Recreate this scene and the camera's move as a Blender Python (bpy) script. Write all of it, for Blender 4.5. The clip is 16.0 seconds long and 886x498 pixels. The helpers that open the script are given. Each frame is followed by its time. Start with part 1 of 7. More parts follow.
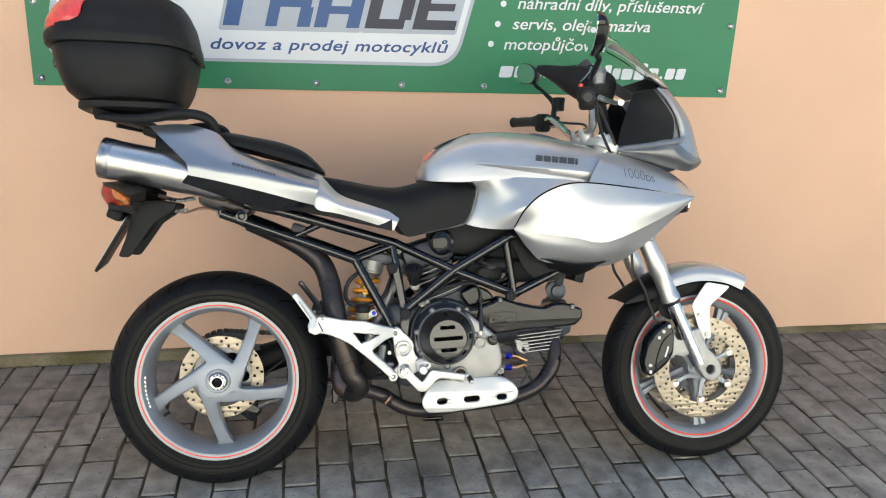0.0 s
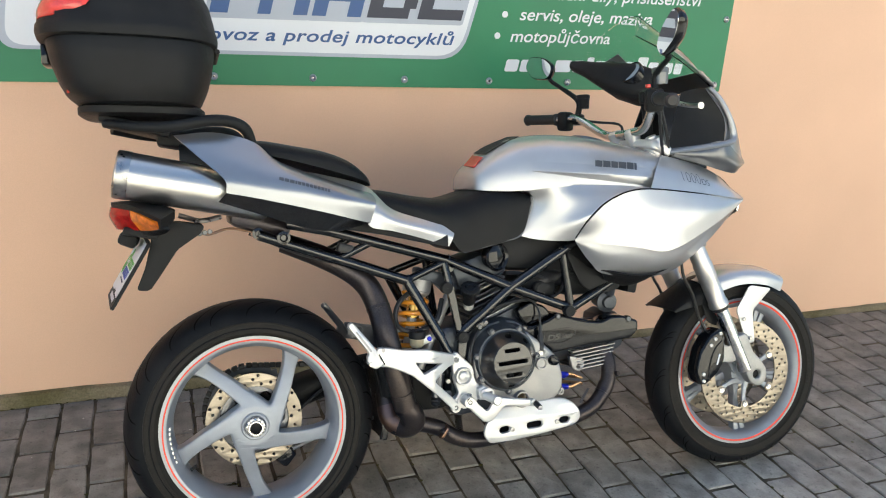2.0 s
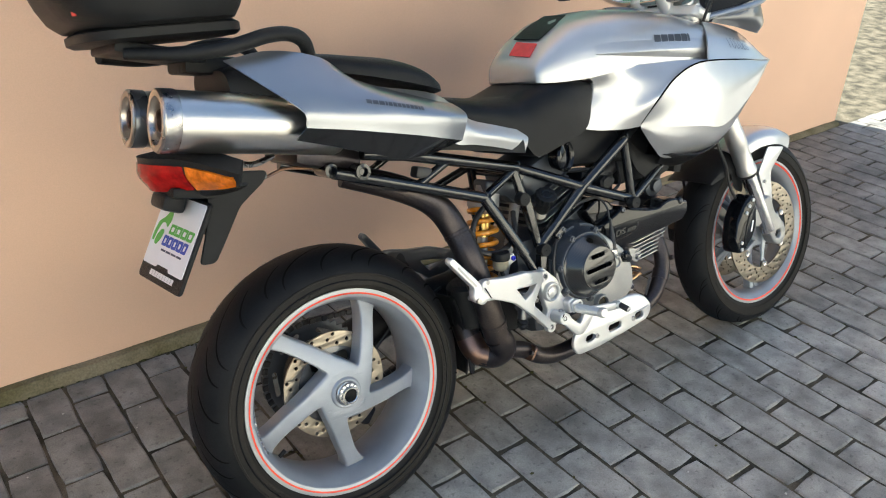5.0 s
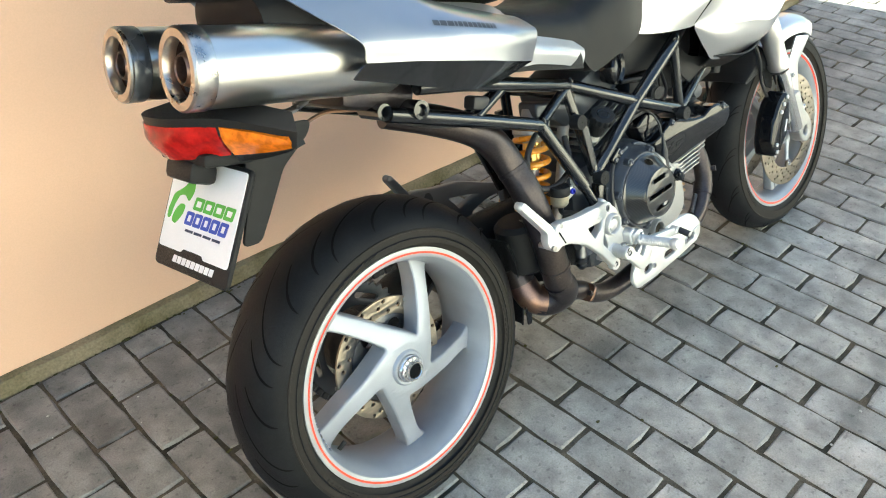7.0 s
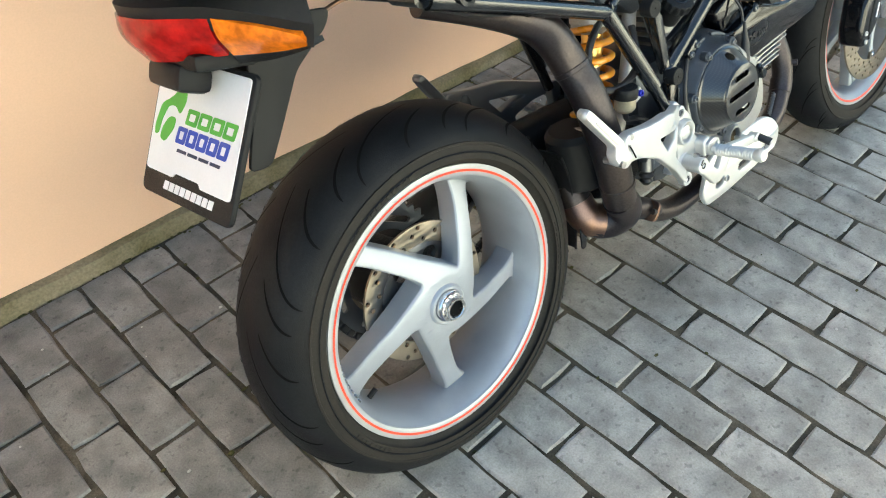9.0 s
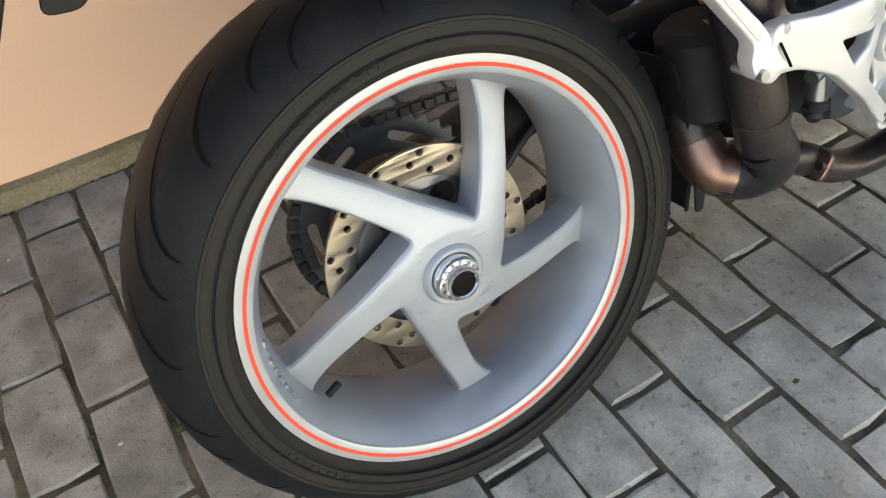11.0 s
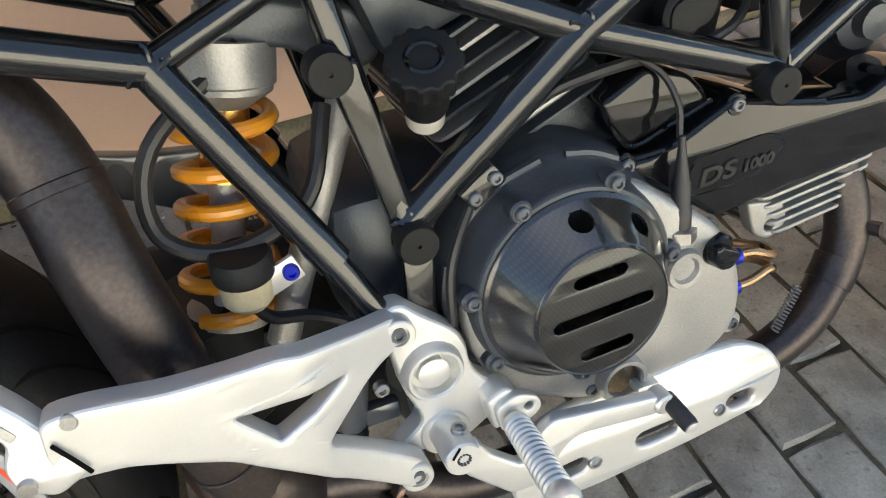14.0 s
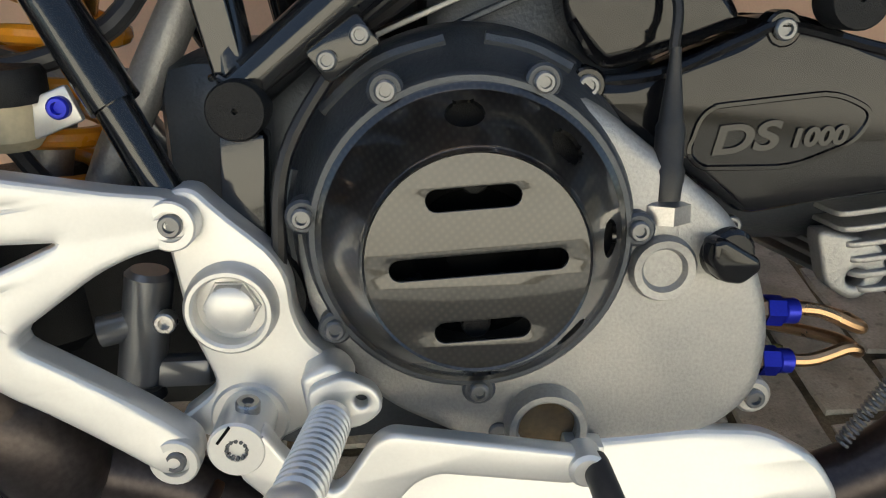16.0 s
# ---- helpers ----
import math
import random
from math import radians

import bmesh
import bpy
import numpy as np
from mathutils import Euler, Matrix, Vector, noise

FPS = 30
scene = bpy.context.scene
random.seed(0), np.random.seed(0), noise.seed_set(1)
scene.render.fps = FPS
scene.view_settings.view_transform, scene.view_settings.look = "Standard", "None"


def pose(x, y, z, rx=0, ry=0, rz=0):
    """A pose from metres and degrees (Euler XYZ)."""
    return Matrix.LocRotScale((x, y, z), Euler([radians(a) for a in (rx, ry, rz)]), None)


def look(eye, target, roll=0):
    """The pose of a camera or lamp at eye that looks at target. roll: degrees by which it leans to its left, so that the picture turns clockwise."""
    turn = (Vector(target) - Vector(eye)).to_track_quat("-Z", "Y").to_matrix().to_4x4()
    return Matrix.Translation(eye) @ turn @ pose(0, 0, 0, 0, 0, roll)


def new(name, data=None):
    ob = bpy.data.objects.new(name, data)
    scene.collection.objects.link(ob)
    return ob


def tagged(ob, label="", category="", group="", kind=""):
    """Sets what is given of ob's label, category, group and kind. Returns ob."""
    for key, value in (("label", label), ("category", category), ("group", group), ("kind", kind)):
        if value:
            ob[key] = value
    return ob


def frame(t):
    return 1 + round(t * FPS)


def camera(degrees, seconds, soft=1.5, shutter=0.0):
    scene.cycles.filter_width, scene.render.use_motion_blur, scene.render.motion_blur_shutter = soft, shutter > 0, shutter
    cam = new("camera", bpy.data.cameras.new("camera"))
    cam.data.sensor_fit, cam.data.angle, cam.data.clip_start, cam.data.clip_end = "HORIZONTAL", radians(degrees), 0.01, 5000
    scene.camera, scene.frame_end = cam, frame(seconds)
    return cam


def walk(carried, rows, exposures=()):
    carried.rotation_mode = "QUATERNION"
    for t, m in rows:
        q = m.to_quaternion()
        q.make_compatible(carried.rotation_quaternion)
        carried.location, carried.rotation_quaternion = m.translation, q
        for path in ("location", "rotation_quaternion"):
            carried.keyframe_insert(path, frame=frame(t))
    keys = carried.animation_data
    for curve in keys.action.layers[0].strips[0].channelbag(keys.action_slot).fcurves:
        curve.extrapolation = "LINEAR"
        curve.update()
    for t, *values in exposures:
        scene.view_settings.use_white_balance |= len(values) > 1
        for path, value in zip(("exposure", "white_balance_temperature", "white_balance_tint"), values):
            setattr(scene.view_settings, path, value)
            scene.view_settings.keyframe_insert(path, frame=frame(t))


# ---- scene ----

# ---------------------------------------------------------------- camera
cam = camera(57.7, 16.0, soft=1.1)
PATH = [
    (0, (-0.318, -2.189, 1.414), (0.01, -0.315, 0.797), 1.8),
    (0.5, (-0.475, -2.138, 1.414), (-0.044, -0.279, 0.814), 0.5),
    (1, (-0.551, -1.999, 1.407), (-0.099, -0.146, 0.806), 1.5),
    (1.5, (-0.623, -1.891, 1.404), (-0.101, -0.064, 0.781), 1.9),
    (2, (-0.788, -1.831, 1.42), (-0.123, -0.06, 0.77), 3.2),
    (2.5, (-0.958, -1.794, 1.426), (-0.191, -0.08, 0.739), 1.3),
    (3, (-1.014, -1.702, 1.416), (-0.196, -0.005, 0.743), 1.6),
    (3.5, (-1.023, -1.553, 1.421), (-0.132, 0.116, 0.774), 1.7),
    (4, (-1.072, -1.451, 1.41), (-0.135, 0.167, 0.697), 2.8),
    (4.5, (-1.214, -1.334, 1.408), (-0.181, 0.164, 0.578), 3.0),
    (4.7, (-1.263, -1.297, 1.418), (-0.212, 0.16, 0.538), 2.2),
    (6.8, (-1.3, -0.879, 1.359), (-0.144, 0.284, 0.215), 1.8),
    (7, (-1.329, -0.834, 1.36), (-0.16, 0.309, 0.207), 0.8),
    (7.5, (-1.379, -0.755, 1.359), (-0.194, 0.349, 0.185), 0.6),
    (8, (-1.384, -0.717, 1.351), (-0.211, 0.37, 0.149), 0.9),
    (8.5, (-1.322, -0.684, 1.329), (-0.176, 0.376, 0.079), 0.3),
    (9, (-1.21, -0.648, 1.254), (-0.184, 0.4, -0.106), -0.2),
    (9.2, (-1.173, -0.639, 1.212), (-0.184, 0.405, -0.178), -1.0),
    (11.5, (-0.767, -0.479, 0.928), (-0.175, 0.743, -0.54), -5.8),
    (12, (-0.68, -0.467, 0.937), (-0.063, 0.735, -0.537), -5.0),
    (12.5, (-0.542, -0.477, 0.944), (0.024, 0.811, -0.478), -5.6),
    (13, (-0.385, -0.492, 0.934), (0.108, 0.852, -0.462), -5.5),
    (13.5, (-0.28, -0.491, 0.93), (0.169, 0.878, -0.457), -4.5),
    (14, (-0.187, -0.436, 0.918), (0.351, 0.877, -0.492), -1.9),
    (14.5, (-0.08, -0.423, 0.903), (0.397, 0.883, -0.535), -2.4),
    (15, (-0.002, -0.451, 0.808), (0.274, 1.026, -0.512), -2.1),
    (15.5, (0.016, -0.447, 0.723), (0.198, 1.164, -0.449), -1.1),
    (16, (0.03, -0.432, 0.677), (0.142, 1.236, -0.421), -0.9),
]
EXPOSURE = [(t, stops, 6150 if t < 5 else 6300 if t < 10 else 6500, -6 if 5 < t < 10 else 2) for t, stops in ((0, 2.12), (4.7, 2.12), (6.8, 2.9), (8.5, 2.95), (9.2, 2.87), (11.5, 2.58), (12.5, 2.45), (13.5, 2.3), (14.5, 2.75), (15.2, 2.3), (16, 1.78))]
walk(cam, [(t, look(eye, target, roll)) for t, eye, target, roll in PATH], EXPOSURE)

# ---------------------------------------------------------------- daylight
world = bpy.data.worlds.new("sky")
scene.world = world
world.use_nodes = True
wn = world.node_tree.nodes
sky = wn.new("ShaderNodeTexSky")
sky.sky_type = "NISHITA"
sky.sun_disc = False
sky.dust_density = 2.5
SUN_EL, SUN_AZ = 55, -14          # behind the house wall: the motorcycle stands in open shade
sky.sun_elevation, sky.sun_rotation = radians(SUN_EL), radians(SUN_AZ)
world.node_tree.links.new(sky.outputs[0], wn["Background"].inputs[0])
wn["Background"].inputs[1].default_value = 0.062
lamp = bpy.data.lights.new("sun", "SUN")
lamp.energy, lamp.angle, lamp.color = 5.0, radians(0.6), (1.0, 0.95, 0.87)
sun_to = Vector((math.sin(radians(SUN_AZ)) * math.cos(radians(SUN_EL)), math.cos(radians(SUN_AZ)) * math.cos(radians(SUN_EL)), math.sin(radians(SUN_EL))))
new("sun", lamp).matrix_world = look(sun_to * 30, (0, 0, 0))


# ---------------------------------------------------------------- materials


def mat(name, color, rough=0.5, metal=0.0, vary=0.12, scale=40, fine=400, bump=0.0, bump_scale=None, rvary=0.1, coat=0.0, spec=0.5, second=None, per_object=0.0, aniso=None, placed=False, stain=0.0, damp_shade=0.0):
    """Two scales of colour variation, uneven gloss and fine relief on a principled surface."""
    m = bpy.data.materials.new(name)
    m.use_nodes = True
    nt = m.node_tree
    n, link = nt.nodes, nt.links.new
    bs = n["Principled BSDF"]
    co = n.new("ShaderNodeTexCoord")
    vec = co.outputs["Object"]
    if placed:
        vec = n.new("ShaderNodeNewGeometry").outputs["Position"]
    if aniso:
        mp = n.new("ShaderNodeMapping")
        mp.inputs["Scale"].default_value = aniso
        link(vec, mp.inputs["Vector"])
        vec = mp.outputs[0]
    def tex(s, detail=3):
        t = n.new("ShaderNodeTexNoise")
        t.inputs["Scale"].default_value = s
        t.inputs["Detail"].default_value = detail
        link(vec, t.inputs["Vector"])
        return t.outputs["Fac"]
    big, small = tex(scale), tex(fine, 2)
    c = Vector(color)
    ramp = n.new("ShaderNodeMix")
    ramp.data_type = "RGBA"
    lo, hi = c * (1 - vary), c * (1 + vary)
    if second:
        hi = Vector(second)
        lo = c
    ramp.inputs["A"].default_value = (*[min(1, v) for v in lo], 1)
    ramp.inputs["B"].default_value = (*[min(1, v) for v in hi], 1)
    mr = n.new("ShaderNodeMapRange")
    mr.inputs["From Min"].default_value, mr.inputs["From Max"].default_value = 0.35, 0.65
    link(big, mr.inputs["Value"])
    link(mr.outputs[0], ramp.inputs["Factor"])
    out = ramp.outputs["Result"]
    sm = n.new("ShaderNodeMix")
    sm.data_type = "RGBA"
    sm.blend_type = "MULTIPLY"
    sm.inputs["Factor"].default_value = min(1, vary * 1.5)
    g = n.new("ShaderNodeMapRange")
    g.inputs["From Min"].default_value, g.inputs["From Max"].default_value = 0.25, 0.75
    g.inputs["To Min"].default_value, g.inputs["To Max"].default_value = 0.45, 1.35
    link(small, g.inputs["Value"])
    link(out, sm.inputs["A"])
    link(g.outputs[0], sm.inputs["B"])
    out = sm.outputs["Result"]
    if per_object:
        oi = n.new("ShaderNodeObjectInfo")
        pm = n.new("ShaderNodeMapRange")
        pm.inputs["To Min"].default_value, pm.inputs["To Max"].default_value = 1 - per_object, 1 + per_object
        link(oi.outputs["Random"], pm.inputs["Value"])
        geo = n.new("ShaderNodeNewGeometry")
        pg = n.new("ShaderNodeMapRange")
        pg.inputs["To Min"].default_value, pg.inputs["To Max"].default_value = 1 - per_object, 1 + per_object
        link(geo.outputs["Random Per Island"], pg.inputs["Value"])
        mul = n.new("ShaderNodeMath")
        mul.operation = "MULTIPLY"
        link(pm.outputs[0], mul.inputs[0])
        link(pg.outputs[0], mul.inputs[1])
        pv = n.new("ShaderNodeMix")
        pv.data_type, pv.blend_type = "RGBA", "MULTIPLY"
        pv.inputs["Factor"].default_value = 1
        link(out, pv.inputs["A"])
        link(mul.outputs[0], pv.inputs["B"])
        out = pv.outputs["Result"]
    if stain:
        sr = n.new("ShaderNodeMapRange")
        sr.inputs["From Min"].default_value, sr.inputs["From Max"].default_value = 0.50, 0.66
        sr.inputs["To Min"].default_value, sr.inputs["To Max"].default_value = 1.0, 1.0 - stain
        link(tex(4.2, 6), sr.inputs["Value"])
        sx = n.new("ShaderNodeMix")
        sx.data_type, sx.blend_type = "RGBA", "MULTIPLY"
        sx.inputs["Factor"].default_value = 1
        link(out, sx.inputs["A"])
        link(sr.outputs[0], sx.inputs["B"])
        out = sx.outputs["Result"]
        pit = n.new("ShaderNodeMapRange")
        pit.inputs["From Min"].default_value, pit.inputs["From Max"].default_value = 0.60, 0.68
        pit.inputs["To Min"].default_value, pit.inputs["To Max"].default_value = 1.0, 1.0 - stain * 0.9
        link(tex(70, 3), pit.inputs["Value"])
        px2 = n.new("ShaderNodeMix")
        px2.data_type, px2.blend_type = "RGBA", "MULTIPLY"
        px2.inputs["Factor"].default_value = 1
        link(out, px2.inputs["A"])
        link(pit.outputs[0], px2.inputs["B"])
        out = px2.outputs["Result"]
    if damp_shade:
        # paints in shade over wet grime: stone darkens in patches towards the house wall
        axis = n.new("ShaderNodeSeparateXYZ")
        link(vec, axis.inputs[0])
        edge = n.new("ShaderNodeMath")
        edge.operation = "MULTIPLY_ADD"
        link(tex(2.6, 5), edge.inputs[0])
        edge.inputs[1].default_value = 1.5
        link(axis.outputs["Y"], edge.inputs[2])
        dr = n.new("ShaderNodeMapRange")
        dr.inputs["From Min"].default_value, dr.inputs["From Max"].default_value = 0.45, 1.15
        dr.inputs["To Min"].default_value, dr.inputs["To Max"].default_value = 1.0, 1.0 - damp_shade
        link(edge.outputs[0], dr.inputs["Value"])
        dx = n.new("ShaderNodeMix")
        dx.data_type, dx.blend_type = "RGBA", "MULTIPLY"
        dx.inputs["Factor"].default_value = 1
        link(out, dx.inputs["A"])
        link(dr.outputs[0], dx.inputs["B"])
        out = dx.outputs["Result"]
    link(out, bs.inputs["Base Color"])
    rr = n.new("ShaderNodeMapRange")
    rr.inputs["To Min"].default_value, rr.inputs["To Max"].default_value = max(0.02, rough - rvary), min(1, rough + rvary)
    link(big, rr.inputs["Value"])
    link(rr.outputs[0], bs.inputs["Roughness"])
    bs.inputs["Metallic"].default_value = metal
    bs.inputs["Coat Weight"].default_value = coat
    bs.inputs["Coat Roughness"].default_value = 0.06
    bs.inputs["Specular IOR Level"].default_value = spec
    if bump:
        b = n.new("ShaderNodeBump")
        b.inputs["Strength"].default_value = bump
        b.inputs["Distance"].default_value = 0.002
        link(tex(bump_scale or fine, 4), b.inputs["Height"])
        link(b.outputs[0], bs.inputs["Normal"])
    return m


SILVER = mat("silver_paint", (0.53, 0.535, 0.545), 0.36, 0.68, 0.05, 8, 1800, coat=0.9, rvary=0.03)
TAIL_BLUE = mat("tail_paint", (0.33, 0.345, 0.37), 0.33, 0.85, 0.05, 8, 1800, coat=0.8, rvary=0.03)
GUNMETAL = mat("gunmetal_paint", (0.13, 0.135, 0.145), 0.28, 0.5, 0.06, 8, 1500, coat=0.7, rvary=0.03)
WHEEL_GREY = mat("wheel_paint", (0.34, 0.365, 0.405), 0.40, 0.35, 0.08, 14, 900, bump=0.05, bump_scale=900)
WHEEL_RED = mat("stripe_red", (0.85, 0.07, 0.03), 0.35, 0.0, 0.06, 20, 600)
LIP_SILVER = mat("rim_lip", (0.42, 0.435, 0.46), 0.42, 0.45, 0.06, 20, 700)
RUBBER = mat("tyre_rubber", (0.0065, 0.0070, 0.0085), 0.55, 0.0, 0.25, 14, 260, bump=0.25, bump_scale=500, second=(0.012, 0.0125, 0.014), spec=0.16)
SIDEWALL = mat("tyre_sidewall", (0.018, 0.0165, 0.0145), 0.70, 0.0, 0.25, 22, 300, bump=0.15, bump_scale=600, second=(0.024, 0.021, 0.018), spec=0.22)
# near-black put in for shade inside tread grooves, seams, slits and the clutch
RECESS_SHADE = mat("recess_shade", (0.004, 0.004, 0.004), 0.95, 0, 0.1, 30, 300, spec=0.1)
BLACK_PLASTIC = mat("black_plastic", (0.012, 0.0125, 0.0135), 0.46, 0, 0.2, 12, 900, bump=0.35, bump_scale=1400, spec=0.22)
BLACK_GLOSS = mat("black_gloss", (0.008, 0.008, 0.009), 0.08, 0, 0.2, 10, 500, coat=0.0, rvary=0.03, spec=0.45)
FRAME_PAINT = mat("frame_paint", (0.010, 0.0105, 0.0115), 0.16, 0.1, 0.15, 20, 700, coat=0.6, rvary=0.06, bump=0.05, bump_scale=200)
SEAT_VINYL = mat("seat_vinyl", (0.006, 0.0065, 0.0075), 0.42, 0, 0.2, 20, 1500, bump=0.3, bump_scale=1100, spec=0.22)
ALU = mat("satin_aluminium", (0.70, 0.695, 0.68), 0.40, 0.62, 0.03, 18, 500, rvary=0.05)
ALU_CAST = mat("cast_aluminium", (0.34, 0.34, 0.335), 0.45, 0.6, 0.15, 18, 500, bump=0.25, bump_scale=500, second=(0.44, 0.43, 0.41))
ALU_GREY = mat("painted_crankcase", (0.062, 0.070, 0.083), 0.36, 0.45, 0.12, 20, 500, bump=0.2, bump_scale=400)
CHROME = mat("chrome", (0.72, 0.71, 0.70), 0.12, 1.0, 0.04, 20, 600, rvary=0.05)
FORK_TUBE = mat("fork_tube", (0.62, 0.61, 0.60), 0.36, 0.9, 0.05, 20, 600, rvary=0.04)
STEEL = mat("steel_bolt", (0.5, 0.49, 0.48), 0.3, 1.0, 0.15, 60, 900)
BRUSHED = mat("brushed_can", (0.70, 0.68, 0.64), 0.30, 1.0, 0.04, 3, 30, rvary=0.05)
CAN_CAP = mat("can_endcap", (0.55, 0.49, 0.43), 0.3, 1.0, 0.12, 30, 500)
PIPE = mat("burnt_steel", (0.042, 0.038, 0.044), 0.36, 0.75, 0.3, 9, 260, second=(0.080, 0.066, 0.060), bump=0.06)
PIPE_HOT = mat("tempered_steel", (0.30, 0.175, 0.105), 0.36, 0.9, 0.2, 16, 300, second=(0.15, 0.105, 0.10))
DISC_STEEL = mat("brake_disc", (0.30, 0.265, 0.215), 0.32, 1.0, 0.06, 30, 500, rvary=0.0)
tan = DISC_STEEL.node_tree.nodes.new("ShaderNodeTangent")
tan.direction_type, tan.axis = "RADIAL", "Y"
bsdf = DISC_STEEL.node_tree.nodes["Principled BSDF"]
DISC_STEEL.node_tree.links.new(tan.outputs[0], bsdf.inputs["Tangent"])
bsdf.inputs["Anisotropic"].default_value = 0.6
ORANGE = mat("spring_yellow", (0.75, 0.30, 0.02), 0.3, 0, 0.08, 30, 700, coat=0.5)
GOLD = mat("gold_anodised", (0.60, 0.40, 0.12), 0.28, 0.9, 0.08, 30, 600)
BLUE = mat("blue_anodised", (0.02, 0.03, 0.45), 0.3, 0.6, 0.1, 40, 700)
COPPER = mat("brass_line", (0.52, 0.33, 0.18), 0.3, 0.9, 0.1, 40, 600)
RED_LENS = mat("red_lens", (0.36, 0.007, 0.006), 0.12, 0, 0.25, 60, 160, spec=0.35, bump=0.2, bump_scale=220)
RED_REFLECTOR = mat("red_reflector", (0.72, 0.06, 0.05), 0.2, 0, 0.1, 60, 300, coat=0.6)
AMBER_LENS = mat("amber_lens", (0.70, 0.17, 0.008), 0.12, 0, 0.3, 50, 160, coat=0.2, bump=0.2, bump_scale=220)
WHITE_PLATE = mat("white_plate", (0.80, 0.80, 0.82), 0.4, 0, 0.03, 10, 300)
GREEN_PRINT = mat("green_print", (0.10, 0.42, 0.05), 0.45, 0, 0.05, 10, 300)
BLUE_PRINT = mat("blue_print", (0.03, 0.07, 0.42), 0.45, 0, 0.05, 10, 300)
DARK_PRINT = mat("dark_print", (0.02, 0.03, 0.07), 0.45, 0, 0.1, 10, 300)
GREY_PRINT = mat("grey_decal", (0.16, 0.17, 0.19), 0.35, 0.3, 0.05, 10, 300)
BADGE_GREY = mat("badge_edge", (0.030, 0.030, 0.030), 0.22, 0.3, 0.1, 40, 500)
DIAL = mat("dial_face", (0.30, 0.36, 0.42), 0.2, 0, 0.1, 60, 300)
SIGHT_GLASS = mat("sight_glass", (0.10, 0.07, 0.035), 0.06, 0, 0.3, 40, 300, spec=0.6)
MILKY = mat("milky_plastic", (0.50, 0.49, 0.45), 0.45, 0, 0.08, 60, 300)
RESERVOIR = mat("reservoir_plastic", (0.52, 0.45, 0.30), 0.4, 0, 0.12, 40, 300, spec=0.5)
HOSE = mat("rubber_hose", (0.018, 0.018, 0.02), 0.45, 0, 0.2, 60, 500)
MIRROR = mat("mirror_glass", (0.85, 0.87, 0.88), 0.02, 1.0, 0.01, 5, 20, rvary=0.01)
WALL_PAINT = mat("peach_render", (0.79, 0.52, 0.362), 0.85, 0, 0.045, 1.3, 260, bump=0.25, bump_scale=330, spec=0.3)
KERB_CONCRETE = mat("mossy_concrete", (0.24, 0.20, 0.13), 0.95, 0, 0.35, 7, 160, second=(0.12, 0.105, 0.05), bump=0.8, bump_scale=120, spec=0.2)
PAVER = mat("paver_concrete", (0.335, 0.318, 0.287), 0.62, 0, 0.24, 16, 260, bump=0.6, bump_scale=330, spec=0.45, per_object=0.13, placed=True, stain=0.35, damp_shade=0.42)
JOINT = mat("joint_sand", (0.038, 0.034, 0.024), 0.98, 0, 0.4, 11, 300, second=(0.140, 0.120, 0.086), bump=1.0, bump_scale=260, spec=0.15)
BANNER_GREEN = mat("banner_green", (0.035, 0.21, 0.10), 0.42, 0, 0.07, 3, 700, spec=0.4, bump=0.1, bump_scale=600)
BANNER_WHITE = mat("banner_white", (0.74, 0.76, 0.80), 0.42, 0, 0.03, 3, 500)
BANNER_GREY = mat("banner_shadow_print", (0.42, 0.46, 0.54), 0.42, 0, 0.04, 4, 500)
BANNER_BLUE = mat("banner_blue", (0.025, 0.085, 0.25), 0.42, 0, 0.06, 3, 500)
BANNER_NAVY = mat("banner_navy", (0.015, 0.02, 0.045), 0.42, 0, 0.06, 3, 500)
WHITE_GRIT = mat("pale_grit", (0.50, 0.48, 0.43), 0.9, 0, 0.2, 60, 500)
MOSS = mat("moss_green", (0.075, 0.070, 0.028), 0.95, 0, 0.4, 60, 500, spec=0.1)
FACADE = mat("opposite_render", (0.80, 0.74, 0.64), 0.9, 0, 0.06, 1.0, 120, bump=0.2, bump_scale=200)


def carbon(name):
    """Twill weave under clear lacquer."""
    m = bpy.data.materials.new(name)
    m.use_nodes = True
    n, link = m.node_tree.nodes, m.node_tree.links.new
    bs = n["Principled BSDF"]
    co = n.new("ShaderNodeTexCoord")
    mp = n.new("ShaderNodeMapping")
    mp.inputs["Rotation"].default_value = (radians(90), 0, 0)
    link(co.outputs["Object"], mp.inputs["Vector"])
    waves = []
    for turn in (0.6, -0.9):
        mw = n.new("ShaderNodeMapping")
        mw.inputs["Rotation"].default_value = (0, 0, turn)
        link(mp.outputs[0], mw.inputs["Vector"])
        wv = n.new("ShaderNodeTexWave")
        wv.inputs["Scale"].default_value = 95
        wv.inputs["Distortion"].default_value = 0.6
        link(mw.outputs[0], wv.inputs["Vector"])
        waves.append(wv.outputs["Fac"])
    mx = n.new("ShaderNodeMath")
    mx.operation = "MULTIPLY"
    link(waves[0], mx.inputs[0])
    link(waves[1], mx.inputs[1])
    cr = n.new("ShaderNodeMix")
    cr.data_type = "RGBA"
    cr.inputs["A"].default_value = (0.006, 0.006, 0.006, 1)
    cr.inputs["B"].default_value = (0.022, 0.020, 0.017, 1)
    link(mx.outputs[0], cr.inputs["Factor"])
    link(cr.outputs["Result"], bs.inputs["Base Color"])
    bs.inputs["Roughness"].default_value = 0.30
    bs.inputs["Specular IOR Level"].default_value = 0.4
    bs.inputs["Coat IOR"].default_value = 1.6
    bs.inputs["Coat Weight"].default_value = 1.0
    bs.inputs["Coat Roughness"].default_value = 0.04
    return m


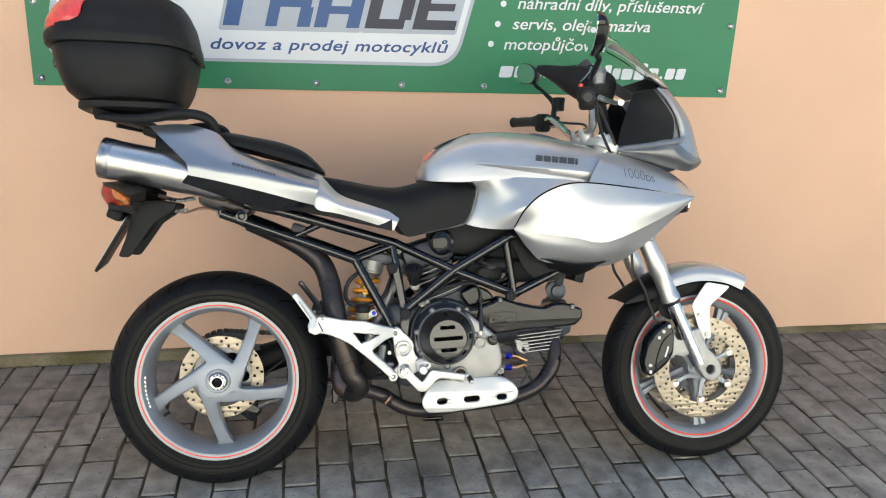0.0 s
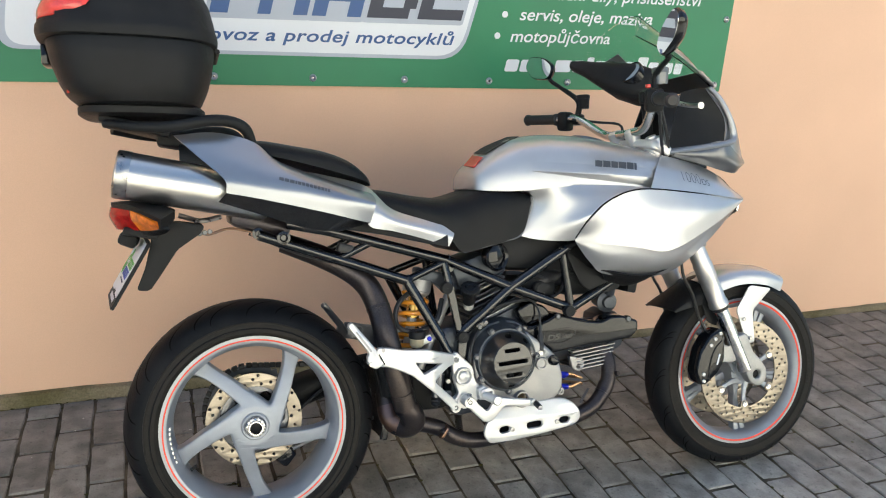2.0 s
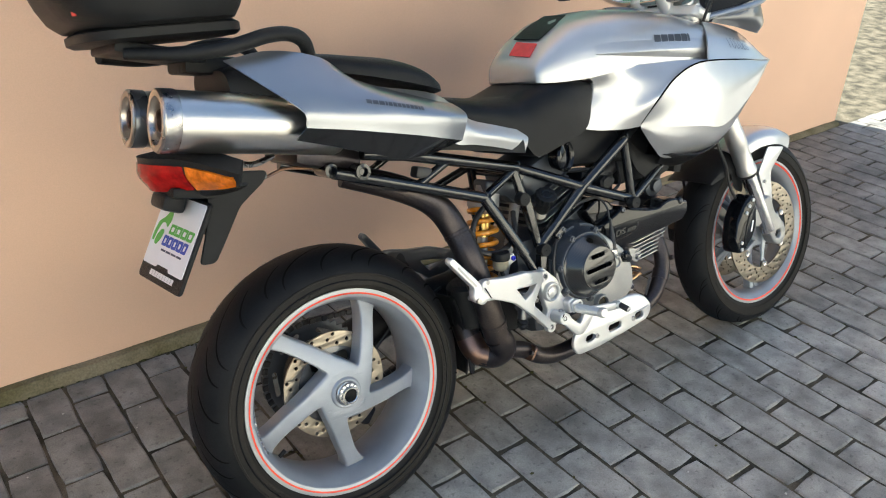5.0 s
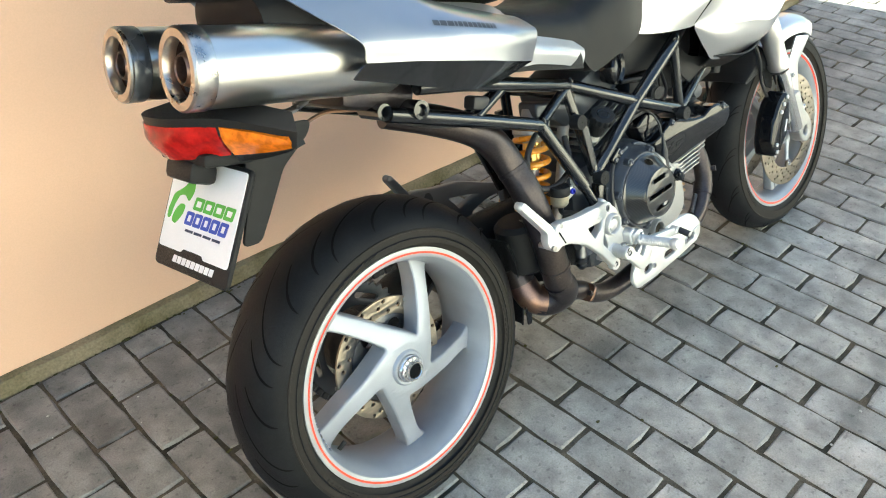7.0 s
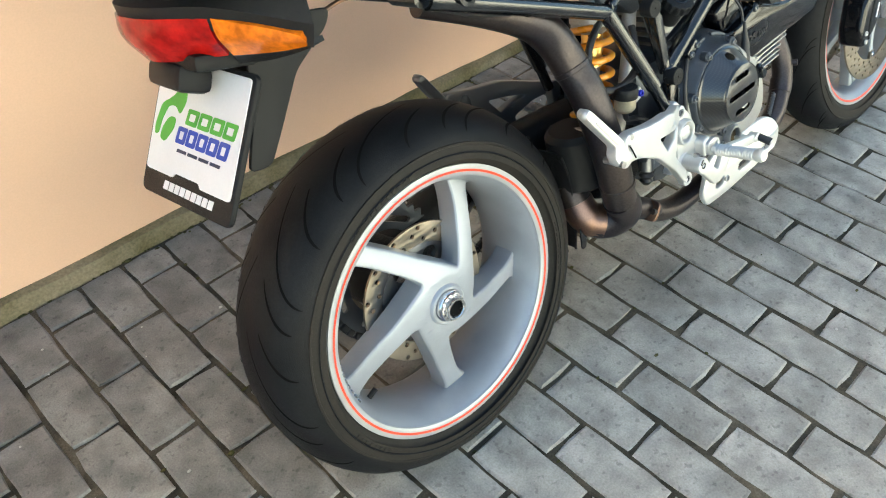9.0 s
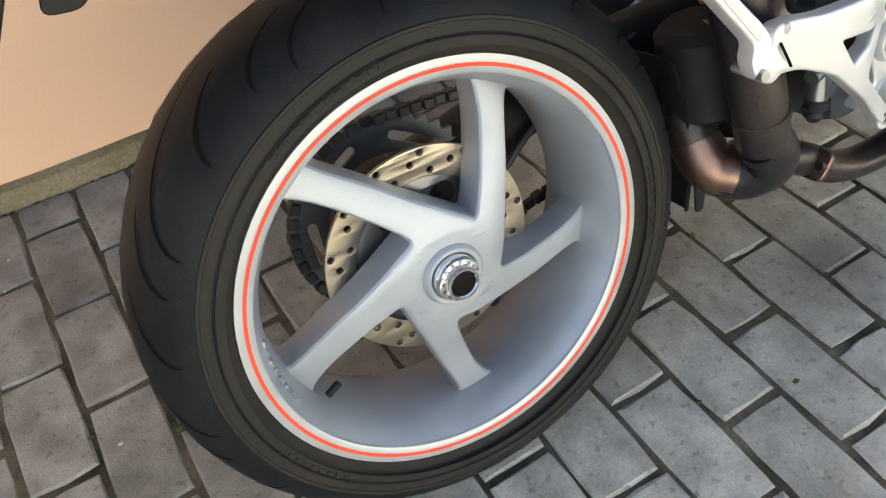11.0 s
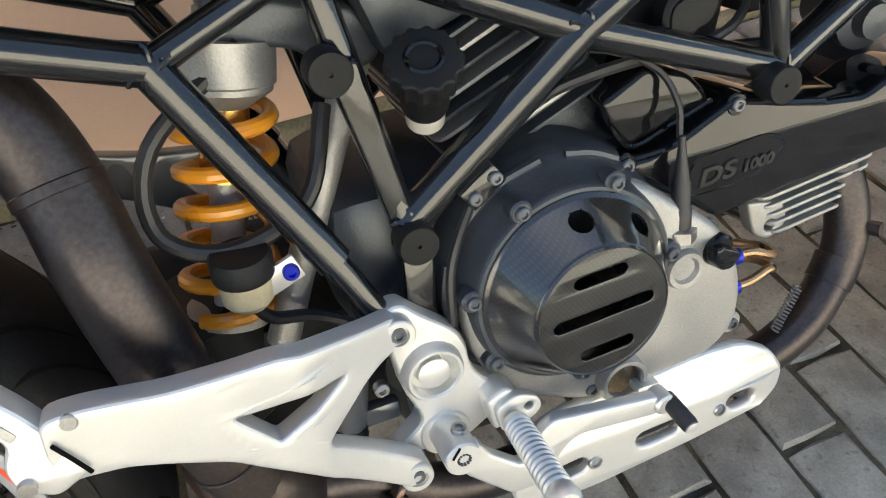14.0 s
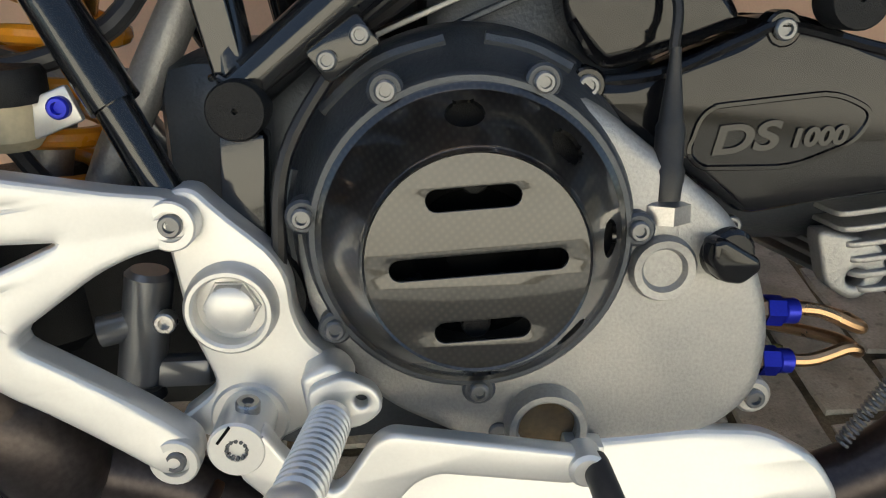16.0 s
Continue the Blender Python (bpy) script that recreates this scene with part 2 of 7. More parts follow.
CARBON = carbon("carbon_fibre")


def clear_glass(name, tint):
    m = bpy.data.materials.new(name)
    m.use_nodes = True
    n, link = m.node_tree.nodes, m.node_tree.links.new
    bs = n["Principled BSDF"]
    bs.inputs["Base Color"].default_value = (*tint, 1)
    bs.inputs["Roughness"].default_value = 0.03
    bs.inputs["IOR"].default_value = 1.15
    bs.inputs["Transmission Weight"].default_value = 1.0
    return m


GLASS = clear_glass("screen_acrylic", (0.93, 0.96, 0.94))

from mathutils.bvhtree import BVHTree

# ---------------------------------------------------------------- building helpers
C = 0.025                         # the bike's middle plane, in its own frame


def mesh_of(name, bm, smooth=35):
    me = bpy.data.meshes.new(name)
    bm.to_mesh(me)
    bm.free()
    if smooth:
        me.shade_smooth()
        me.set_sharp_from_angle(angle=radians(smooth))
    return me


def part(name, bm, material, parent, label="", smooth=35):
    """One mesh object under a thing or under a part."""
    me = bm if isinstance(bm, bpy.types.Mesh) else mesh_of(name, bm, smooth)
    if not me.materials:
        me.materials.append(material)
    ob = new(name, me)
    ob.parent = parent
    return tagged(ob, label)


def thing(name, label, category, m=None, group="", kind=""):
    ob = new(name)
    ob.empty_display_size = 0.1
    if m is not None:
        ob.matrix_world = m
    return tagged(ob, label, category, group, kind)


def join(*bms):
    out = bmesh.new()
    for b in bms:
        me = bpy.data.meshes.new("tmp")
        b.to_mesh(me)
        b.free()
        out.from_mesh(me)
        bpy.data.meshes.remove(me)
    return out


def catmull(points, n=6, closed=False):
    p = [Vector(q) for q in points]
    out, count = [], len(p)
    for i in range(count if closed else count - 1):
        a, b = p[(i - 1) % count] if closed or i else p[0] * 2 - p[1], p[i]
        c = p[(i + 1) % count]
        d = p[(i + 2) % count] if closed or i + 2 < count else c * 2 - b
        for k in range(n):
            t = k / n
            out.append(0.5 * ((2 * b) + (c - a) * t + (2 * a - 5 * b + 4 * c - d) * t * t + (3 * b - a - 3 * c + d) * t ** 3))
    if not closed:
        out.append(p[-1])
    return out


def skin(rings, closed=True, caps=True):
    """Faces between rings of equally many points."""
    bm = bmesh.new()
    vs = [[bm.verts.new(q) for q in r] for r in rings]
    m = len(vs[0])
    for a, b in zip(vs, vs[1:]):
        for i in range(m if closed else m - 1):
            j = (i + 1) % m
            bm.faces.new((a[i], a[j], b[j], b[i]))
    if caps and closed:
        bm.faces.new(vs[0][::-1])
        bm.faces.new(vs[-1])
    bmesh.ops.recalc_face_normals(bm, faces=bm.faces[:])
    return bm


def tube(points, radius, seg=12, n=6, smooth=True, closed=False, caps=True):
    """A swept pipe; radius is a number or one for each given point."""
    rad = list(radius) if hasattr(radius, "__len__") else [radius] * len(points)
    path = catmull(points, n, closed) if smooth and len(points) > 2 else [Vector(p) for p in points]
    if len(path) != len(rad):
        last = len(rad) - (0 if closed else 1)
        rr = []
        for i in range(len(path)):
            u = min(i / n, last)
            k = min(int(u), len(rad) - 1)
            rr.append(rad[k] + (rad[(k + 1) % len(rad)] - rad[k]) * (u - k) if u > k else rad[k])
        rad = rr
    rings, ref = [], None
    for i, p in enumerate(path):
        a = path[i - 1] if i or closed else p
        b = path[(i + 1) % len(path)] if i + 1 < len(path) or closed else p
        d = (b - a).normalized()
        if ref is None:
            ref = d.orthogonal().normalized()
        ref = (ref - d * ref.dot(d)).normalized()
        side = d.cross(ref)
        rings.append([p + (ref * math.cos(t) + side * math.sin(t)) * rad[i] for t in [2 * math.pi * k / seg for k in range(seg)]])
    if closed:
        rings.append(rings[0])
        return skin(rings, caps=False)
    return skin(rings, caps=caps)


def lathe(profile, seg=48, closed=False):
    """Turns (radius, y) about the y axis."""
    rings = []
    for k in range(seg + 1):
        t = 2 * math.pi * k / seg
        rings.append([Vector((r * math.cos(t), y, r * math.sin(t))) for r, y in profile])
    bm = skin(rings, closed=closed, caps=False)
    bmesh.ops.remove_doubles(bm, verts=bm.verts[:], dist=1e-6)
    bmesh.ops.recalc_face_normals(bm, faces=bm.faces[:])
    return bm


def moved(bm, m):
    bmesh.ops.transform(bm, matrix=m, verts=bm.verts[:])
    if m.determinant() < 0:
        bmesh.ops.reverse_faces(bm, faces=bm.faces[:])
    return bm


def mirrored(bm):
    b = bm.copy()
    return moved(b, Matrix.Translation((0, 2 * C, 0)) @ Matrix.Diagonal((1, -1, 1, 1)))


def both(bm):
    return join(bm, mirrored(bm))


def along(a, b):
    """A pose at a whose y axis runs towards b."""
    d = Vector(b) - Vector(a)
    return Matrix.Translation(a) @ d.to_track_quat("Y", "Z").to_matrix().to_4x4()


def rod(a, b, profile, seg=24):
    """Turned piece from a towards b; profile is (radius, metres along)."""
    return moved(lathe([(max(r, 1e-5), y) for r, y in profile], seg), along(a, b))


def cyl(a, b, r, seg=24, bevel=0.0):
    n = (Vector(b) - Vector(a)).length
    e = bevel
    return rod(a, b, [(0, 0), (r - e, 0), (r, e), (r, n - e), (r - e, n), (0, n)] if e else [(0, 0), (r, 0), (r, n), (0, n)], seg)


def rbox(size, m=None, bevel=0.004, seg=2):
    bm = bmesh.new()
    bmesh.ops.create_cube(bm, size=1, matrix=Matrix.Diagonal((*size, 1)))
    if bevel:
        bmesh.ops.bevel(bm, geom=bm.edges[:], offset=bevel, segments=seg, affect="EDGES", profile=0.5)
    return moved(bm, m) if m is not None else bm


def rounded(points, r, n=4):
    """A polygon with its corners rounded; r is one radius or one for each corner."""
    out, count = [], len(points)
    for i in range(count):
        p = Vector(points[i][:2])
        a, b = Vector(points[i - 1][:2]) - p, Vector(points[(i + 1) % count][:2]) - p
        rr = r[i] if hasattr(r, "__len__") else r
        k = min(rr, a.length * 0.45, b.length * 0.45)
        s, e = p + a.normalized() * k, p + b.normalized() * k
        for j in range(n + 1):
            t = j / n
            out.append(s * (1 - t) ** 2 + p * 2 * t * (1 - t) + e * t * t)
    return out


def ring2(r, c=(0, 0), n=32, turn=0.0):
    return [Vector((c[0] + r * math.cos(turn + 2 * math.pi * k / n), c[1] + r * math.sin(turn + 2 * math.pi * k / n))) for k in range(n)]


def slot2(c, length, r, turn=0.0, n=8):
    d, out = Vector((math.cos(turn), math.sin(turn))) * (length / 2 - r), []
    for s in (1, -1):
        for k in range(n + 1):
            t = turn + (-math.pi / 2 if s > 0 else math.pi / 2) + math.pi * k / n
            out.append(Vector(c) + d * s + Vector((math.cos(t), math.sin(t))) * r)
    return out


def plate(loops, depth, bevel=0.0, y=0.0, m=None):
    """A flat sheet with holes from closed outlines in the x-z plane, its middle at y."""
    cu = bpy.data.curves.new("outline", "CURVE")
    cu.dimensions, cu.fill_mode = "2D", "BOTH"
    cu.extrude, cu.bevel_depth, cu.bevel_resolution = max(depth / 2 - bevel, 0), bevel, 2
    if bevel:
        cu.offset = -bevel
    for loop in loops:
        sp = cu.splines.new("POLY")
        sp.points.add(len(loop) - 1)
        for q, v in zip(sp.points, loop):
            q.co = (v[0], v[1], 0, 1)
        sp.use_cyclic_u = True
    ob = bpy.data.objects.new("outline", cu)
    scene.collection.objects.link(ob)
    me = bpy.data.meshes.new_from_object(ob.evaluated_get(bpy.context.evaluated_depsgraph_get()))
    bpy.data.objects.remove(ob)
    bpy.data.curves.remove(cu)
    bm = bmesh.new()
    bm.from_mesh(me)
    bpy.data.meshes.remove(me)
    bmesh.ops.remove_doubles(bm, verts=bm.verts[:], dist=1e-5)
    moved(bm, Matrix.Translation((0, y, 0)) @ pose(0, 0, 0, 90))
    bmesh.ops.recalc_face_normals(bm, faces=bm.faces[:])
    return moved(bm, m) if m is not None else bm


def fine(bm, size, rounds=3):
    """Triangles no longer than about the given size, so that a flat piece can be bent."""
    bmesh.ops.triangulate(bm, faces=bm.faces[:])
    for _ in range(rounds):
        long_edges = [e for e in bm.edges if e.calc_length() > size]
        if not long_edges:
            break
        bmesh.ops.subdivide_edges(bm, edges=long_edges, cuts=1)
        bmesh.ops.triangulate(bm, faces=bm.faces[:])
    return bm


def bent(bm, shift, size=0.012, rounds=3):
    """Bends a flat piece: shift gives the move along y at each x and z."""
    fine(bm, size, rounds)
    for v in bm.verts:
        v.co.y += shift(v.co.x, v.co.z)
    bmesh.ops.recalc_face_normals(bm, faces=bm.faces[:])
    return bm


def lettering(text, height, depth=0.001, shear=0.0, spacing=1.0, offset=0.0):
    """Raised letters in the x-z plane, facing -y, starting at the origin; height is that of a capital."""
    cu = bpy.data.curves.new("letters", "FONT")
    cu.body, cu.size, cu.extrude, cu.shear, cu.space_character, cu.offset = text, height / 0.70, depth / 2, shear, spacing, offset
    ob = bpy.data.objects.new("letters", cu)
    scene.collection.objects.link(ob)
    me = bpy.data.meshes.new_from_object(ob.evaluated_get(bpy.context.evaluated_depsgraph_get()))
    bpy.data.objects.remove(ob)
    bpy.data.curves.remove(cu)
    bm = bmesh.new()
    bm.from_mesh(me)
    bpy.data.meshes.remove(me)
    return moved(bm, pose(0, 0, 0, 90))


def fitted(bm, x0, x1):
    """Stretches letters to run from x0 to x1."""
    xs = [v.co.x for v in bm.verts]
    s = (x1 - x0) / (max(xs) - min(xs))
    return moved(bm, Matrix.Translation((x0 - min(xs) * s, 0, 0)) @ Matrix.Diagonal((s, 1, 1, 1)))


def patch(net, thick=0.003, nu=6, nv=6, inward=None):
    """A shell through a net of places (rows of equal length), with thickness towards the middle plane."""
    rows = [catmull(r, nu) for r in net]
    cols = [catmull([r[i] for r in rows], nv) if len(rows) > 2 else [rows[0][i].lerp(rows[1][i], k / nv) for k in range(nv + 1)] for i in range(len(rows[0]))]
    h, w = len(cols[0]), len(cols)
    grid = [[cols[i][j] for i in range(w)] for j in range(h)]
    bm = bmesh.new()
    nor = [[None] * w for _ in range(h)]
    for j in range(h):
        for i in range(w):
            du = grid[j][min(i + 1, w - 1)] - grid[j][max(i - 1, 0)]
            dv = grid[min(j + 1, h - 1)][i] - grid[max(j - 1, 0)][i]
            q = du.cross(dv)
            nor[j][i] = q.normalized() if q.length > 1e-9 else Vector((0, -1, 0))
    mid = grid[h // 2][w // 2]
    goal = Vector(inward) if inward else Vector((mid.x, C, mid.z))
    flip = -1 if nor[h // 2][w // 2].dot(goal - mid) < 0 else 1
    out = [[bm.verts.new(grid[j][i]) for i in range(w)] for j in range(h)]
    inn = [[bm.verts.new(grid[j][i] + nor[j][i] * flip * thick) for i in range(w)] for j in range(h)]
    for j in range(h - 1):
        for i in range(w - 1):
            bm.faces.new((out[j][i], out[j][i + 1], out[j + 1][i + 1], out[j + 1][i]))
            bm.faces.new((inn[j][i], inn[j + 1][i], inn[j + 1][i + 1], inn[j][i + 1]))
    for j in range(h - 1):
        for i in (0, w - 1):
            bm.faces.new((out[j][i], out[j + 1][i], inn[j + 1][i], inn[j][i]))
    for i in range(w - 1):
        for j in (0, h - 1):
            bm.faces.new((out[j][i], out[j][i + 1], inn[j][i + 1], inn[j][i]))
    bmesh.ops.recalc_face_normals(bm, faces=bm.faces[:])
    return bm


def half_loft(stations, seg=10, power=0.75, n=4):
    """A body symmetric about the middle plane: stations of x, top, bottom, half width, and how full the dome is."""
    rows = catmull([Vector(s[:3]) for s in stations], n)
    wid = catmull([Vector((s[0], s[3], s[4] if len(s) > 4 else power)) for s in stations], n)
    rings = []
    for a, b in zip(rows, wid):
        x, top, bot = a
        hw, pw = max(b.y, 0.004), max(b.z, 0.2)
        ring = []
        for k in range(2 * seg + 1):
            t = -math.pi / 2 + math.pi * k / (2 * seg)
            yy = abs(math.sin(t)) ** pw * math.copysign(1, t) * hw
            ring.append(Vector((x, C + yy, bot + (top - bot) * math.cos(t) ** pw)))
        for k in range(1, seg):
            ring.append(Vector((x, C + hw * (1 - 2 * k / seg), bot - 0.002)))
        rings.append(ring)
    return skin(rings)


def screw(at, r=0.007, h=0.005, way=(0, -1, 0), material=None, parent=None, name="bolt"):
    """A socket-head bolt with its recess."""
    w = Vector(way).normalized()
    a = Vector(at)
    bm = rod(a, a + w * h, [(0, 0), (r, 0), (r, h - 0.001), (r - 0.001, h), (r * 0.55, h), (r * 0.5, h * 0.45), (0, h * 0.45)], 16)
    return part(name, bm, material or STEEL, parent)


def lay(bm, grounds, lift=0.0006):
    """Press a flat print, drawn in x and z, on to the right-hand face of the given meshes."""
    trees = [BVHTree.FromPolygons([v.co for v in g.data.vertices], [p.vertices[:] for p in g.data.polygons]) for g in grounds]
    for v in bm.verts:
        hits = [h[0].y for h in (t.ray_cast(Vector((v.co.x, -0.6, v.co.z)), Vector((0, 1, 0))) for t in trees) if h[0] is not None]
        if hits:
            v.co.y = min(hits) - lift + min(0.0, v.co.y * 0.3)
    return bm


# ---------------------------------------------------------------- the setting
WALL_Y, KERB_Y = 0.83, 0.80
PX, PY = 0.102, 0.101


def slab(a, b, bevel=0.0):
    return rbox([q - p for p, q in zip(a, b)], Matrix.Translation([(p + q) / 2 for p, q in zip(a, b)]), bevel)


wall = tagged(new("wall_back", mesh_of("wall_back", slab((-9, WALL_Y, -0.3), (3.00, WALL_Y + 0.35, 4.8)), 0)), "peach rendered house wall behind the motorcycle", "wall", kind="structure")
wall.data.materials.append(WALL_PAINT)

random.seed(4)
xs = [-9 + 0.05 * k for k in range(241)]
rings = []
for x in xs:
    h = 0.034 - 0.020 * min(1, max(0, (x + 0.4) / 1.2)) + 0.006 * noise.noise((x * 3, 0, 0)) + 0.003 * noise.noise((x * 14, 2, 0))
    f = KERB_Y + 0.006 * noise.noise((x * 4, 5, 0)) + 0.003 * noise.noise((x * 17, 7, 0))
    rings.append([Vector((x, WALL_Y - 0.001, -0.03)), Vector((x, f - 0.004, -0.03)), Vector((x, f, h * 0.6)), Vector((x, f + 0.008, h)), Vector((x, WALL_Y - 0.001, h + 0.003))])
kerb = tagged(new("trim_kerb", mesh_of("trim_kerb", skin(rings), 50)), "mossy concrete footing strip along the wall", "footing", kind="structure")
kerb.data.materials.append(KERB_CONCRETE)

ground_bm = bmesh.new()
bmesh.ops.create_grid(ground_bm, x_segments=40, y_segments=40, size=60)
for v in ground_bm.verts:
    v.co.z = -0.0050
ground = tagged(new("ground", mesh_of("ground", ground_bm, 0)), "sandy bedding between and beyond the paving blocks", "ground", kind="structure")
ground.data.materials.append(JOINT)

facade = tagged(new("wall_opposite", mesh_of("wall_opposite", slab((-14, -10.4, -0.3), (16, -10, 5.2)), 0)), "plain cream wall across the yard", "wall", kind="structure")
facade.data.materials.append(FACADE)

# ---------------------------------------------------------------- banner
BY = WALL_Y - 0.006
banner = thing("banner", "green vinyl advertising banner eyeletted to the wall", "banner", Matrix.Translation((0, BY, 0)))


def ripple(x, z):
    return -0.0016 * math.cos((x + 1.217) / 0.3125 * 2 * math.pi) * max(0, 1.2 - z) - 0.0012 * math.sin(x * 3 + z * 2)


bb = bmesh.new()
cols, rws = 90, 30
grid = []
for i in range(cols + 1):
    u = i / cols
    col = []
    for j in range(rws + 1):
        z = 1.053 - 0.021 * u + (1.95 - 1.05) * j / rws
        x = -1.245 + (1.335 + 1.245) * u + 0.012 * (z - 1.05) * (1 if u < 0.5 else 0.5)
        col.append((x, ripple(x, z) - 0.002, z))
    grid.append(col)
front = [[bb.verts.new(p) for p in col] for col in grid]
back = [[bb.verts.new((p[0], p[1] + 0.0015, p[2])) for p in col] for col in grid]
for i in range(cols):
    for j in range(rws):
        bb.faces.new((front[i][j], front[i + 1][j], front[i + 1][j + 1], front[i][j + 1]))
        bb.faces.new((back[i][j], back[i][j + 1], back[i + 1][j + 1], back[i + 1][j]))
    bb.faces.new((front[i][0], back[i][0], back[i + 1][0], front[i + 1][0]))
for j in range(rws):
    bb.faces.new((front[0][j], front[0][j + 1], back[0][j + 1], back[0][j]))
    bb.faces.new((front[cols][j], back[cols][j], back[cols][j + 1], front[cols][j + 1]))
sheet = part("sheet", bb, BANNER_GREEN, banner, smooth=60)


def printed(name, bm, material, lift, label=""):
    """Print that lies on the rippled sheet."""
    bmesh.ops.subdivide_edges(bm, edges=[e for e in bm.edges if e.calc_length() > 0.06], cuts=2)
    bmesh.ops.triangulate(bm, faces=bm.faces[:])
    for v in bm.verts:
        v.co.y += ripple(v.co.x, v.co.z) - lift
    return part(name, bm, material, sheet, label, smooth=0)


printed("panel_print", plate([rounded([(-1.19, 1.147), (0.235, 1.137), (0.335, 1.52), (0.36, 1.70), (-1.06, 1.70), (-1.17, 1.30)], [0.06, 0.09, 0.05, 0.08, 0.08, 0.12], 6)], 0.0008), BANNER_GREY, 0.0038, "pale grey rim of the printed field")
printed("panel_print", plate([rounded([(-1.17, 1.158), (0.225, 1.149), (0.32, 1.52), (0.34, 1.69), (-1.04, 1.69), (-1.15, 1.30)], [0.06, 0.085, 0.05, 0.08, 0.08, 0.12], 6)], 0.0008), BANNER_WHITE, 0.0056, "white printed field with rounded corners")
# emblem behind the case: two green blades
printed("emblem_print", plate([rounded([(-1.09, 1.30), (-0.96, 1.22), (-0.90, 1.30), (-0.98, 1.46), (-1.06, 1.45)], 0.05)], 0.0008), BANNER_GREEN, 0.0072)
printed("emblem_print", plate([rounded([(-0.94, 1.36), (-0.84, 1.30), (-0.80, 1.44), (-0.88, 1.55)], 0.04)], 0.0008), BANNER_GREEN, 0.0072)
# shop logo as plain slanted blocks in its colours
S = 0.25


def block(x0, z0, x1, z1):
    return [(x0 + S * (z0 - 1.268), z0), (x1 + S * (z0 - 1.268), z0), (x1 + S * (z1 - 1.268), z1), (x0 + S * (z1 - 1.268), z1)]


logo = [
    ([block(-0.618, 1.385, -0.452, 1.425), block(-0.600, 1.268, -0.545, 1.386)], BANNER_BLUE),
    ([block(-0.455, 1.268, -0.415, 1.425), block(-0.416, 1.390, -0.300, 1.425), block(-0.416, 1.335, -0.310, 1.362), block(-0.345, 1.268, -0.300, 1.336)], BANNER_BLUE),
    ([block(-0.285, 1.268, -0.240, 1.425), block(-0.241, 1.390, -0.130, 1.425), block(-0.241, 1.315, -0.170, 1.342), block(-0.171, 1.268, -0.125, 1.392)], BANNER_BLUE),
    ([block(-0.105, 1.268, -0.060, 1.425), block(-0.061, 1.390, 0.040, 1.425), block(-0.061, 1.268, 0.035, 1.302), block(0.010, 1.300, 0.055, 1.392)], BANNER_NAVY),
    ([block(0.068, 1.268, 0.112, 1.425), block(0.111, 1.390, 0.225, 1.425), block(0.111, 1.334, 0.205, 1.360), block(0.111, 1.268, 0.225, 1.302)], BANNER_NAVY),
]
for shapes, ink in logo:
    xs = [p[0] for s in shapes for p in s]
    printed("logo_rim", plate([rounded(block(min(min(p[0] for p in s) for s in shapes) - 0.012, 1.252, max(max(p[0] - S * (p[1] - 1.268) for p in s) for s in shapes) + 0.010, 1.440), 0.01)], 0.0006), BANNER_GREY, 0.0072)
    printed("logo_block", join(*[plate([s], 0.0006) for s in shapes]), ink, 0.0088)
line = fitted(lettering("dovoz a prodej motocyklů", 0.038, 0.0006, shear=0.25, spacing=1.05, offset=0.0008), -0.645, 0.205)
printed("slogan_print", moved(line, Matrix.Translation((0, 0, 1.187))), BANNER_BLUE, 0.0074, "blue printed slogan")
for words, x0, x1, z in (("servis, oleje, maziva", 0.445, 0.985, 1.277), ("motopůjčovna", 0.415, 0.815, 1.203), ("náhradní díly, příslušenství", 0.46, 1.195, 1.350)):
    printed("service_print", moved(fitted(lettering(words, 0.041, 0.0006, shear=0.2, offset=0.0005), x0, x1), Matrix.Translation((0, 0, z))), BANNER_WHITE, 0.0042, "white printed service line")
for x, z in ((0.365, 1.222), (0.388, 1.294), (0.406, 1.366)):
    printed("bullet_print", plate([ring2(0.011, (x, z), 20)], 0.0006), BANNER_WHITE, 0.0042)
# web address: plain bars in its size
x = 0.400
for k, (wd, hi, gap) in enumerate(((0.05, 0.042, 0.008), (0.05, 0.042, 0.008), (0.05, 0.042, 0.008), (0.012, 0.012, 0.010), (0.066, 0.042, 0.008), (0.044, 0.042, 0.008), (0.028, 0.054, 0.008), (0.044, 0.042, 0.010), (0.028, 0.054, 0.008), (0.032, 0.042, 0.006), (0.044, 0.042, 0.008), (0.044, 0.060, 0.008), (0.042, 0.042, 0.010), (0.012, 0.012, 0.010), (0.036, 0.042, 0.008), (0.036, 0.042, 0))):
    printed("address_bar", plate([rounded([(x, 1.100), (x + wd, 1.100), (x + wd + 0.2 * hi, 1.100 + hi), (x + 0.2 * hi, 1.100 + hi)], 0.008, 3)], 0.0006), BANNER_WHITE, 0.0042)
    x += wd + gap
for x, z in [(-1.217 + 0.3125 * k, 1.079 - 0.0026 * k) for k in range(8)] + [(1.306, 1.058), (1.314, 1.306), (-1.215, 1.33)]:
    eyelet = part("eyelet", moved(lathe([(0.0045, -0.001), (0.0045, -0.004), (0.008, -0.006), (0.0115, -0.004), (0.0125, 0.0)], 20), Matrix.Translation((x, ripple(x, z) - 0.002, z))), STEEL, banner)
    part("screw_head", moved(lathe([(0, -0.004), (0.003, -0.0035), (0.0046, -0.001)], 12), Matrix.Translation((x, ripple(x, z) - 0.002, z))), CHROME, eyelet)

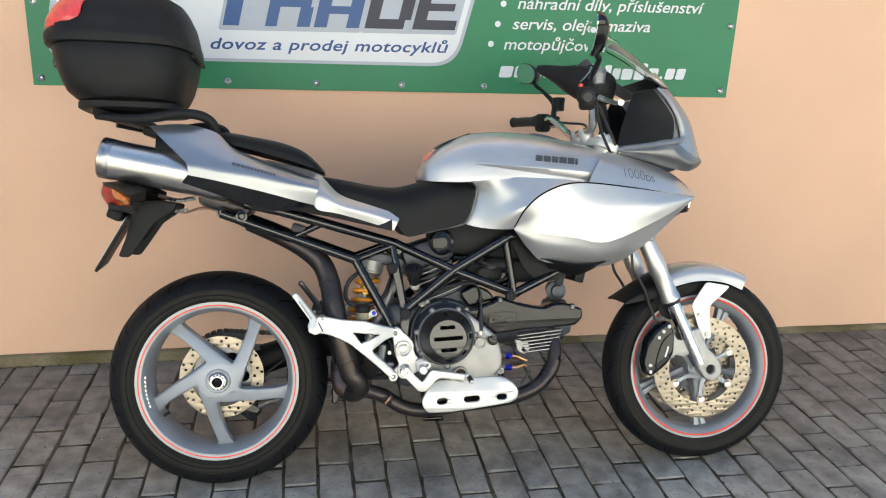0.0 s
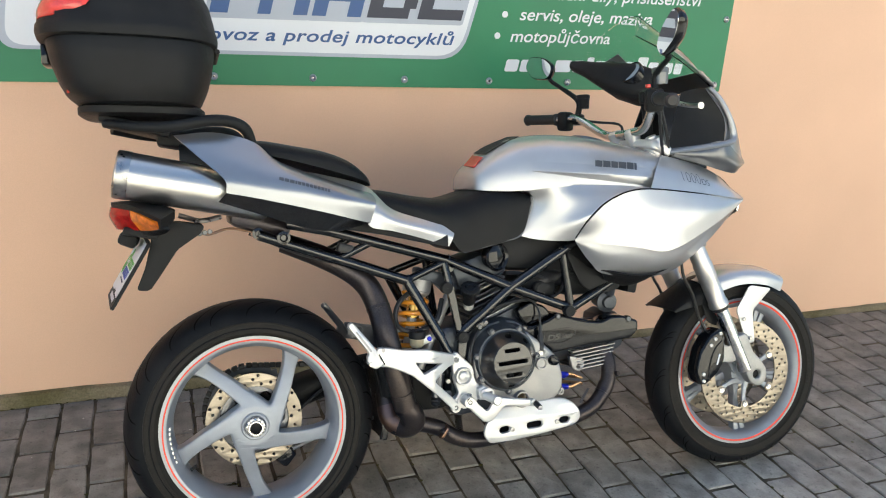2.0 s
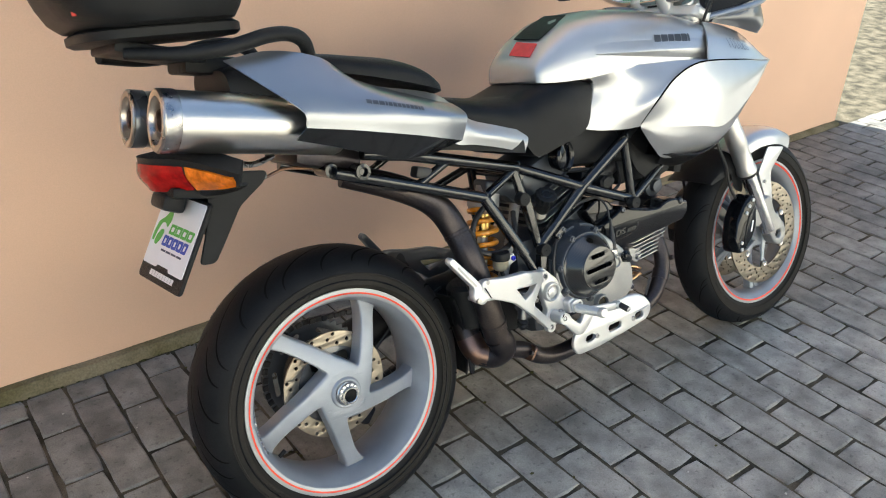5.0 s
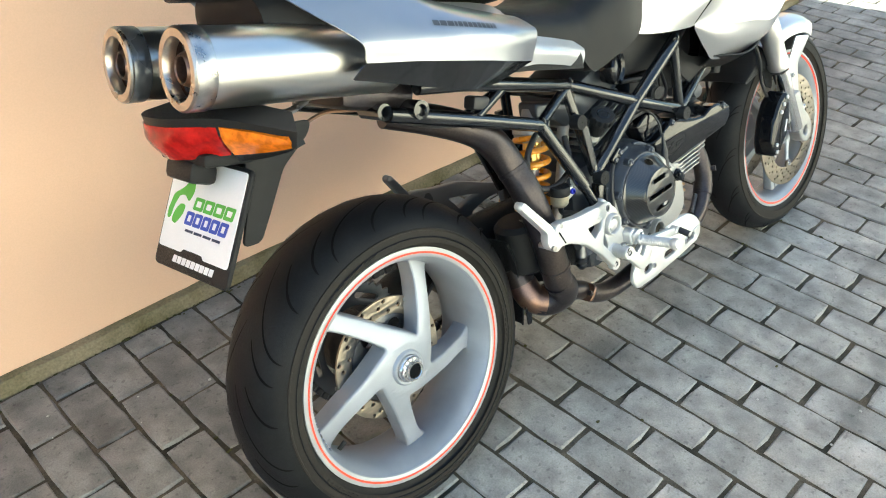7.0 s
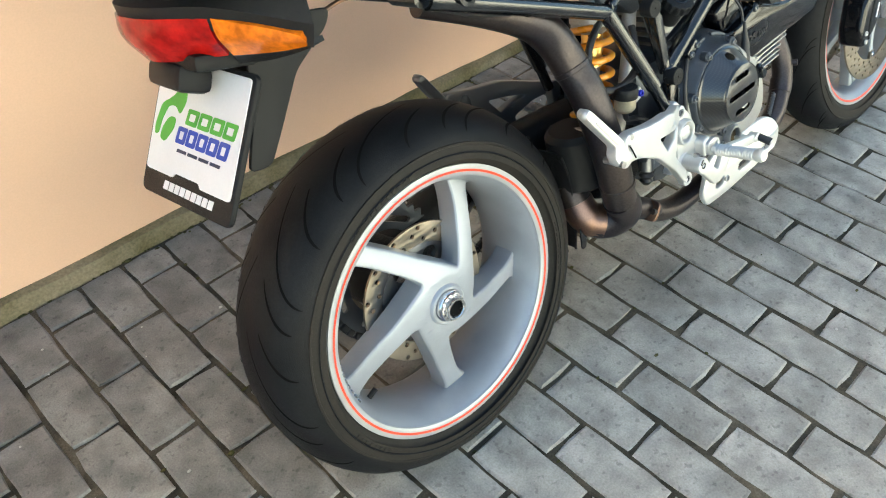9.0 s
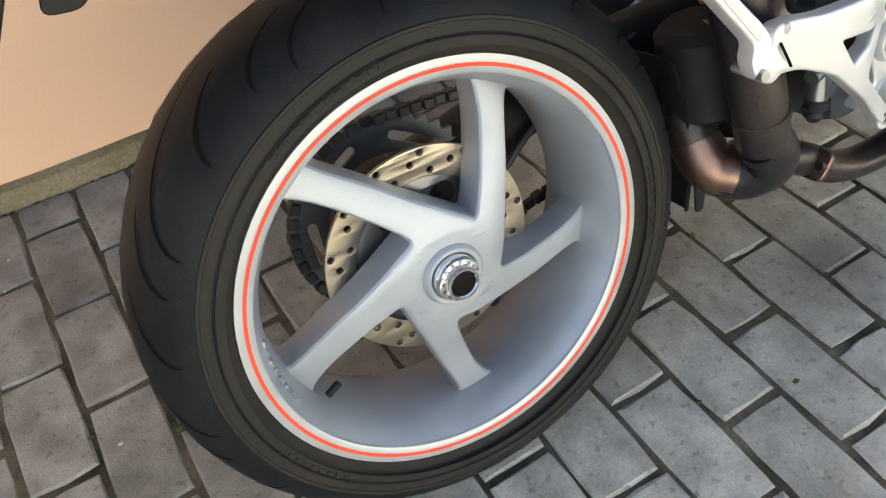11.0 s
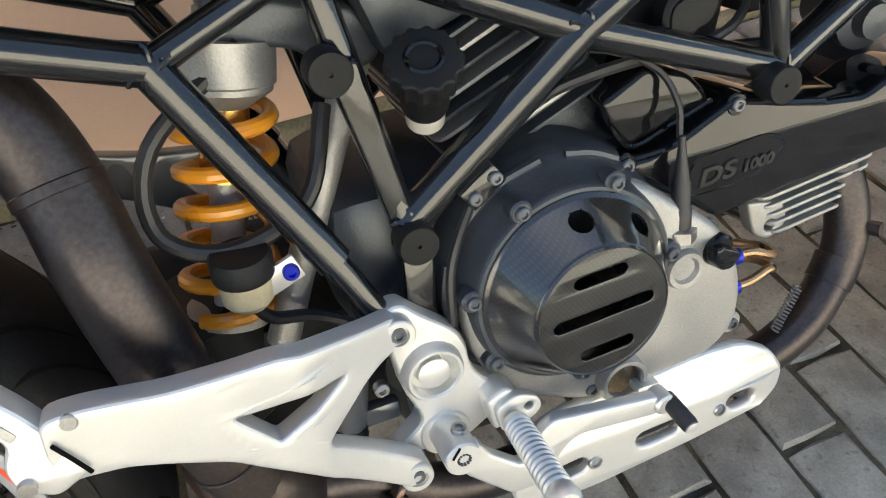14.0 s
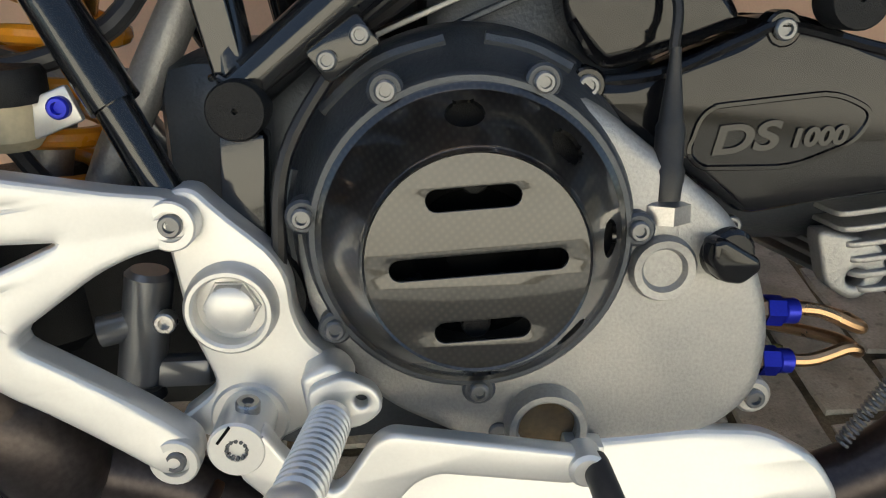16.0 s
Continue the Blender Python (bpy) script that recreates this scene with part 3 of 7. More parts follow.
# ---------------------------------------------------------------- the motorcycle
LEAN, YAW = 15.5, -1.8
bike = thing("motorcycle", "silver sport touring motorcycle with top case leaning on its side stand", "motorcycle", Matrix.Translation((-0.585, -0.059, 0)) @ pose(0, 0, 0, 0, 0, YAW) @ pose(0, 0, 0, -LEAN))


def tyre_profile(R, hw, bead, rise):
    """Half the section from bead to crown, and back."""
    half = [(bead - 0.006, hw * 0.76), (bead + 0.004, hw * 0.86), (bead + 0.02, hw * 0.95), (bead + 0.5 * (R - rise - bead), hw * 1.0), (R - rise, hw * 0.985)]
    for k in range(1, 9):
        t = k / 8 * math.pi / 2
        half.append((R - rise + rise * math.sin(t), hw * 0.985 * math.cos(t) ** 0.9))
    return half + [(r, -y) for r, y in half[-2::-1]]


def sidewalls(profile, where, parent):
    """Both flanks of a tyre, with a moulded rib, a shoulder edge and unreadable raised marks."""
    near = profile[-6:]
    (r0, y0), (r1, y1) = near[0], near[1]
    ridge = [(r0 + 0.0022, y0 + 0.0010), (r0 + 0.0016, y0 - 0.0016), (r0 - 0.0012, y0 - 0.0018), (r0 - 0.0022, y0 - 0.0004)]
    for side in (-1, 1):
        bm = moved(lathe([(r, y * -side) for r, y in ridge + near[1:]], 96), where)
        wall = part("sidewall", bm, SIDEWALL, parent, "dull brown-black tyre sidewall")
    mid_r, mid_y = (near[1][0] + near[2][0]) / 2, near[2][1] * 1.002
    for start, count in ((-14, 9), (96, 12), (205, 8)):
        for k in range(count):
            t = radians(start + 2.6 * k)
            mark = rbox((0.0075, 0.0016, 0.0042 if k % 3 else 0.0062), where @ Matrix.Translation((mid_r * math.cos(t), mid_y, mid_r * math.sin(t))) @ pose(0, 0, 0, 0, 90 - math.degrees(t), 0), 0.0004, 1)
            part("sidewall_mark", mark, SIDEWALL, parent)


def sweep_groove(R, hw, rise, t0, y0, y1, bend, width):
    """One curved sipe across the tread: ink-black strip a hair proud, painting its shade."""
    def at(yy, ang, up):
        u = min(1, abs(yy) / (hw * 0.985))
        r = R - rise + rise * math.sqrt(max(0, 1 - u ** 2.2)) + up
        return Vector((r * math.cos(ang), yy, r * math.sin(ang)))
    bm, rows = bmesh.new(), []
    for k in range(23):
        s = k / 22
        yy = y0 + (y1 - y0) * s
        ang = t0 + bend * (1 - (1 - s) ** 1.7)
        w = width * math.sin(math.pi * min(1, 0.12 + 0.88 * s)) ** 0.5 / R / 2 + 0.0003
        rows.append([bm.verts.new(at(yy, ang - w, 0.0013)), bm.verts.new(at(yy, ang + w, 0.0013))])
    for a, b in zip(rows, rows[1:]):
        bm.faces.new((a[0], a[1], b[1], b[0]))
    return bm


def arm(a0, a1, r0, r1, widths, ys, depths, n=12, bend=0.006):
    """A cast spoke from radius r0 to r1, its direction turning from a0 to a1 (radians)."""
    rings = []
    for k in range(n + 1):
        s = k / n
        way = Vector((r0 * math.cos(a0), 0, r0 * math.sin(a0))).lerp(Vector((r1 * math.cos(a1), 0, r1 * math.sin(a1))), s)
        bow = math.sin(math.pi * s) * bend
        r = way.length
        ang = math.atan2(way.z, way.x) - bow / max(r, 0.05)
        def mix(v):
            u = s * (len(v) - 1)
            i = min(int(u), len(v) - 2)
            return v[i] + (v[i + 1] - v[i]) * (u - i)
        w, yc, d = mix(widths) / 2, mix(ys), mix(depths) / 2
        o, t, y = Vector((math.cos(ang), 0, math.sin(ang))), Vector((-math.sin(ang), 0, math.cos(ang))), Vector((0, 1, 0))
        rings.append([o * r + t * (w * cx) + y * (yc + d * cy) for cx, cy in ((-1, -0.55), (-0.8, -0.9), (-0.35, -1), (0.35, -1), (0.8, -0.9), (1, -0.55), (1, 0.7), (0.6, 1), (-0.6, 1), (-1, 0.7))])
    return skin(rings)


def disc_loops(ro, ri, rows, hole):
    loops = [ring2(ro, n=72), ring2(ri, n=60)]
    for r, count, turn in rows:
        loops += [ring2(hole, (r * math.cos(turn + 2 * math.pi * k / count), r * math.sin(turn + 2 * math.pi * k / count)), 10) for k in range(count)]
    return loops


# rear wheel, carried from its far side
RW = Matrix.Translation((-0.003, C, 0.312))
rear = part("rear_wheel", moved(lathe([(0.217, 0.076), (0.229, 0.076), (0.230, 0.071), (0.216, 0.068), (0.210, 0.058), (0.207, 0.02), (0.207, -0.02), (0.211, -0.058), (0.217, -0.068), (0.2305, -0.071), (0.2295, -0.0765), (0.222, -0.0775), (0.2140, -0.0768), (0.2095, -0.070), (0.200, -0.050), (0.1965, -0.02), (0.1965, 0.02), (0.199, 0.05), (0.208, 0.066)], 96, True), RW), WHEEL_GREY, bike, "grey five-spoke cast rear wheel with a red pinstripe")
part("rim_lip", moved(lathe([(0.2316, -0.0700), (0.2308, -0.0786), (0.2235, -0.0794), (0.2150, -0.0786), (0.2128, -0.0770), (0.2120, -0.0740)], 96), RW), LIP_SILVER, rear, "bright outer rim lip")
part("pinstripe", moved(lathe([(0.2232, -0.0802), (0.2194, -0.0796)], 96), RW), WHEEL_RED, rear, "red pinstripe round the rim")
tyre = part("tyre", moved(lathe(tyre_profile(0.315, 0.090, 0.229, 0.062)[4:-4], 96), RW), RUBBER, rear, "worn black road tyre with curved grooves")
sidewalls(tyre_profile(0.315, 0.090, 0.229, 0.062), RW, tyre)
bms = []
for k in range(9):
    a, step = 2 * math.pi * k / 9, 2 * math.pi / 9
    for side in (-1, 1):
        o = a + (0 if side < 0 else step / 2)
        bms.append(sweep_groove(0.315, 0.090, 0.062, o, side * 0.002, side * 0.082, 0.52, 0.0072))
        bms.append(sweep_groove(0.315, 0.090, 0.062, o + step * 0.62, side * 0.026, side * 0.076, 0.22, 0.0068))
        bms.append(sweep_groove(0.315, 0.090, 0.062, o + step * 0.98, side * 0.030, side * 0.080, 0.22, 0.0068))
tagged(part("tread_groove", moved(join(*bms), RW), RECESS_SHADE, rear, smooth=0), "ink-black strips painting the shade of curved tread grooves", kind="stuff")
part("sidewall_ring", moved(lathe([(0.2500, -0.0895), (0.2515, -0.0912), (0.2530, -0.0900)], 96), RW), RUBBER, rear)
SPOKE_LEAD = ((0.063, -22), (0.069, 2), (0.080, 18), (0.100, 31.5), (0.125, 39.5), (0.150, 45.5), (0.175, 49.5), (0.192, 51), (0.200, 50), (0.206, 46))
SPOKE_TRAIL = ((0.206, 69), (0.200, 66), (0.190, 63.5), (0.165, 60.5), (0.140, 58.5), (0.100, 54.5), (0.075, 51.5))
star = []
for k in range(5):
    star += [Vector((r * math.cos(radians(a + 72 * k)), r * math.sin(radians(a + 72 * k)))) for r, a in SPOKE_LEAD + SPOKE_TRAIL]
star = rounded(star, [0.009 if i % 17 in (0,) else 0.02 for i in range(len(star))], 3)


def spoke_lean(x, z):
    """The spokes lean inward from the hub to the rim."""
    return float(np.interp(math.hypot(x, z), (0.05, 0.10, 0.15, 0.20), (-0.071, -0.057, -0.041, -0.025))) + 0.023


part("spokes", moved(bent(plate([star, ring2(0.0265, n=48)], 0.046, 0.006), spoke_lean, 0.016), RW), WHEEL_GREY, rear, "five curved cast spokes", 24)
part("hub", moved(lathe([(0.0262, 0.03), (0.0262, -0.0725), (0.0276, -0.0760), (0.0318, -0.0765), (0.0345, -0.0740), (0.0360, -0.0690)], 48), RW), WHEEL_GREY, rear)
nut = part("hub_nut", moved(lathe([(0.0140, -0.040), (0.0140, -0.0945), (0.0152, -0.0960), (0.0178, -0.0960), (0.0190, -0.0935), (0.0192, -0.0875), (0.0232, -0.0865), (0.0242, -0.0830), (0.0256, -0.0815), (0.0262, -0.0770), (0.0262, -0.070)], 48), RW), CHROME, rear, "chrome wheel nut with locking ring")
part("hub_bore", moved(lathe([(0, -0.068), (0.0141, -0.0685)], 32), RW), BLACK_PLASTIC, nut)
for k in range(14):
    t = 2 * math.pi * k / 14
    part("lock_notch", moved(cyl((0.0211 * math.cos(t), -0.086, 0.0211 * math.sin(t)), (0.0211 * math.cos(t), -0.0890, 0.0211 * math.sin(t)), 0.0025, 10, 0.0006), RW), STEEL, nut)
part("lock_clip", moved(tube([(-0.019, -0.089, 0.012), (-0.024, -0.090, 0.005), (-0.023, -0.090, -0.005), (-0.015, -0.089, -0.016)], 0.0013, 6), RW), STEEL, nut)
part("valve", cyl((-0.163, C - 0.03, 0.312 - 0.105), (-0.148, C - 0.032, 0.312 - 0.095), 0.0045, 10), BLACK_PLASTIC, rear)
for k in range(8):
    t = radians(176 + k * 3.4)
    part("balance_weight", rbox((0.0045, 0.010, 0.0085), RW @ Matrix.Translation((0.2048 * math.cos(t), -0.058, 0.2048 * math.sin(t))) @ pose(0, 0, 0, 0, -math.degrees(t), 0), 0.001, 1), CHROME, rear)
rdisc = part("brake_disc", plate(disc_loops(0.1225, 0.088, ((0.095, 14, 0.0), (0.106, 14, 0.22), (0.1165, 14, 0.1)), 0.0042), 0.005, 0.0004, 0, Matrix.Translation((0, C - 0.010, 0.312))), DISC_STEEL, rear, "drilled steel brake disc")
part("disc_centre", plate([ring2(0.0885, n=60), ring2(0.03, n=30)] + [ring2(0.017, (0.062 * math.cos(t), 0.062 * math.sin(t)), 18) for t in [2 * math.pi * k / 6 for k in range(6)]], 0.006, 0.0005, 0, Matrix.Translation((0, C - 0.003, 0.312))), GUNMETAL, rdisc)
teeth = []
for k in range(39 * 2):
    t, r = math.pi * k / 39, 0.118 if k % 2 else 0.128
    teeth.append(Vector((r * math.cos(t), r * math.sin(t))))
part("sprocket", plate([teeth, ring2(0.078, n=48)] + [slot2((0.096 * math.cos(t), 0.096 * math.sin(t)), 0.06, 0.006, t + math.pi / 2) for t in [2 * math.pi * k / 6 for k in range(6)]], 0.006, 0.0005, 0, Matrix.Translation((0, C + 0.098, 0.312))), ALU_GREY, rear, "dark toothed rear sprocket")
part("hub_carrier", moved(lathe([(0, 0.05), (0.058, 0.05), (0.064, 0.06), (0.066, 0.125), (0.05, 0.135), (0, 0.135)], 36), RW), BLACK_PLASTIC, bike)

# drive chain and single-sided swing arm on the far side
links = []
for top in (1, -1):
    a, b = Vector((0, C + 0.098, 0.312 + top * 0.122)), Vector((0.52, C + 0.098, 0.36 + top * 0.036))
    for k in range(34):
        p = a.lerp(b, k / 33)
        links.append(moved(rbox((0.0155, 0.017 if k % 2 else 0.011, 0.013), None, 0.002, 1), along(p, b) @ pose(0, 0, 0, 0, 0, 90)))
for k in range(21):
    t = radians(90 + 180 * k / 20)
    links.append(moved(rbox((0.0155, 0.017 if k % 2 else 0.011, 0.013), None, 0.002, 1), Matrix.Translation((0.122 * math.cos(t), C + 0.098, 0.312 + 0.122 * math.sin(t))) @ pose(0, 0, 0, 0, -math.degrees(t) + 90, 0)))
part("chain", join(*links), HOSE, bike, "oily dark drive chain")
part("swing_arm", tube([(0.52, C + 0.06, 0.40), (0.40, C + 0.10, 0.395), (0.25, C + 0.125, 0.375), (0.10, C + 0.125, 0.335), (0.0, C + 0.115, 0.312)], [0.05, 0.046, 0.044, 0.048, 0.06], 14), BLACK_PLASTIC, bike, "black single-sided swing arm")
part("rear_caliper", rbox((0.085, 0.04, 0.05), Matrix.Translation((0.065, C + 0.045, 0.205)) @ pose(0, 0, 0, 0, 40, 0), 0.01), BLACK_GLOSS, bike)
part("torque_rod", tube([(0.10, C + 0.03, 0.21), (0.2, C + 0.04, 0.24), (0.36, C + 0.05, 0.27)], 0.005, 8), STEEL, bike)
part("brake_hose", tube([(0.06, C + 0.05, 0.23), (0.12, C + 0.06, 0.30), (0.22, C + 0.07, 0.37), (0.36, C + 0.07, 0.42)], 0.004, 8), HOSE, bike)
# inner mudguard round the front of the rear wheel
rows = []
for yy in (-0.052, -0.046, 0.0, 0.060, 0.075):
    rr = 0.336 if abs(yy) < 0.05 else 0.330
    rows.append([(rr * math.cos(radians(t)), C + yy, 0.312 + rr * math.sin(radians(t))) for t in (-14, -6, 2, 11, 20)])
part("rear_hugger", patch(rows, 0.003, 5, 4, (0.6, C, 0.4)), BLACK_PLASTIC, bike, "black plastic inner mudguard")

# front wheel
FW = Matrix.Translation((1.478, C, 0.303))
frontw = part("front_wheel", moved(lathe([(0.217, 0.050), (0.228, 0.050), (0.2285, 0.046), (0.214, 0.042), (0.208, 0.03), (0.206, 0), (0.208, -0.03), (0.214, -0.042), (0.2285, -0.046), (0.228, -0.0505), (0.218, -0.051), (0.205, -0.042), (0.198, -0.03), (0.196, 0), (0.198, 0.03), (0.205, 0.042)], 96, True), FW), WHEEL_GREY, bike, "grey cast front wheel with a red pinstripe")
part("rim_lip", moved(lathe([(0.2288, -0.0455), (0.2282, -0.0520), (0.2225, -0.0526), (0.2222, -0.0510)], 96), FW), LIP_SILVER, frontw)
part("pinstripe", moved(lathe([(0.2210, -0.0522), (0.2160, -0.0506)], 96), FW), WHEEL_RED, frontw)
front_tyre = part("tyre", moved(lathe(tyre_profile(0.300, 0.060, 0.227, 0.045)[4:-4], 96), FW), RUBBER, frontw, "black front tyre with curved grooves")
sidewalls(tyre_profile(0.300, 0.060, 0.227, 0.045), FW, front_tyre)
bms = []
for k in range(15):
    a, step = 2 * math.pi * k / 15, 2 * math.pi / 15
    for side in (-1, 1):
        o = a + (0 if side < 0 else step / 2)
        bms.append(sweep_groove(0.300, 0.060, 0.045, o, side * 0.010, side * 0.054, -0.26, 0.005))
        bms.append(sweep_groove(0.300, 0.060, 0.045, o + step * 0.5, side * 0.034, side * 0.055, -0.12, 0.004))
tagged(part("tread_groove", moved(join(*bms), FW), RECESS_SHADE, frontw, smooth=0), "ink-black strips painting the shade of curved tread grooves", kind="stuff")
for k in range(5):
    end = radians(-84 + 72 * k)
    for split in (-1, 1):
        part("spoke", moved(arm(end - split * radians(6), end + split * radians(3.5), 0.04, 0.202, (0.022, 0.016, 0.014, 0.016, 0.022), (0.0, 0.0, 0.0, 0.0), (0.04, 0.03, 0.026, 0.03)), FW), WHEEL_GREY, frontw)
part("hub", moved(lathe([(0, -0.06), (0.03, -0.06), (0.042, -0.055), (0.045, -0.03), (0.045, 0.03), (0.042, 0.055), (0, 0.06)], 40), FW), WHEEL_GREY, frontw)
for side in (-1, 1):
    fd = part("brake_disc", plate(disc_loops(0.160, 0.110, ((0.118, 22, 0.0), (0.128, 22, 0.095), (0.139, 22, 0.19), (0.150, 22, 0.095)), 0.0036), 0.0048, 0.0004, 0, FW @ Matrix.Translation((0, side * 0.066, 0))), DISC_STEEL, frontw, "drilled floating brake disc")
    for k in range(6):
        t = radians(28 + 60 * k)
        part("disc_arm", moved(arm(t + radians(26), t, 0.030, 0.098, (0.026, 0.015, 0.012, 0.018), (side * 0.055, side * 0.061, side * 0.064), (0.012, 0.009, 0.006)), FW), WHEEL_GREY, fd)
        c, s = math.cos(t), math.sin(t)
        part("disc_lug", moved(lathe([(0, -0.003), (0.014, -0.003), (0.014, 0.003), (0, 0.003)], 18), FW @ Matrix.Translation((0.103 * c, side * 0.066, 0.103 * s))), DISC_STEEL, fd)
        part("disc_button", moved(lathe([(0, -0.006), (0.004, -0.006), (0.0050, -0.0045), (0.0088, -0.005), (0.0088, 0.004), (0, 0.004)], 16), FW @ Matrix.Translation((0.099 * c, side * 0.066, 0.099 * s))), CHROME, fd)

# ---------------------------------------------------------------- fork, front guard and brakes
for side in (-1, 1):
    yy = C + side * 0.098
    leg = part("fork_leg", rod((1.150, yy, 0.985), (1.362, yy, 0.520), [(0, 0), (0.0255, 0), (0.0265, 0.01), (0.0265, 0.36), (0.0285, 0.37), (0.0285, 0.41), (0.0265, 0.42), (0.0270, 0.49), (0.0295, 0.495), (0.0295, 0.509), (0, 0.511)], 32), FORK_TUBE, bike, "satin silver upside-down fork leg")
    part("slider", cyl((1.355, yy, 0.535), (1.452, yy, 0.322), 0.0215, 28), CHROME, leg, "polished fork slider")
    part("dust_seal", rod((1.358, yy, 0.529), (1.370, yy, 0.503), [(0, 0), (0.026, 0), (0.027, 0.012), (0.024, 0.02), (0, 0.02)], 24), HOSE, leg)
    foot = part("axle_foot", plate([rounded([(1.405, 0.425), (1.447, 0.437), (1.470, 0.375), (1.496, 0.352), (1.520, 0.318), (1.518, 0.285), (1.494, 0.266), (1.462, 0.278), (1.440, 0.318)], 0.014, 5), ring2(0.0135, (1.483, 0.305), 24)], 0.036, 0.005, yy), ALU_CAST, leg, "cast fork foot with axle bore")
    part("axle", cyl((1.483, yy - side * 0.012, 0.305), (1.483, yy + side * 0.006, 0.305), 0.0132, 20), BLACK_PLASTIC, foot)
    part("caliper_mount", plate([rounded([(1.418, 0.395), (1.432, 0.360), (1.400, 0.345), (1.372, 0.352), (1.352, 0.335), (1.342, 0.352), (1.356, 0.372), (1.352, 0.415), (1.364, 0.432), (1.378, 0.400)], 0.008, 4)], 0.016, 0.003, yy), ALU_CAST, leg)
    cal = part("brake_caliper", plate([rounded([(1.345, 0.463), (1.360, 0.425), (1.358, 0.362), (1.336, 0.328), (1.292, 0.294), (1.266, 0.298), (1.260, 0.336), (1.276, 0.400), (1.304, 0.440)], 0.014, 5)], 0.058, 0.010, yy + side * 0.004), BLACK_GLOSS, bike, "black four-piston brake caliper")
    for x, z in ((1.340, 0.445), (1.322, 0.430), (1.308, 0.412), (1.281, 0.328), (1.281, 0.308)):
        screw((x, yy - 0.0335 if side < 0 else yy - 0.0255, z), 0.0056, 0.004, parent=cal, material=ALU)
    part("caliper_seam", tube([(1.347, yy + side * 0.004 - 0.028, 0.425), (1.318, yy + side * 0.004 - 0.0292, 0.395), (1.300, yy + side * 0.004 - 0.0292, 0.340), (1.302, yy + side * 0.004 - 0.028, 0.308)], 0.0022, 6), BLACK_PLASTIC, cal)
    part("caliper_logo", plate([rounded([(1.325, 0.352), (1.331, 0.352), (1.341, 0.384), (1.335, 0.384)], 0.002, 3)], 0.001, 0, yy + side * 0.004 - 0.0298), WHITE_PLATE, cal)
    for x, z in ((1.362, 0.424), (1.347, 0.345)):
        screw((x, yy - 0.008, z), 0.008, 0.006, parent=foot, material=GUNMETAL)
    part("guard_stay", plate([rounded([(1.560, 0.560), (1.480, 0.575), (1.431, 0.503), (1.447, 0.457), (1.461, 0.412), (1.474, 0.396), (1.497, 0.397), (1.494, 0.440), (1.491, 0.470), (1.491, 0.498)], 0.012, 5)], 0.004, 0.0012, C + side * 0.086), SILVER, bike, "silver mudguard stay")
    for x, z in ((1.456, 0.472), (1.480, 0.412)):
        screw((x, C - 0.090 if side < 0 else C + 0.078, z), 0.006, 0.004, parent=leg)
rows = []
for yy, drop in ((-0.082, 0.055), (-0.074, 0.020), (-0.045, 0.004), (0.0, 0.0), (0.045, 0.004), (0.074, 0.020), (0.082, 0.055)):
    R = 0.330
    rows.append([(1.478 + (R - drop * (0.6 if t > 112 else 1)) * math.cos(radians(t)), C + yy * (0.72 + 0.28 * min(1, (t - 50) / 25)), 0.303 + (R - drop) * math.sin(radians(t))) for t in (62, 76, 92, 106, 118)])
part("front_mudguard", patch(rows, 0.003, 6, 5, (1.478, C, 0.303)), SILVER, bike, "silver front mudguard")
rows = []
for yy, drop in ((-0.080, 1.0), (-0.072, 0.35), (0.0, 0.0), (0.072, 0.35), (0.080, 1.0)):
    rows.append([(1.478 + (0.329 + lift - drop * d) * math.cos(radians(t)), C + yy, 0.303 + (0.329 + lift - drop * d) * math.sin(radians(t))) for t, d, lift in ((110, 0.070, 0.0), (117, 0.068, 0.002), (125, 0.060, 0.004), (133, 0.040, 0.007), (141, 0.014, 0.012))])
part("inner_mudguard", patch(rows, 0.003, 5, 4, (1.478, C, 0.303)), BLACK_PLASTIC, bike, "black rear half of the front mudguard")
for side in (-1, 1):
    part("fork_guard", plate([rounded([(1.298, 0.545), (1.352, 0.560), (1.378, 0.500), (1.372, 0.455), (1.340, 0.470), (1.322, 0.520)], 0.008, 3)], 0.003, 0.0008, C + side * 0.070), BLACK_PLASTIC, bike)
part("brake_hose", tube([(1.235, C - 0.09, 0.690), (1.240, C - 0.095, 0.620), (1.275, C - 0.09, 0.560), (1.300, C - 0.08, 0.500), (1.325, C - 0.085, 0.440)], 0.0045, 8), HOSE, bike)
part("brake_hose", tube([(1.228, C + 0.06, 0.690), (1.232, C + 0.06, 0.610), (1.272, C + 0.07, 0.545), (1.300, C + 0.08, 0.440)], 0.0045, 8), HOSE, bike)

# yokes, bars and controls
part("lower_yoke", plate([rounded([(1.205, -0.135), (1.270, -0.135), (1.262, -0.06), (1.262, 0.06), (1.270, 0.135), (1.205, 0.135), (1.185, 0.0)], 0.02)], 0.030, 0.004, 0, Matrix.Translation((0.03, C, 0.72)) @ pose(0, 0, 0, -90)), ALU_CAST, bike)
part("top_yoke", plate([rounded([(-0.030, -0.140), (0.035, -0.140), (0.040, -0.06), (0.048, 0.0), (0.040, 0.06), (0.035, 0.140), (-0.030, 0.140), (-0.048, 0.05), (-0.048, -0.05)], 0.018)], 0.026, 0.005, 0, Matrix.Translation((1.145, C, 0.992)) @ pose(0, 0, 0, 0, 24, 0) @ pose(0, 0, 0, -90)), ALU, bike, "satin top yoke")
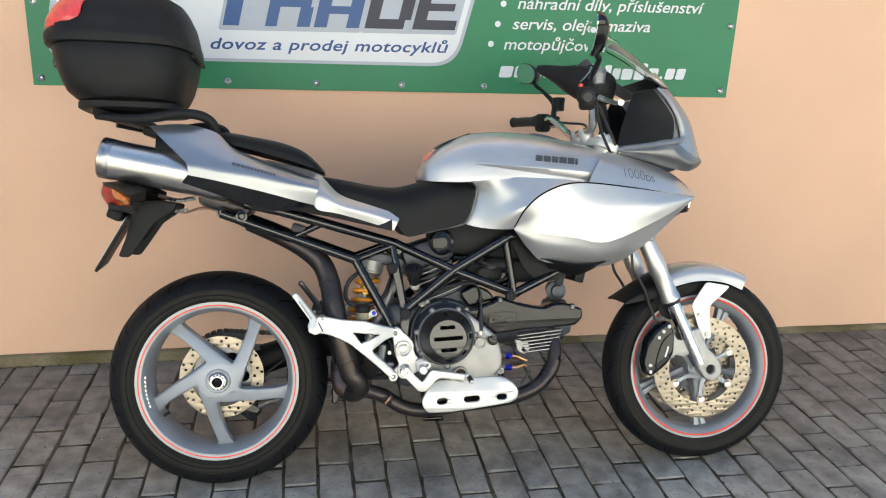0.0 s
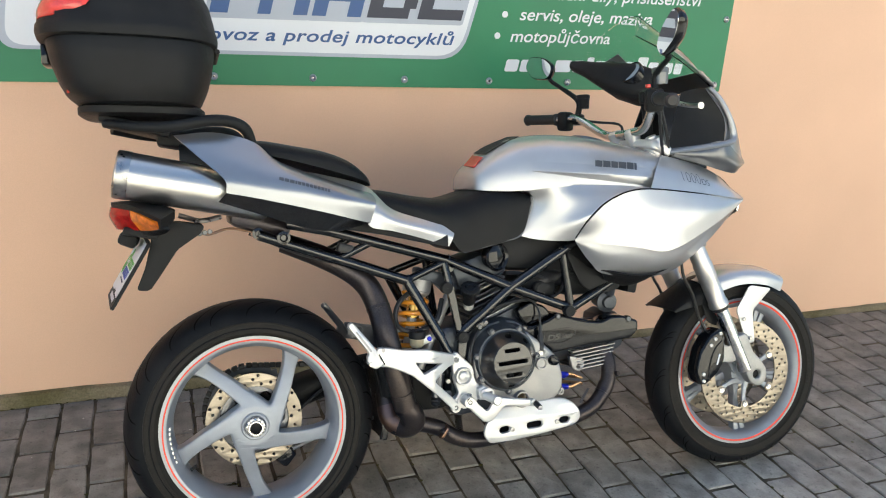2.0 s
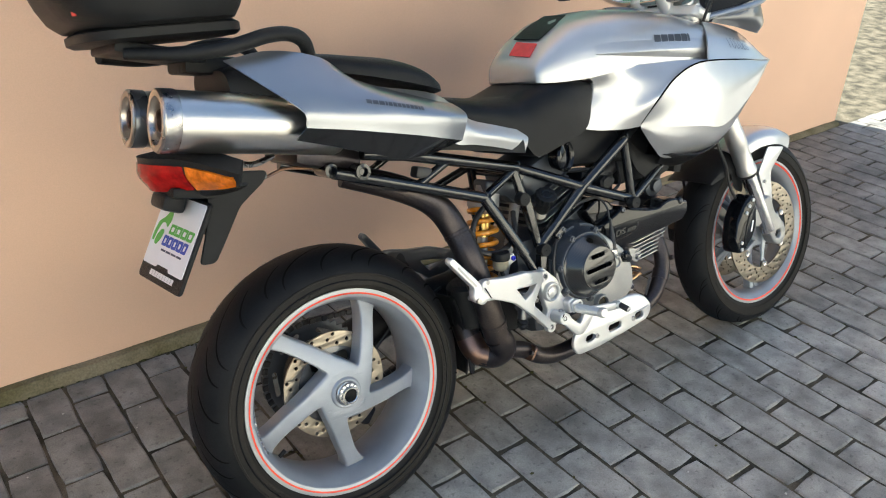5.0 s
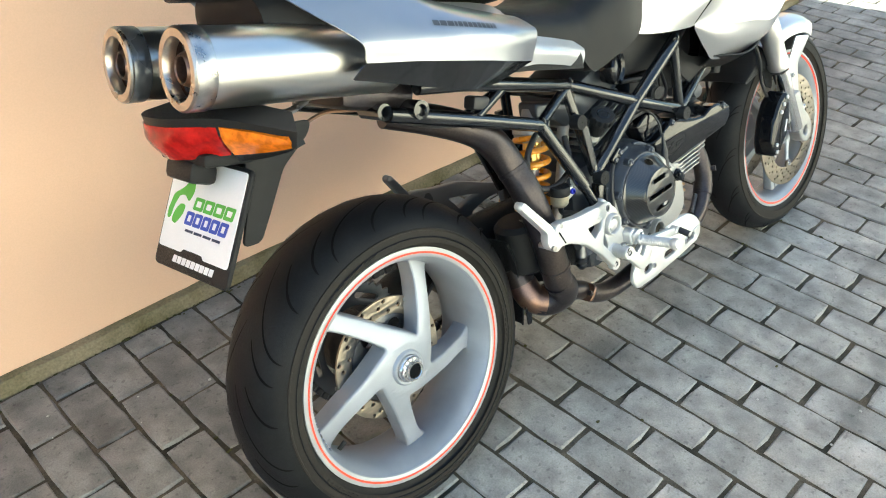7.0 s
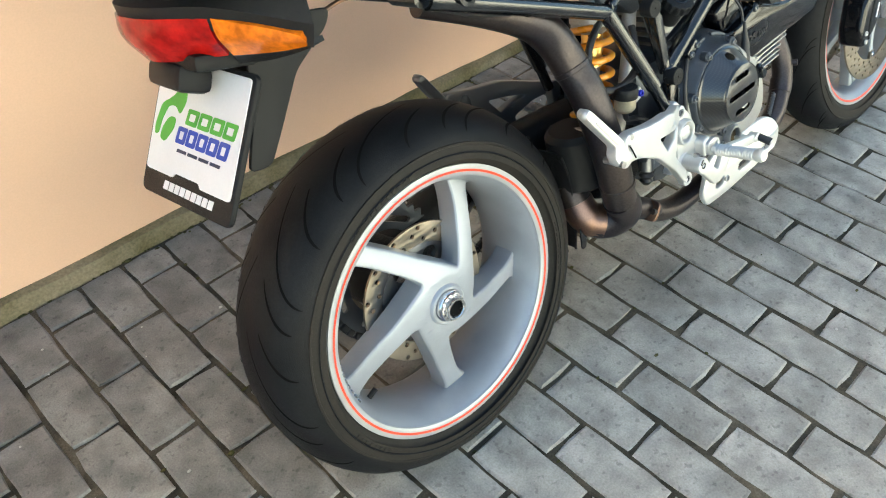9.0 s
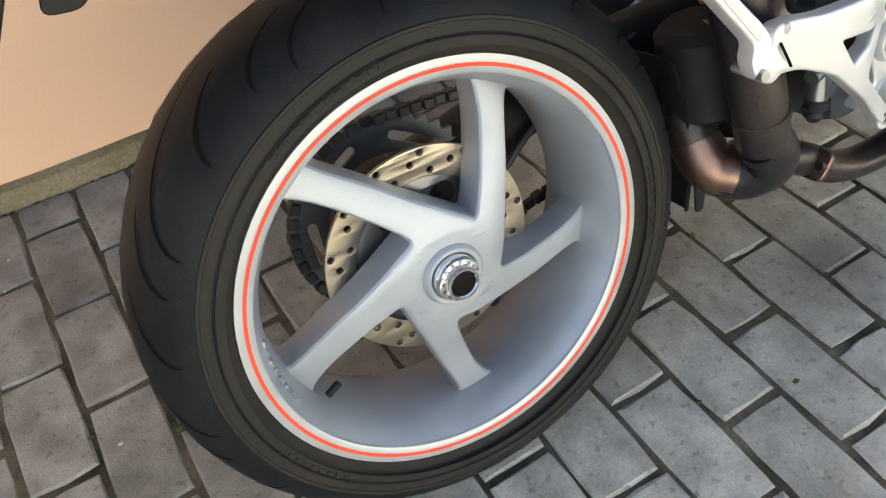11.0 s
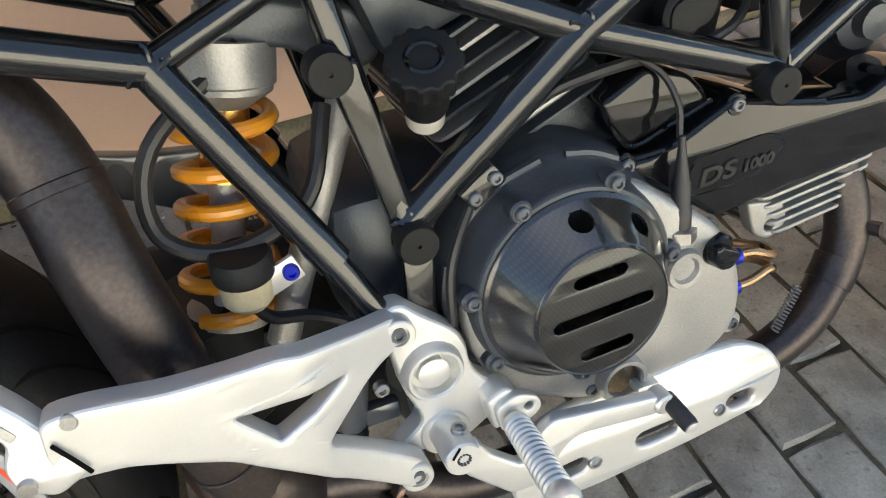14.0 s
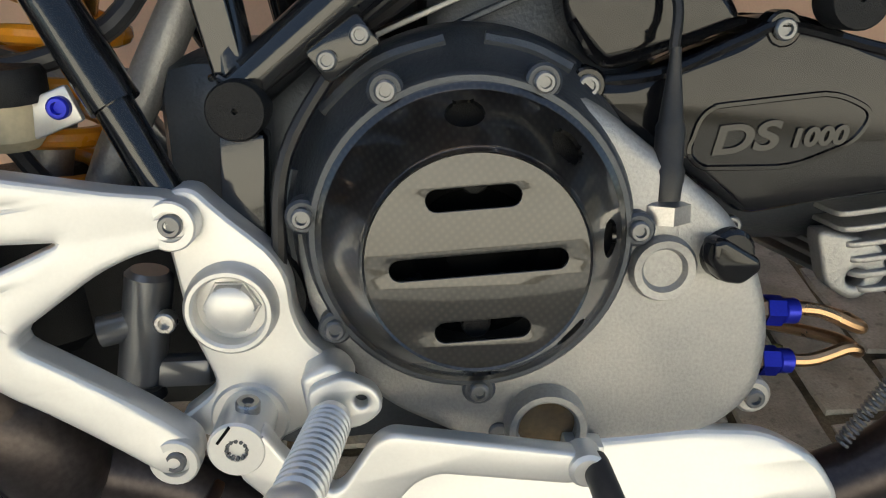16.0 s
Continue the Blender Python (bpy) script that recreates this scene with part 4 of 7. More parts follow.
for side in (-1, 1):
    yy = C + side * 0.098
    part("fork_cap", rod((1.150, yy, 0.985), (1.132, yy, 1.026), [(0, 0), (0.030, 0), (0.031, 0.018), (0.0275, 0.02), (0.0275, 0.036), (0.016, 0.038), (0.015, 0.045), (0, 0.045)], 28), ALU, bike, "anodised fork cap")
    part("bar_riser", rod((1.118, C + side * 0.045, 0.998), (1.102, C + side * 0.045, 1.045), [(0, 0), (0.020, 0), (0.018, 0.02), (0.022, 0.03), (0.022, 0.05), (0.016, 0.056), (0, 0.056)], 24), ALU, bike)
bar = [(0.994, C - 0.408, 1.093), (1.034, C - 0.288, 1.112), (1.066, C - 0.225, 1.110), (1.100, C - 0.120, 1.050), (1.102, C - 0.05, 1.040), (1.102, C + 0.05, 1.040), (1.100, C + 0.120, 1.050), (1.076, C + 0.235, 1.106), (1.046, C + 0.300, 1.110), (0.988, C + 0.420, 1.119)]
part("handlebar", tube(bar, 0.0125, 14, 8), CHROME, bike, "polished tapered handlebar")
for side, tip in ((-1, bar[0]), (1, bar[-1])):
    t = Vector(tip)
    root = Vector(bar[1] if side < 0 else bar[-2])
    d = (t - root).normalized()
    prof = [(0, 0), (0.020, 0), (0.020, 0.006), (0.0165, 0.008)]
    for k in range(9):
        prof += [(0.0168, 0.014 + k * 0.011), (0.0156, 0.019 + k * 0.011)]
    prof += [(0.0175, 0.118), (0.0185, 0.128), (0.012, 0.136), (0, 0.136)]
    part("grip", rod(root + d * 0.012, t + d, prof, 20), HOSE, bike, "black rubber hand grip")
    part("switchgear", rbox((0.046, 0.040, 0.062), along(root - d * 0.018, t) @ Matrix.Translation((0.004, 0, -0.006)), 0.010), BLACK_PLASTIC, bike)
    if side < 0:
        part("kill_switch", rbox((0.012, 0.012, 0.010), Matrix.Translation(root - d * 0.02 + Vector((-0.022, 0, 0.030))), 0.003), RED_REFLECTOR, bike)
    perch = root - d * 0.062
    part("lever_perch", rbox((0.040, 0.030, 0.034), along(perch, t) @ Matrix.Translation((0.012, 0, 0)), 0.007), BLACK_PLASTIC, bike)
    part("lever", tube([perch + Vector((0.030, 0.004 * side, -0.004)), perch + d * 0.040 + Vector((0.060, 0, -0.012)), perch + d * 0.110 + Vector((0.078, 0, -0.016)), perch + d * 0.165 + Vector((0.088, 0, -0.014)), perch + d * 0.180 + Vector((0.090, 0, -0.013))], [0.009, 0.0065, 0.0055, 0.0055, 0.0085], 10), STEEL, bike, "polished hand lever")
    res = perch + Vector((0.028, 0.0, 0.034))
    part("fluid_cup", rod(res, res + Vector((0, 0, 0.05)), [(0, 0), (0.019, 0), (0.021, 0.03), (0.0225, 0.031), (0.0225, 0.042), (0.020, 0.044), (0, 0.044)], 20), GUNMETAL if side < 0 else BLACK_PLASTIC, bike)
    # mirrors
    head = Vector((1.028, -0.322, 1.266) if side < 0 else (1.033, 0.450, 1.294))
    stem = [perch + Vector((0.010, 0, 0.015)), perch + Vector((0.012, side * 0.004, 0.060)), perch.lerp(head, 0.55) + Vector((0.022, side * 0.006, 0.012)), head + Vector((0.024, side * -0.040, -0.048)), head + Vector((0.020, side * -0.020, -0.022))]
    part("mirror_stem", tube(stem, [0.010, 0.009, 0.007, 0.007, 0.008], 10), BLACK_PLASTIC, bike)
    shape = rounded([(-0.055, -0.030), (0.02, -0.045), (0.072, -0.012), (0.060, 0.034), (-0.010, 0.042), (-0.062, 0.020)], 0.022, 5)
    roll = radians(38 if side < 0 else 18)
    shape = [Vector((p.x * math.cos(roll) - p.y * math.sin(roll) * 0.9, p.x * math.sin(roll) + p.y * math.cos(roll) * 0.9)) for p in shape]
    if side > 0:
        shape = [Vector((-p.x, p.y)) for p in shape]
    my = Vector((1.0, 0.36 if side > 0 else -0.10, -0.06)).normalized()
    mx = my.cross(Vector((0, 0, 1))).normalized()
    mz = mx.cross(my)
    sheet_m = Matrix.Translation(head) @ Matrix((mx, my, mz)).transposed().to_4x4()
    rings = []
    for k, (s, off) in enumerate(((1.0, 0.0), (1.04, 0.006), (0.98, 0.018), (0.78, 0.030), (0.40, 0.038), (0.05, 0.040))):
        rings.append([sheet_m @ Vector((p.x * s, off, p.y * s)) for p in shape])
    shell = part("mirror_shell", skin(rings), BLACK_GLOSS, bike, "black rear-view mirror")
    part("mirror_glass", plate([[p * 0.95 for p in shape]], 0.002, 0, 0, sheet_m @ Matrix.Translation((0, -0.0012, 0))), MIRROR, shell, "mirror glass", )

# dashboard
pod_rings = []
for x, y, z, hi, wide in ((1.002, 0.156, 1.257, 0.004, 0.008), (1.006, 0.150, 1.254, 0.012, 0.020), (1.030, 0.128, 1.244, 0.019, 0.029), (1.068, 0.092, 1.220, 0.032, 0.042), (1.100, 0.050, 1.198, 0.046, 0.052), (1.140, 0.000, 1.180, 0.053, 0.052), (1.166, -0.034, 1.174, 0.043, 0.042), (1.176, -0.048, 1.172, 0.020, 0.020)):
    ring = []
    for k in range(24):
        c, t = math.cos(2 * math.pi * k / 24), math.sin(2 * math.pi * k / 24)
        c, t = math.copysign(abs(c) ** 0.6, c) * wide, math.copysign(abs(t) ** 0.6, t) * hi
        ring.append(Vector((x + c * 0.83 + t * 0.25, y + c * 0.56, z - c * 0.30 + t)))
    pod_rings.append(ring)
pod = part("dashboard", skin(pod_rings), BLACK_PLASTIC, bike, "black instrument pod", 50)
for x, y, z, r in ((1.108, -0.018, 1.212, 0.036), (1.078, 0.056, 1.232, 0.026)):
    gauge = part("gauge", rod((x + 0.025, y + 0.005, z - 0.018), (x - 0.045, y - 0.012, z + 0.032), [(0, 0), (r, 0), (r, 0.038), (r - 0.003, 0.041), (r - 0.005, 0.037), (0, 0.037)], 32), BLACK_GLOSS, pod, "round instrument")
    part("dial", rod((x + 0.025, y + 0.005, z - 0.018), (x - 0.045, y - 0.012, z + 0.032), [(0, 0.0374), (r - 0.006, 0.0374)], 32), DIAL, gauge, "pale blue dial")
part("instrument_bracket", tube([(1.150, 0.0, 1.170), (1.165, 0.0, 1.110), (1.185, 0.02, 1.040)], 0.014, 10), BLACK_PLASTIC, bike)
part("clutch_cable", tube([(1.060, C + 0.24, 1.105), (1.110, C + 0.17, 1.090), (1.150, C + 0.10, 1.075), (1.140, C + 0.06, 1.030), (1.180, C + 0.05, 0.98)], 0.004, 8), HOSE, bike)
part("throttle_cable", tube([(1.070, C - 0.24, 1.110), (1.120, C - 0.19, 1.050), (1.170, C - 0.13, 0.985), (1.185, C - 0.08, 0.93)], 0.0045, 8), HOSE, bike)
part("throttle_cable", tube([(1.066, C - 0.25, 1.100), (1.100, C - 0.20, 1.030), (1.160, C - 0.12, 0.965)], 0.0045, 8), HOSE, bike)
part("steering_column", cyl((1.165, C, 0.99), (1.215, C, 0.74), 0.034, 24), FRAME_PAINT, bike)

# ---------------------------------------------------------------- bodywork
upper = [[(0.852, -0.143, 0.747), (0.882, -0.182, 0.806), (0.940, -0.190, 0.852), (1.030, -0.192, 0.876), (1.200, -0.174, 0.862), (1.410, -0.118, 0.838)],
         [(0.852, -0.145, 0.746), (0.912, -0.180, 0.775), (1.000, -0.194, 0.800), (1.105, -0.196, 0.800), (1.265, -0.172, 0.810), (1.412, -0.119, 0.836)],
         [(0.852, -0.145, 0.744), (0.925, -0.180, 0.734), (1.020, -0.192, 0.720), (1.118, -0.190, 0.708), (1.272, -0.162, 0.766), (1.412, -0.118, 0.834)]]
lower = [upper[2],
         [(0.853, -0.144, 0.742), (0.910, -0.168, 0.706), (0.985, -0.176, 0.686), (1.120, -0.172, 0.672), (1.264, -0.146, 0.736), (1.411, -0.116, 0.832)],
         [(0.856, -0.141, 0.738), (0.900, -0.138, 0.682), (0.955, -0.130, 0.646), (1.135, -0.122, 0.634), (1.262, -0.122, 0.702), (1.408, -0.112, 0.828)]]
for side in (-1, 1):
    bm = join(patch(upper, 0.004, 6, 6), patch(lower, 0.004, 6, 6))
    fairing = part("side_fairing", bm if side < 0 else mirrored(bm), SILVER, bike, "silver side fairing panel", 22)
    # near-black rod stands in for the shaded gap along the panel's top edge
    seam = tube([(x - 0.002, y + 0.001, z + 0.002) for x, y, z in upper[0]], 0.0022, 6, 5)
    part("fairing_seam", seam if side < 0 else mirrored(seam), RECESS_SHADE, fairing)
part("belly_fairing", patch([[(0.93, C - 0.165, 0.660), (1.05, C - 0.185, 0.640), (1.18, C - 0.16, 0.668), (1.39, C - 0.13, 0.80)], [(0.98, C - 0.08, 0.618), (1.06, C - 0.09, 0.602), (1.14, C - 0.08, 0.640), (1.43, C - 0.06, 0.81)], [(0.98, C + 0.08, 0.618), (1.06, C + 0.09, 0.602), (1.14, C + 0.08, 0.640), (1.43, C + 0.06, 0.81)], [(0.93, C + 0.165, 0.660), (1.05, C + 0.185, 0.640), (1.18, C + 0.16, 0.668), (1.39, C + 0.13, 0.80)]], 0.004, 5, 5, (1.15, C, 0.8)), BLACK_PLASTIC, bike, "black lower duct of the fairing")
part("headlight", patch([[(1.405, C - 0.140, 0.842), (1.436, C - 0.06, 0.845), (1.440, C + 0.06, 0.845), (1.405, C + 0.140, 0.842)], [(1.40, C - 0.135, 0.805), (1.425, C - 0.06, 0.790), (1.425, C + 0.06, 0.790), (1.40, C + 0.135, 0.805)]], 0.004, 6, 4, (1.3, C, 0.82)), CHROME, bike, "clear headlight lens")
for yy in (-0.072, 2 * C + 0.072):
    part("inner_panel", plate([rounded([(0.83, 0.74), (0.93, 0.66), (1.0, 0.64), (1.03, 0.60), (0.95, 0.58), (0.90, 0.62), (0.86, 0.70)], 0.015)], 0.006, 0.001, yy), BLACK_PLASTIC, bike, "black inner fairing panel")

tank = part("fuel_tank", half_loft([(0.588, 0.912, 0.896, 0.055, 0.55), (0.598, 0.940, 0.890, 0.092, 0.55), (0.628, 0.974, 0.886, 0.116, 0.60), (0.668, 1.002, 0.884, 0.132, 0.65), (0.725, 1.028, 0.884, 0.146, 0.68), (0.800, 1.038, 0.890, 0.160, 0.70), (0.880, 1.036, 0.893, 0.172, 0.70), (0.960, 1.026, 0.888, 0.180, 0.70), (1.050, 1.010, 0.880, 0.182, 0.70), (1.120, 0.992, 0.880, 0.176, 0.70), (1.182, 0.974, 0.900, 0.130, 0.60)], 12, 0.7, 5), SILVER, bike, "silver painted fuel tank", 50)
part("filler_cap", rod((0.985, C, 1.018), (0.990, C, 1.038), [(0, 0), (0.052, 0), (0.050, 0.008), (0.030, 0.010), (0, 0.010)], 32), GUNMETAL, tank)
side_net = [[(0.735, -0.098, 0.886), (0.800, -0.130, 0.897), (0.900, -0.152, 0.894), (0.990, -0.164, 0.889), (1.062, -0.188, 0.880)],
            [(0.757, -0.088, 0.857), (0.805, -0.130, 0.857), (0.868, -0.162, 0.856), (0.915, -0.180, 0.846), (0.945, -0.189, 0.855)],
            [(0.739, -0.082, 0.808), (0.782, -0.112, 0.802), (0.822, -0.142, 0.800), (0.855, -0.168, 0.802), (0.880, -0.181, 0.808)],
            [(0.717, -0.078, 0.762), (0.752, -0.094, 0.752), (0.788, -0.115, 0.747), (0.822, -0.131, 0.745), (0.850, -0.143, 0.746)]]
cowls, knees = [], []
for side in (-1, 1):
    bm = patch(side_net, 0.004, 6, 6)
    knee = part("tank_cover", bm if side < 0 else mirrored(bm), SILVER, bike, "silver knee panel below the tank", 40)
    knees.append(knee)
    front_net = [[(1.140, -0.112, 0.972), (1.254, -0.100, 0.946), (1.340, -0.088, 0.914), (1.412, -0.060, 0.872)],
                 [(1.092, -0.164, 0.931), (1.225, -0.152, 0.908), (1.340, -0.127, 0.876), (1.418, -0.095, 0.851)],
                 [(1.062, -0.189, 0.880), (1.225, -0.170, 0.863), (1.330, -0.146, 0.849), (1.411, -0.122, 0.839)]]
    bm = patch(front_net, 0.004, 6, 6)
    cowl = part("upper_cowl", bm if side < 0 else mirrored(bm), SILVER, bike, "silver upper cowl beside the headstock", 40)
    cowls.append(cowl)
part("cowl_bridge", patch([[(1.175, C - 0.125, 0.966), (1.34, C - 0.112, 0.914), (1.414, C - 0.085, 0.872)], [(1.215, C, 0.955), (1.36, C, 0.915), (1.435, C, 0.875)], [(1.175, C + 0.125, 0.966), (1.34, C + 0.112, 0.914), (1.414, C + 0.085, 0.872)]], 0.004, 5, 5, (1.3, C, 0.8)), BLACK_PLASTIC, bike)
# tank print: plain slanted blocks, a grip pad and a red reflector
for x0, x1 in ((0.912, 0.932), (0.935, 0.956), (0.959, 0.978), (0.981, 1.003), (1.006, 1.026), (1.029, 1.036)):
    z0, z1 = 0.938 - 0.090 * (x0 - 0.912), 0.960 - 0.080 * (x0 - 0.912)
    quad = [[(x0, 0, z0), ((x0 + x1) / 2, 0, z0 - 0.0015), (x1, 0, z0 - 0.003)], [(x0 + 0.004, 0, z1), ((x0 + x1) / 2 + 0.004, 0, z1 - 0.0012), (x1 + 0.004, 0, z1 - 0.0025)]]
    part("maker_block", lay(patch(quad, 0.0004, 3, 4), [tank], 0.0020), GREY_PRINT, tank)
def scallop():
    """A sculpted ledge along the tank's side, its underside facing down."""
    bm, rows = bmesh.new(), []
    for k in range(25):
        s = k / 24
        x, edge = 0.740 + 0.345 * s, 0.937 - 0.030 * s
        out = 0.009 * math.sin(math.pi * min(1, s * 0.75 + 0.03)) ** 0.8
        fall = 0.003 + 0.024 * s ** 0.8
        rows.append([bm.verts.new((x, -y, z)) for z, y in ((edge + 0.030, -0.0010), (edge + 0.014, out * 0.55), (edge + 0.002, out), (edge - 0.001, out), (edge - fall * 0.5, out * 0.45), (edge - fall, -0.0015))])
    for p, q in zip(rows, rows[1:]):
        for i in range(5):
            bm.faces.new((p[i], p[i + 1], q[i + 1], q[i]))
    bumps = {v: -v.co.y for v in bm.verts}
    for v in bm.verts:
        v.co.y = 0.0
    lay(bm, [tank, knees[0]], 0.0)
    for v, h in bumps.items():
        v.co.y -= h
    bmesh.ops.recalc_face_normals(bm, faces=bm.faces[:])
    return bm


for side in (-1, 1):
    ledge = scallop()
    part("tank_ledge", ledge if side < 0 else mirrored(ledge), SILVER, tank, "sculpted silver ledge on the tank", 30)
part("tank_reflector", patch([[(0.604, C - 0.066, 0.950), (0.600, C + 0.005, 0.958)], [(0.630, C - 0.066, 0.978), (0.628, C + 0.005, 0.986)]], 0.002, 3, 3), RED_REFLECTOR, tank, "red reflector sticker")
part("grip_pad", patch([[(0.640, C - 0.062, 0.986), (0.640, C + 0.03, 0.993)], [(0.680, C - 0.066, 1.008), (0.680, C + 0.03, 1.014)], [(0.745, C - 0.048, 1.034), (0.745, C + 0.03, 1.038)]], 0.002, 4, 4), BLACK_PLASTIC, tank, "black tank grip pad")
model = join(fitted(lettering("1000", 0.030, 0.0004, offset=-0.0008), 1.176, 1.240), fitted(lettering("DS", 0.018, 0.0004), 1.244, 1.272))
for v in model.verts:
    v.co.z += 0.895 - (v.co.x - 1.176) * 0.16
lay(model, cowls, 0.0028)
part("model_number", model, GREY_PRINT, bike, "grey model number", smooth=0)

# nose, screen and its border
nose = [[(1.335, -0.140, 1.000), (1.400, -0.108, 0.966), (1.455, -0.060, 0.955), (1.478, C, 0.952), (1.455, 2 * C + 0.060, 0.955), (1.400, 2 * C + 0.108, 0.966), (1.335, 2 * C + 0.140, 1.000)],
        [(1.338, -0.135, 1.075), (1.372, -0.114, 1.072), (1.415, -0.070, 1.075), (1.438, C, 1.080), (1.415, 2 * C + 0.070, 1.075), (1.372, 2 * C + 0.114, 1.072), (1.338, 2 * C + 0.135, 1.075)],
        [(1.280, -0.130, 1.158), (1.310, -0.112, 1.160), (1.350, -0.068, 1.164), (1.366, C, 1.168), (1.350, 2 * C + 0.068, 1.164), (1.310, 2 * C + 0.112, 1.160), (1.280, 2 * C + 0.130, 1.158)]]
part("nose_cowl", patch(nose, 0.004, 5, 6, (1.25, C, 1.0)), TAIL_BLUE, bike, "dark silver nose cowl")
for side in (-1, 1):
    lip = patch([[(1.180, -0.104, 0.990), (1.260, -0.135, 0.998), (1.330, -0.142, 1.006), (1.395, -0.112, 0.972), (1.450, -0.066, 0.962)], [(1.184, -0.112, 0.975), (1.262, -0.140, 0.965), (1.335, -0.140, 0.955), (1.400, -0.112, 0.940), (1.458, -0.066, 0.945)], [(1.184, -0.104, 0.966), (1.262, -0.118, 0.945), (1.335, -0.114, 0.925), (1.400, -0.092, 0.915), (1.450, -0.055, 0.930)]], 0.004, 5, 5)
    part("nose_lip", lip if side < 0 else mirrored(lip), GUNMETAL, bike, "dark silver lower lip of the nose")
    inner = patch([[(1.178, -0.090, 0.988), (1.255, -0.122, 0.998), (1.334, -0.136, 1.004)], [(1.205, -0.080, 1.075), (1.270, -0.108, 1.080), (1.338, -0.131, 1.076)], [(1.235, -0.074, 1.152), (1.260, -0.100, 1.157), (1.282, -0.126, 1.157)]], 0.003, 5, 5)
    rim = tube([(1.156, -0.098, 0.977), (1.260, -0.137, 0.989), (1.350, -0.141, 1.003), (1.366, -0.137, 1.022), (1.350, -0.137, 1.075), (1.320, -0.135, 1.126), (1.288, -0.132, 1.158)], [0.006, 0.008, 0.009, 0.009, 0.0085, 0.008, 0.006], 10)
    part("nose_rim", rim if side < 0 else mirrored(rim), TAIL_BLUE, bike, "silver frame round the nose opening")
    part("nose_inner", inner if side < 0 else mirrored(inner), BLACK_PLASTIC, bike, "black inner nose panel")
rows = [[(1.300, -0.128), (1.345, -0.066), (1.366, C)], [(1.170, -0.150), (1.236, -0.085), (1.258, C)], [(1.062, -0.118), (1.108, -0.072), (1.124, C)]]
heights = [(1.160, 1.165, 1.169), (1.236, 1.262, 1.271), (1.300, 1.358, 1.378)]
screen_net = []
for r, h in zip(rows, heights):
    half = [(x, y, z) for (x, y), z in zip(r, h)]
    screen_net.append(half + [(x, 2 * C - y, z) for x, y, z in half[1::-1]])
glass = part("windscreen", patch(screen_net, 0.003, 6, 8, (1.1, C, 1.1)), GLASS, bike, "clear curved touring windscreen")
border = [[(x + 0.004, y - (0.003 if y < C else -0.003) * (abs(y - C) > 0.01), z + 0.005) for x, y, z in screen_net[0]], [(a[0] + (b[0] - a[0]) * 0.42 + 0.005, (a[1] + (b[1] - a[1]) * 0.42) - (0.003 if a[1] < C else -0.003) * (abs(a[1] - C) > 0.01), a[2] + (b[2] - a[2]) * 0.42 + 0.007) for a, b in zip(screen_net[0], screen_net[1])]]
part("screen_border", patch(border, 0.002, 6, 5, (1.1, C, 1.0)), TAIL_BLUE, glass, "silver blue screen border")
def toward(a, b, s):
    return tuple(p + (q - p) * s for p, q in zip(a, b))


for side in (-1, 1):
    edge = []
    for row in (screen_net[0], screen_net[1], screen_net[2]):
        a, b = (row[0], row[1]) if side < 0 else (row[-1], row[-2])
        edge.append([(a[0] + 0.004, a[1] + side * 0.004, a[2] + 0.003), toward(a, b, 0.3), toward(a, b, 0.65)])
    edge[2] = [toward(p, q, 0.45) for p, q in zip(edge[1], edge[2])]
    part("screen_edge", patch([[(p[0] + 0.003, p[1], p[2] + 0.005) for p in r] for r in edge], 0.002, 6, 4, (1.1, C, 1.0)), TAIL_BLUE, glass, "silver blue edge of the screen")
for x, y, z in ((1.285, -0.125, 1.178), (1.255, -0.130, 1.195)):
    screw((x, y - 0.004, z + 0.004), 0.006, 0.004, (0.2, -0.8, 0.6), parent=glass, material=CHROME)

# seat and passenger pad
seat = part("rider_seat", half_loft([(0.290, 0.904, 0.880, 0.080, 0.5), (0.325, 0.900, 0.852, 0.112, 0.55), (0.370, 0.892, 0.830, 0.124, 0.55), (0.440, 0.878, 0.806, 0.130, 0.55), (0.505, 0.871, 0.770, 0.132, 0.5), (0.545, 0.876, 0.728, 0.134, 0.45), (0.610, 0.892, 0.740, 0.138, 0.4), (0.668, 0.896, 0.752, 0.136, 0.35), (0.720, 0.888, 0.775, 0.126, 0.35), (0.748, 0.874, 0.848, 0.116, 0.35)], 12, 0.5, 5), SEAT_VINYL, bike, "black stepped vinyl rider seat", 50)
part("seat_edge", tube([(0.750, -0.092, 0.868), (0.752, -0.090, 0.852), (0.736, -0.090, 0.806), (0.716, -0.090, 0.764), (0.660, -0.100, 0.750), (0.548, -0.106, 0.727)], 0.003, 6), GREY_PRINT, seat)
part("passenger_pad", half_loft([(0.010, 1.020, 1.005, 0.080, 0.5), (0.040, 1.026, 0.990, 0.128, 0.55), (0.110, 1.014, 0.972, 0.140, 0.55), (0.190, 0.998, 0.950, 0.142, 0.55), (0.250, 0.974, 0.932, 0.136, 0.55), (0.290, 0.940, 0.918, 0.118, 0.5), (0.310, 0.916, 0.910, 0.070, 0.5)], 12, 0.5, 5), SEAT_VINYL, bike, "black vinyl passenger pad", 50)
part("tail_tray", half_loft([(-0.150, 1.020, 0.930, 0.105, 0.4), (-0.060, 1.025, 0.890, 0.125, 0.4), (0.050, 0.975, 0.850, 0.130, 0.4), (0.200, 0.910, 0.810, 0.130, 0.4), (0.330, 0.842, 0.785, 0.125, 0.4), (0.500, 0.790, 0.745, 0.115, 0.4)], 8, 0.4, 4), BLACK_PLASTIC, bike, "black tail tray under the seat", 50)

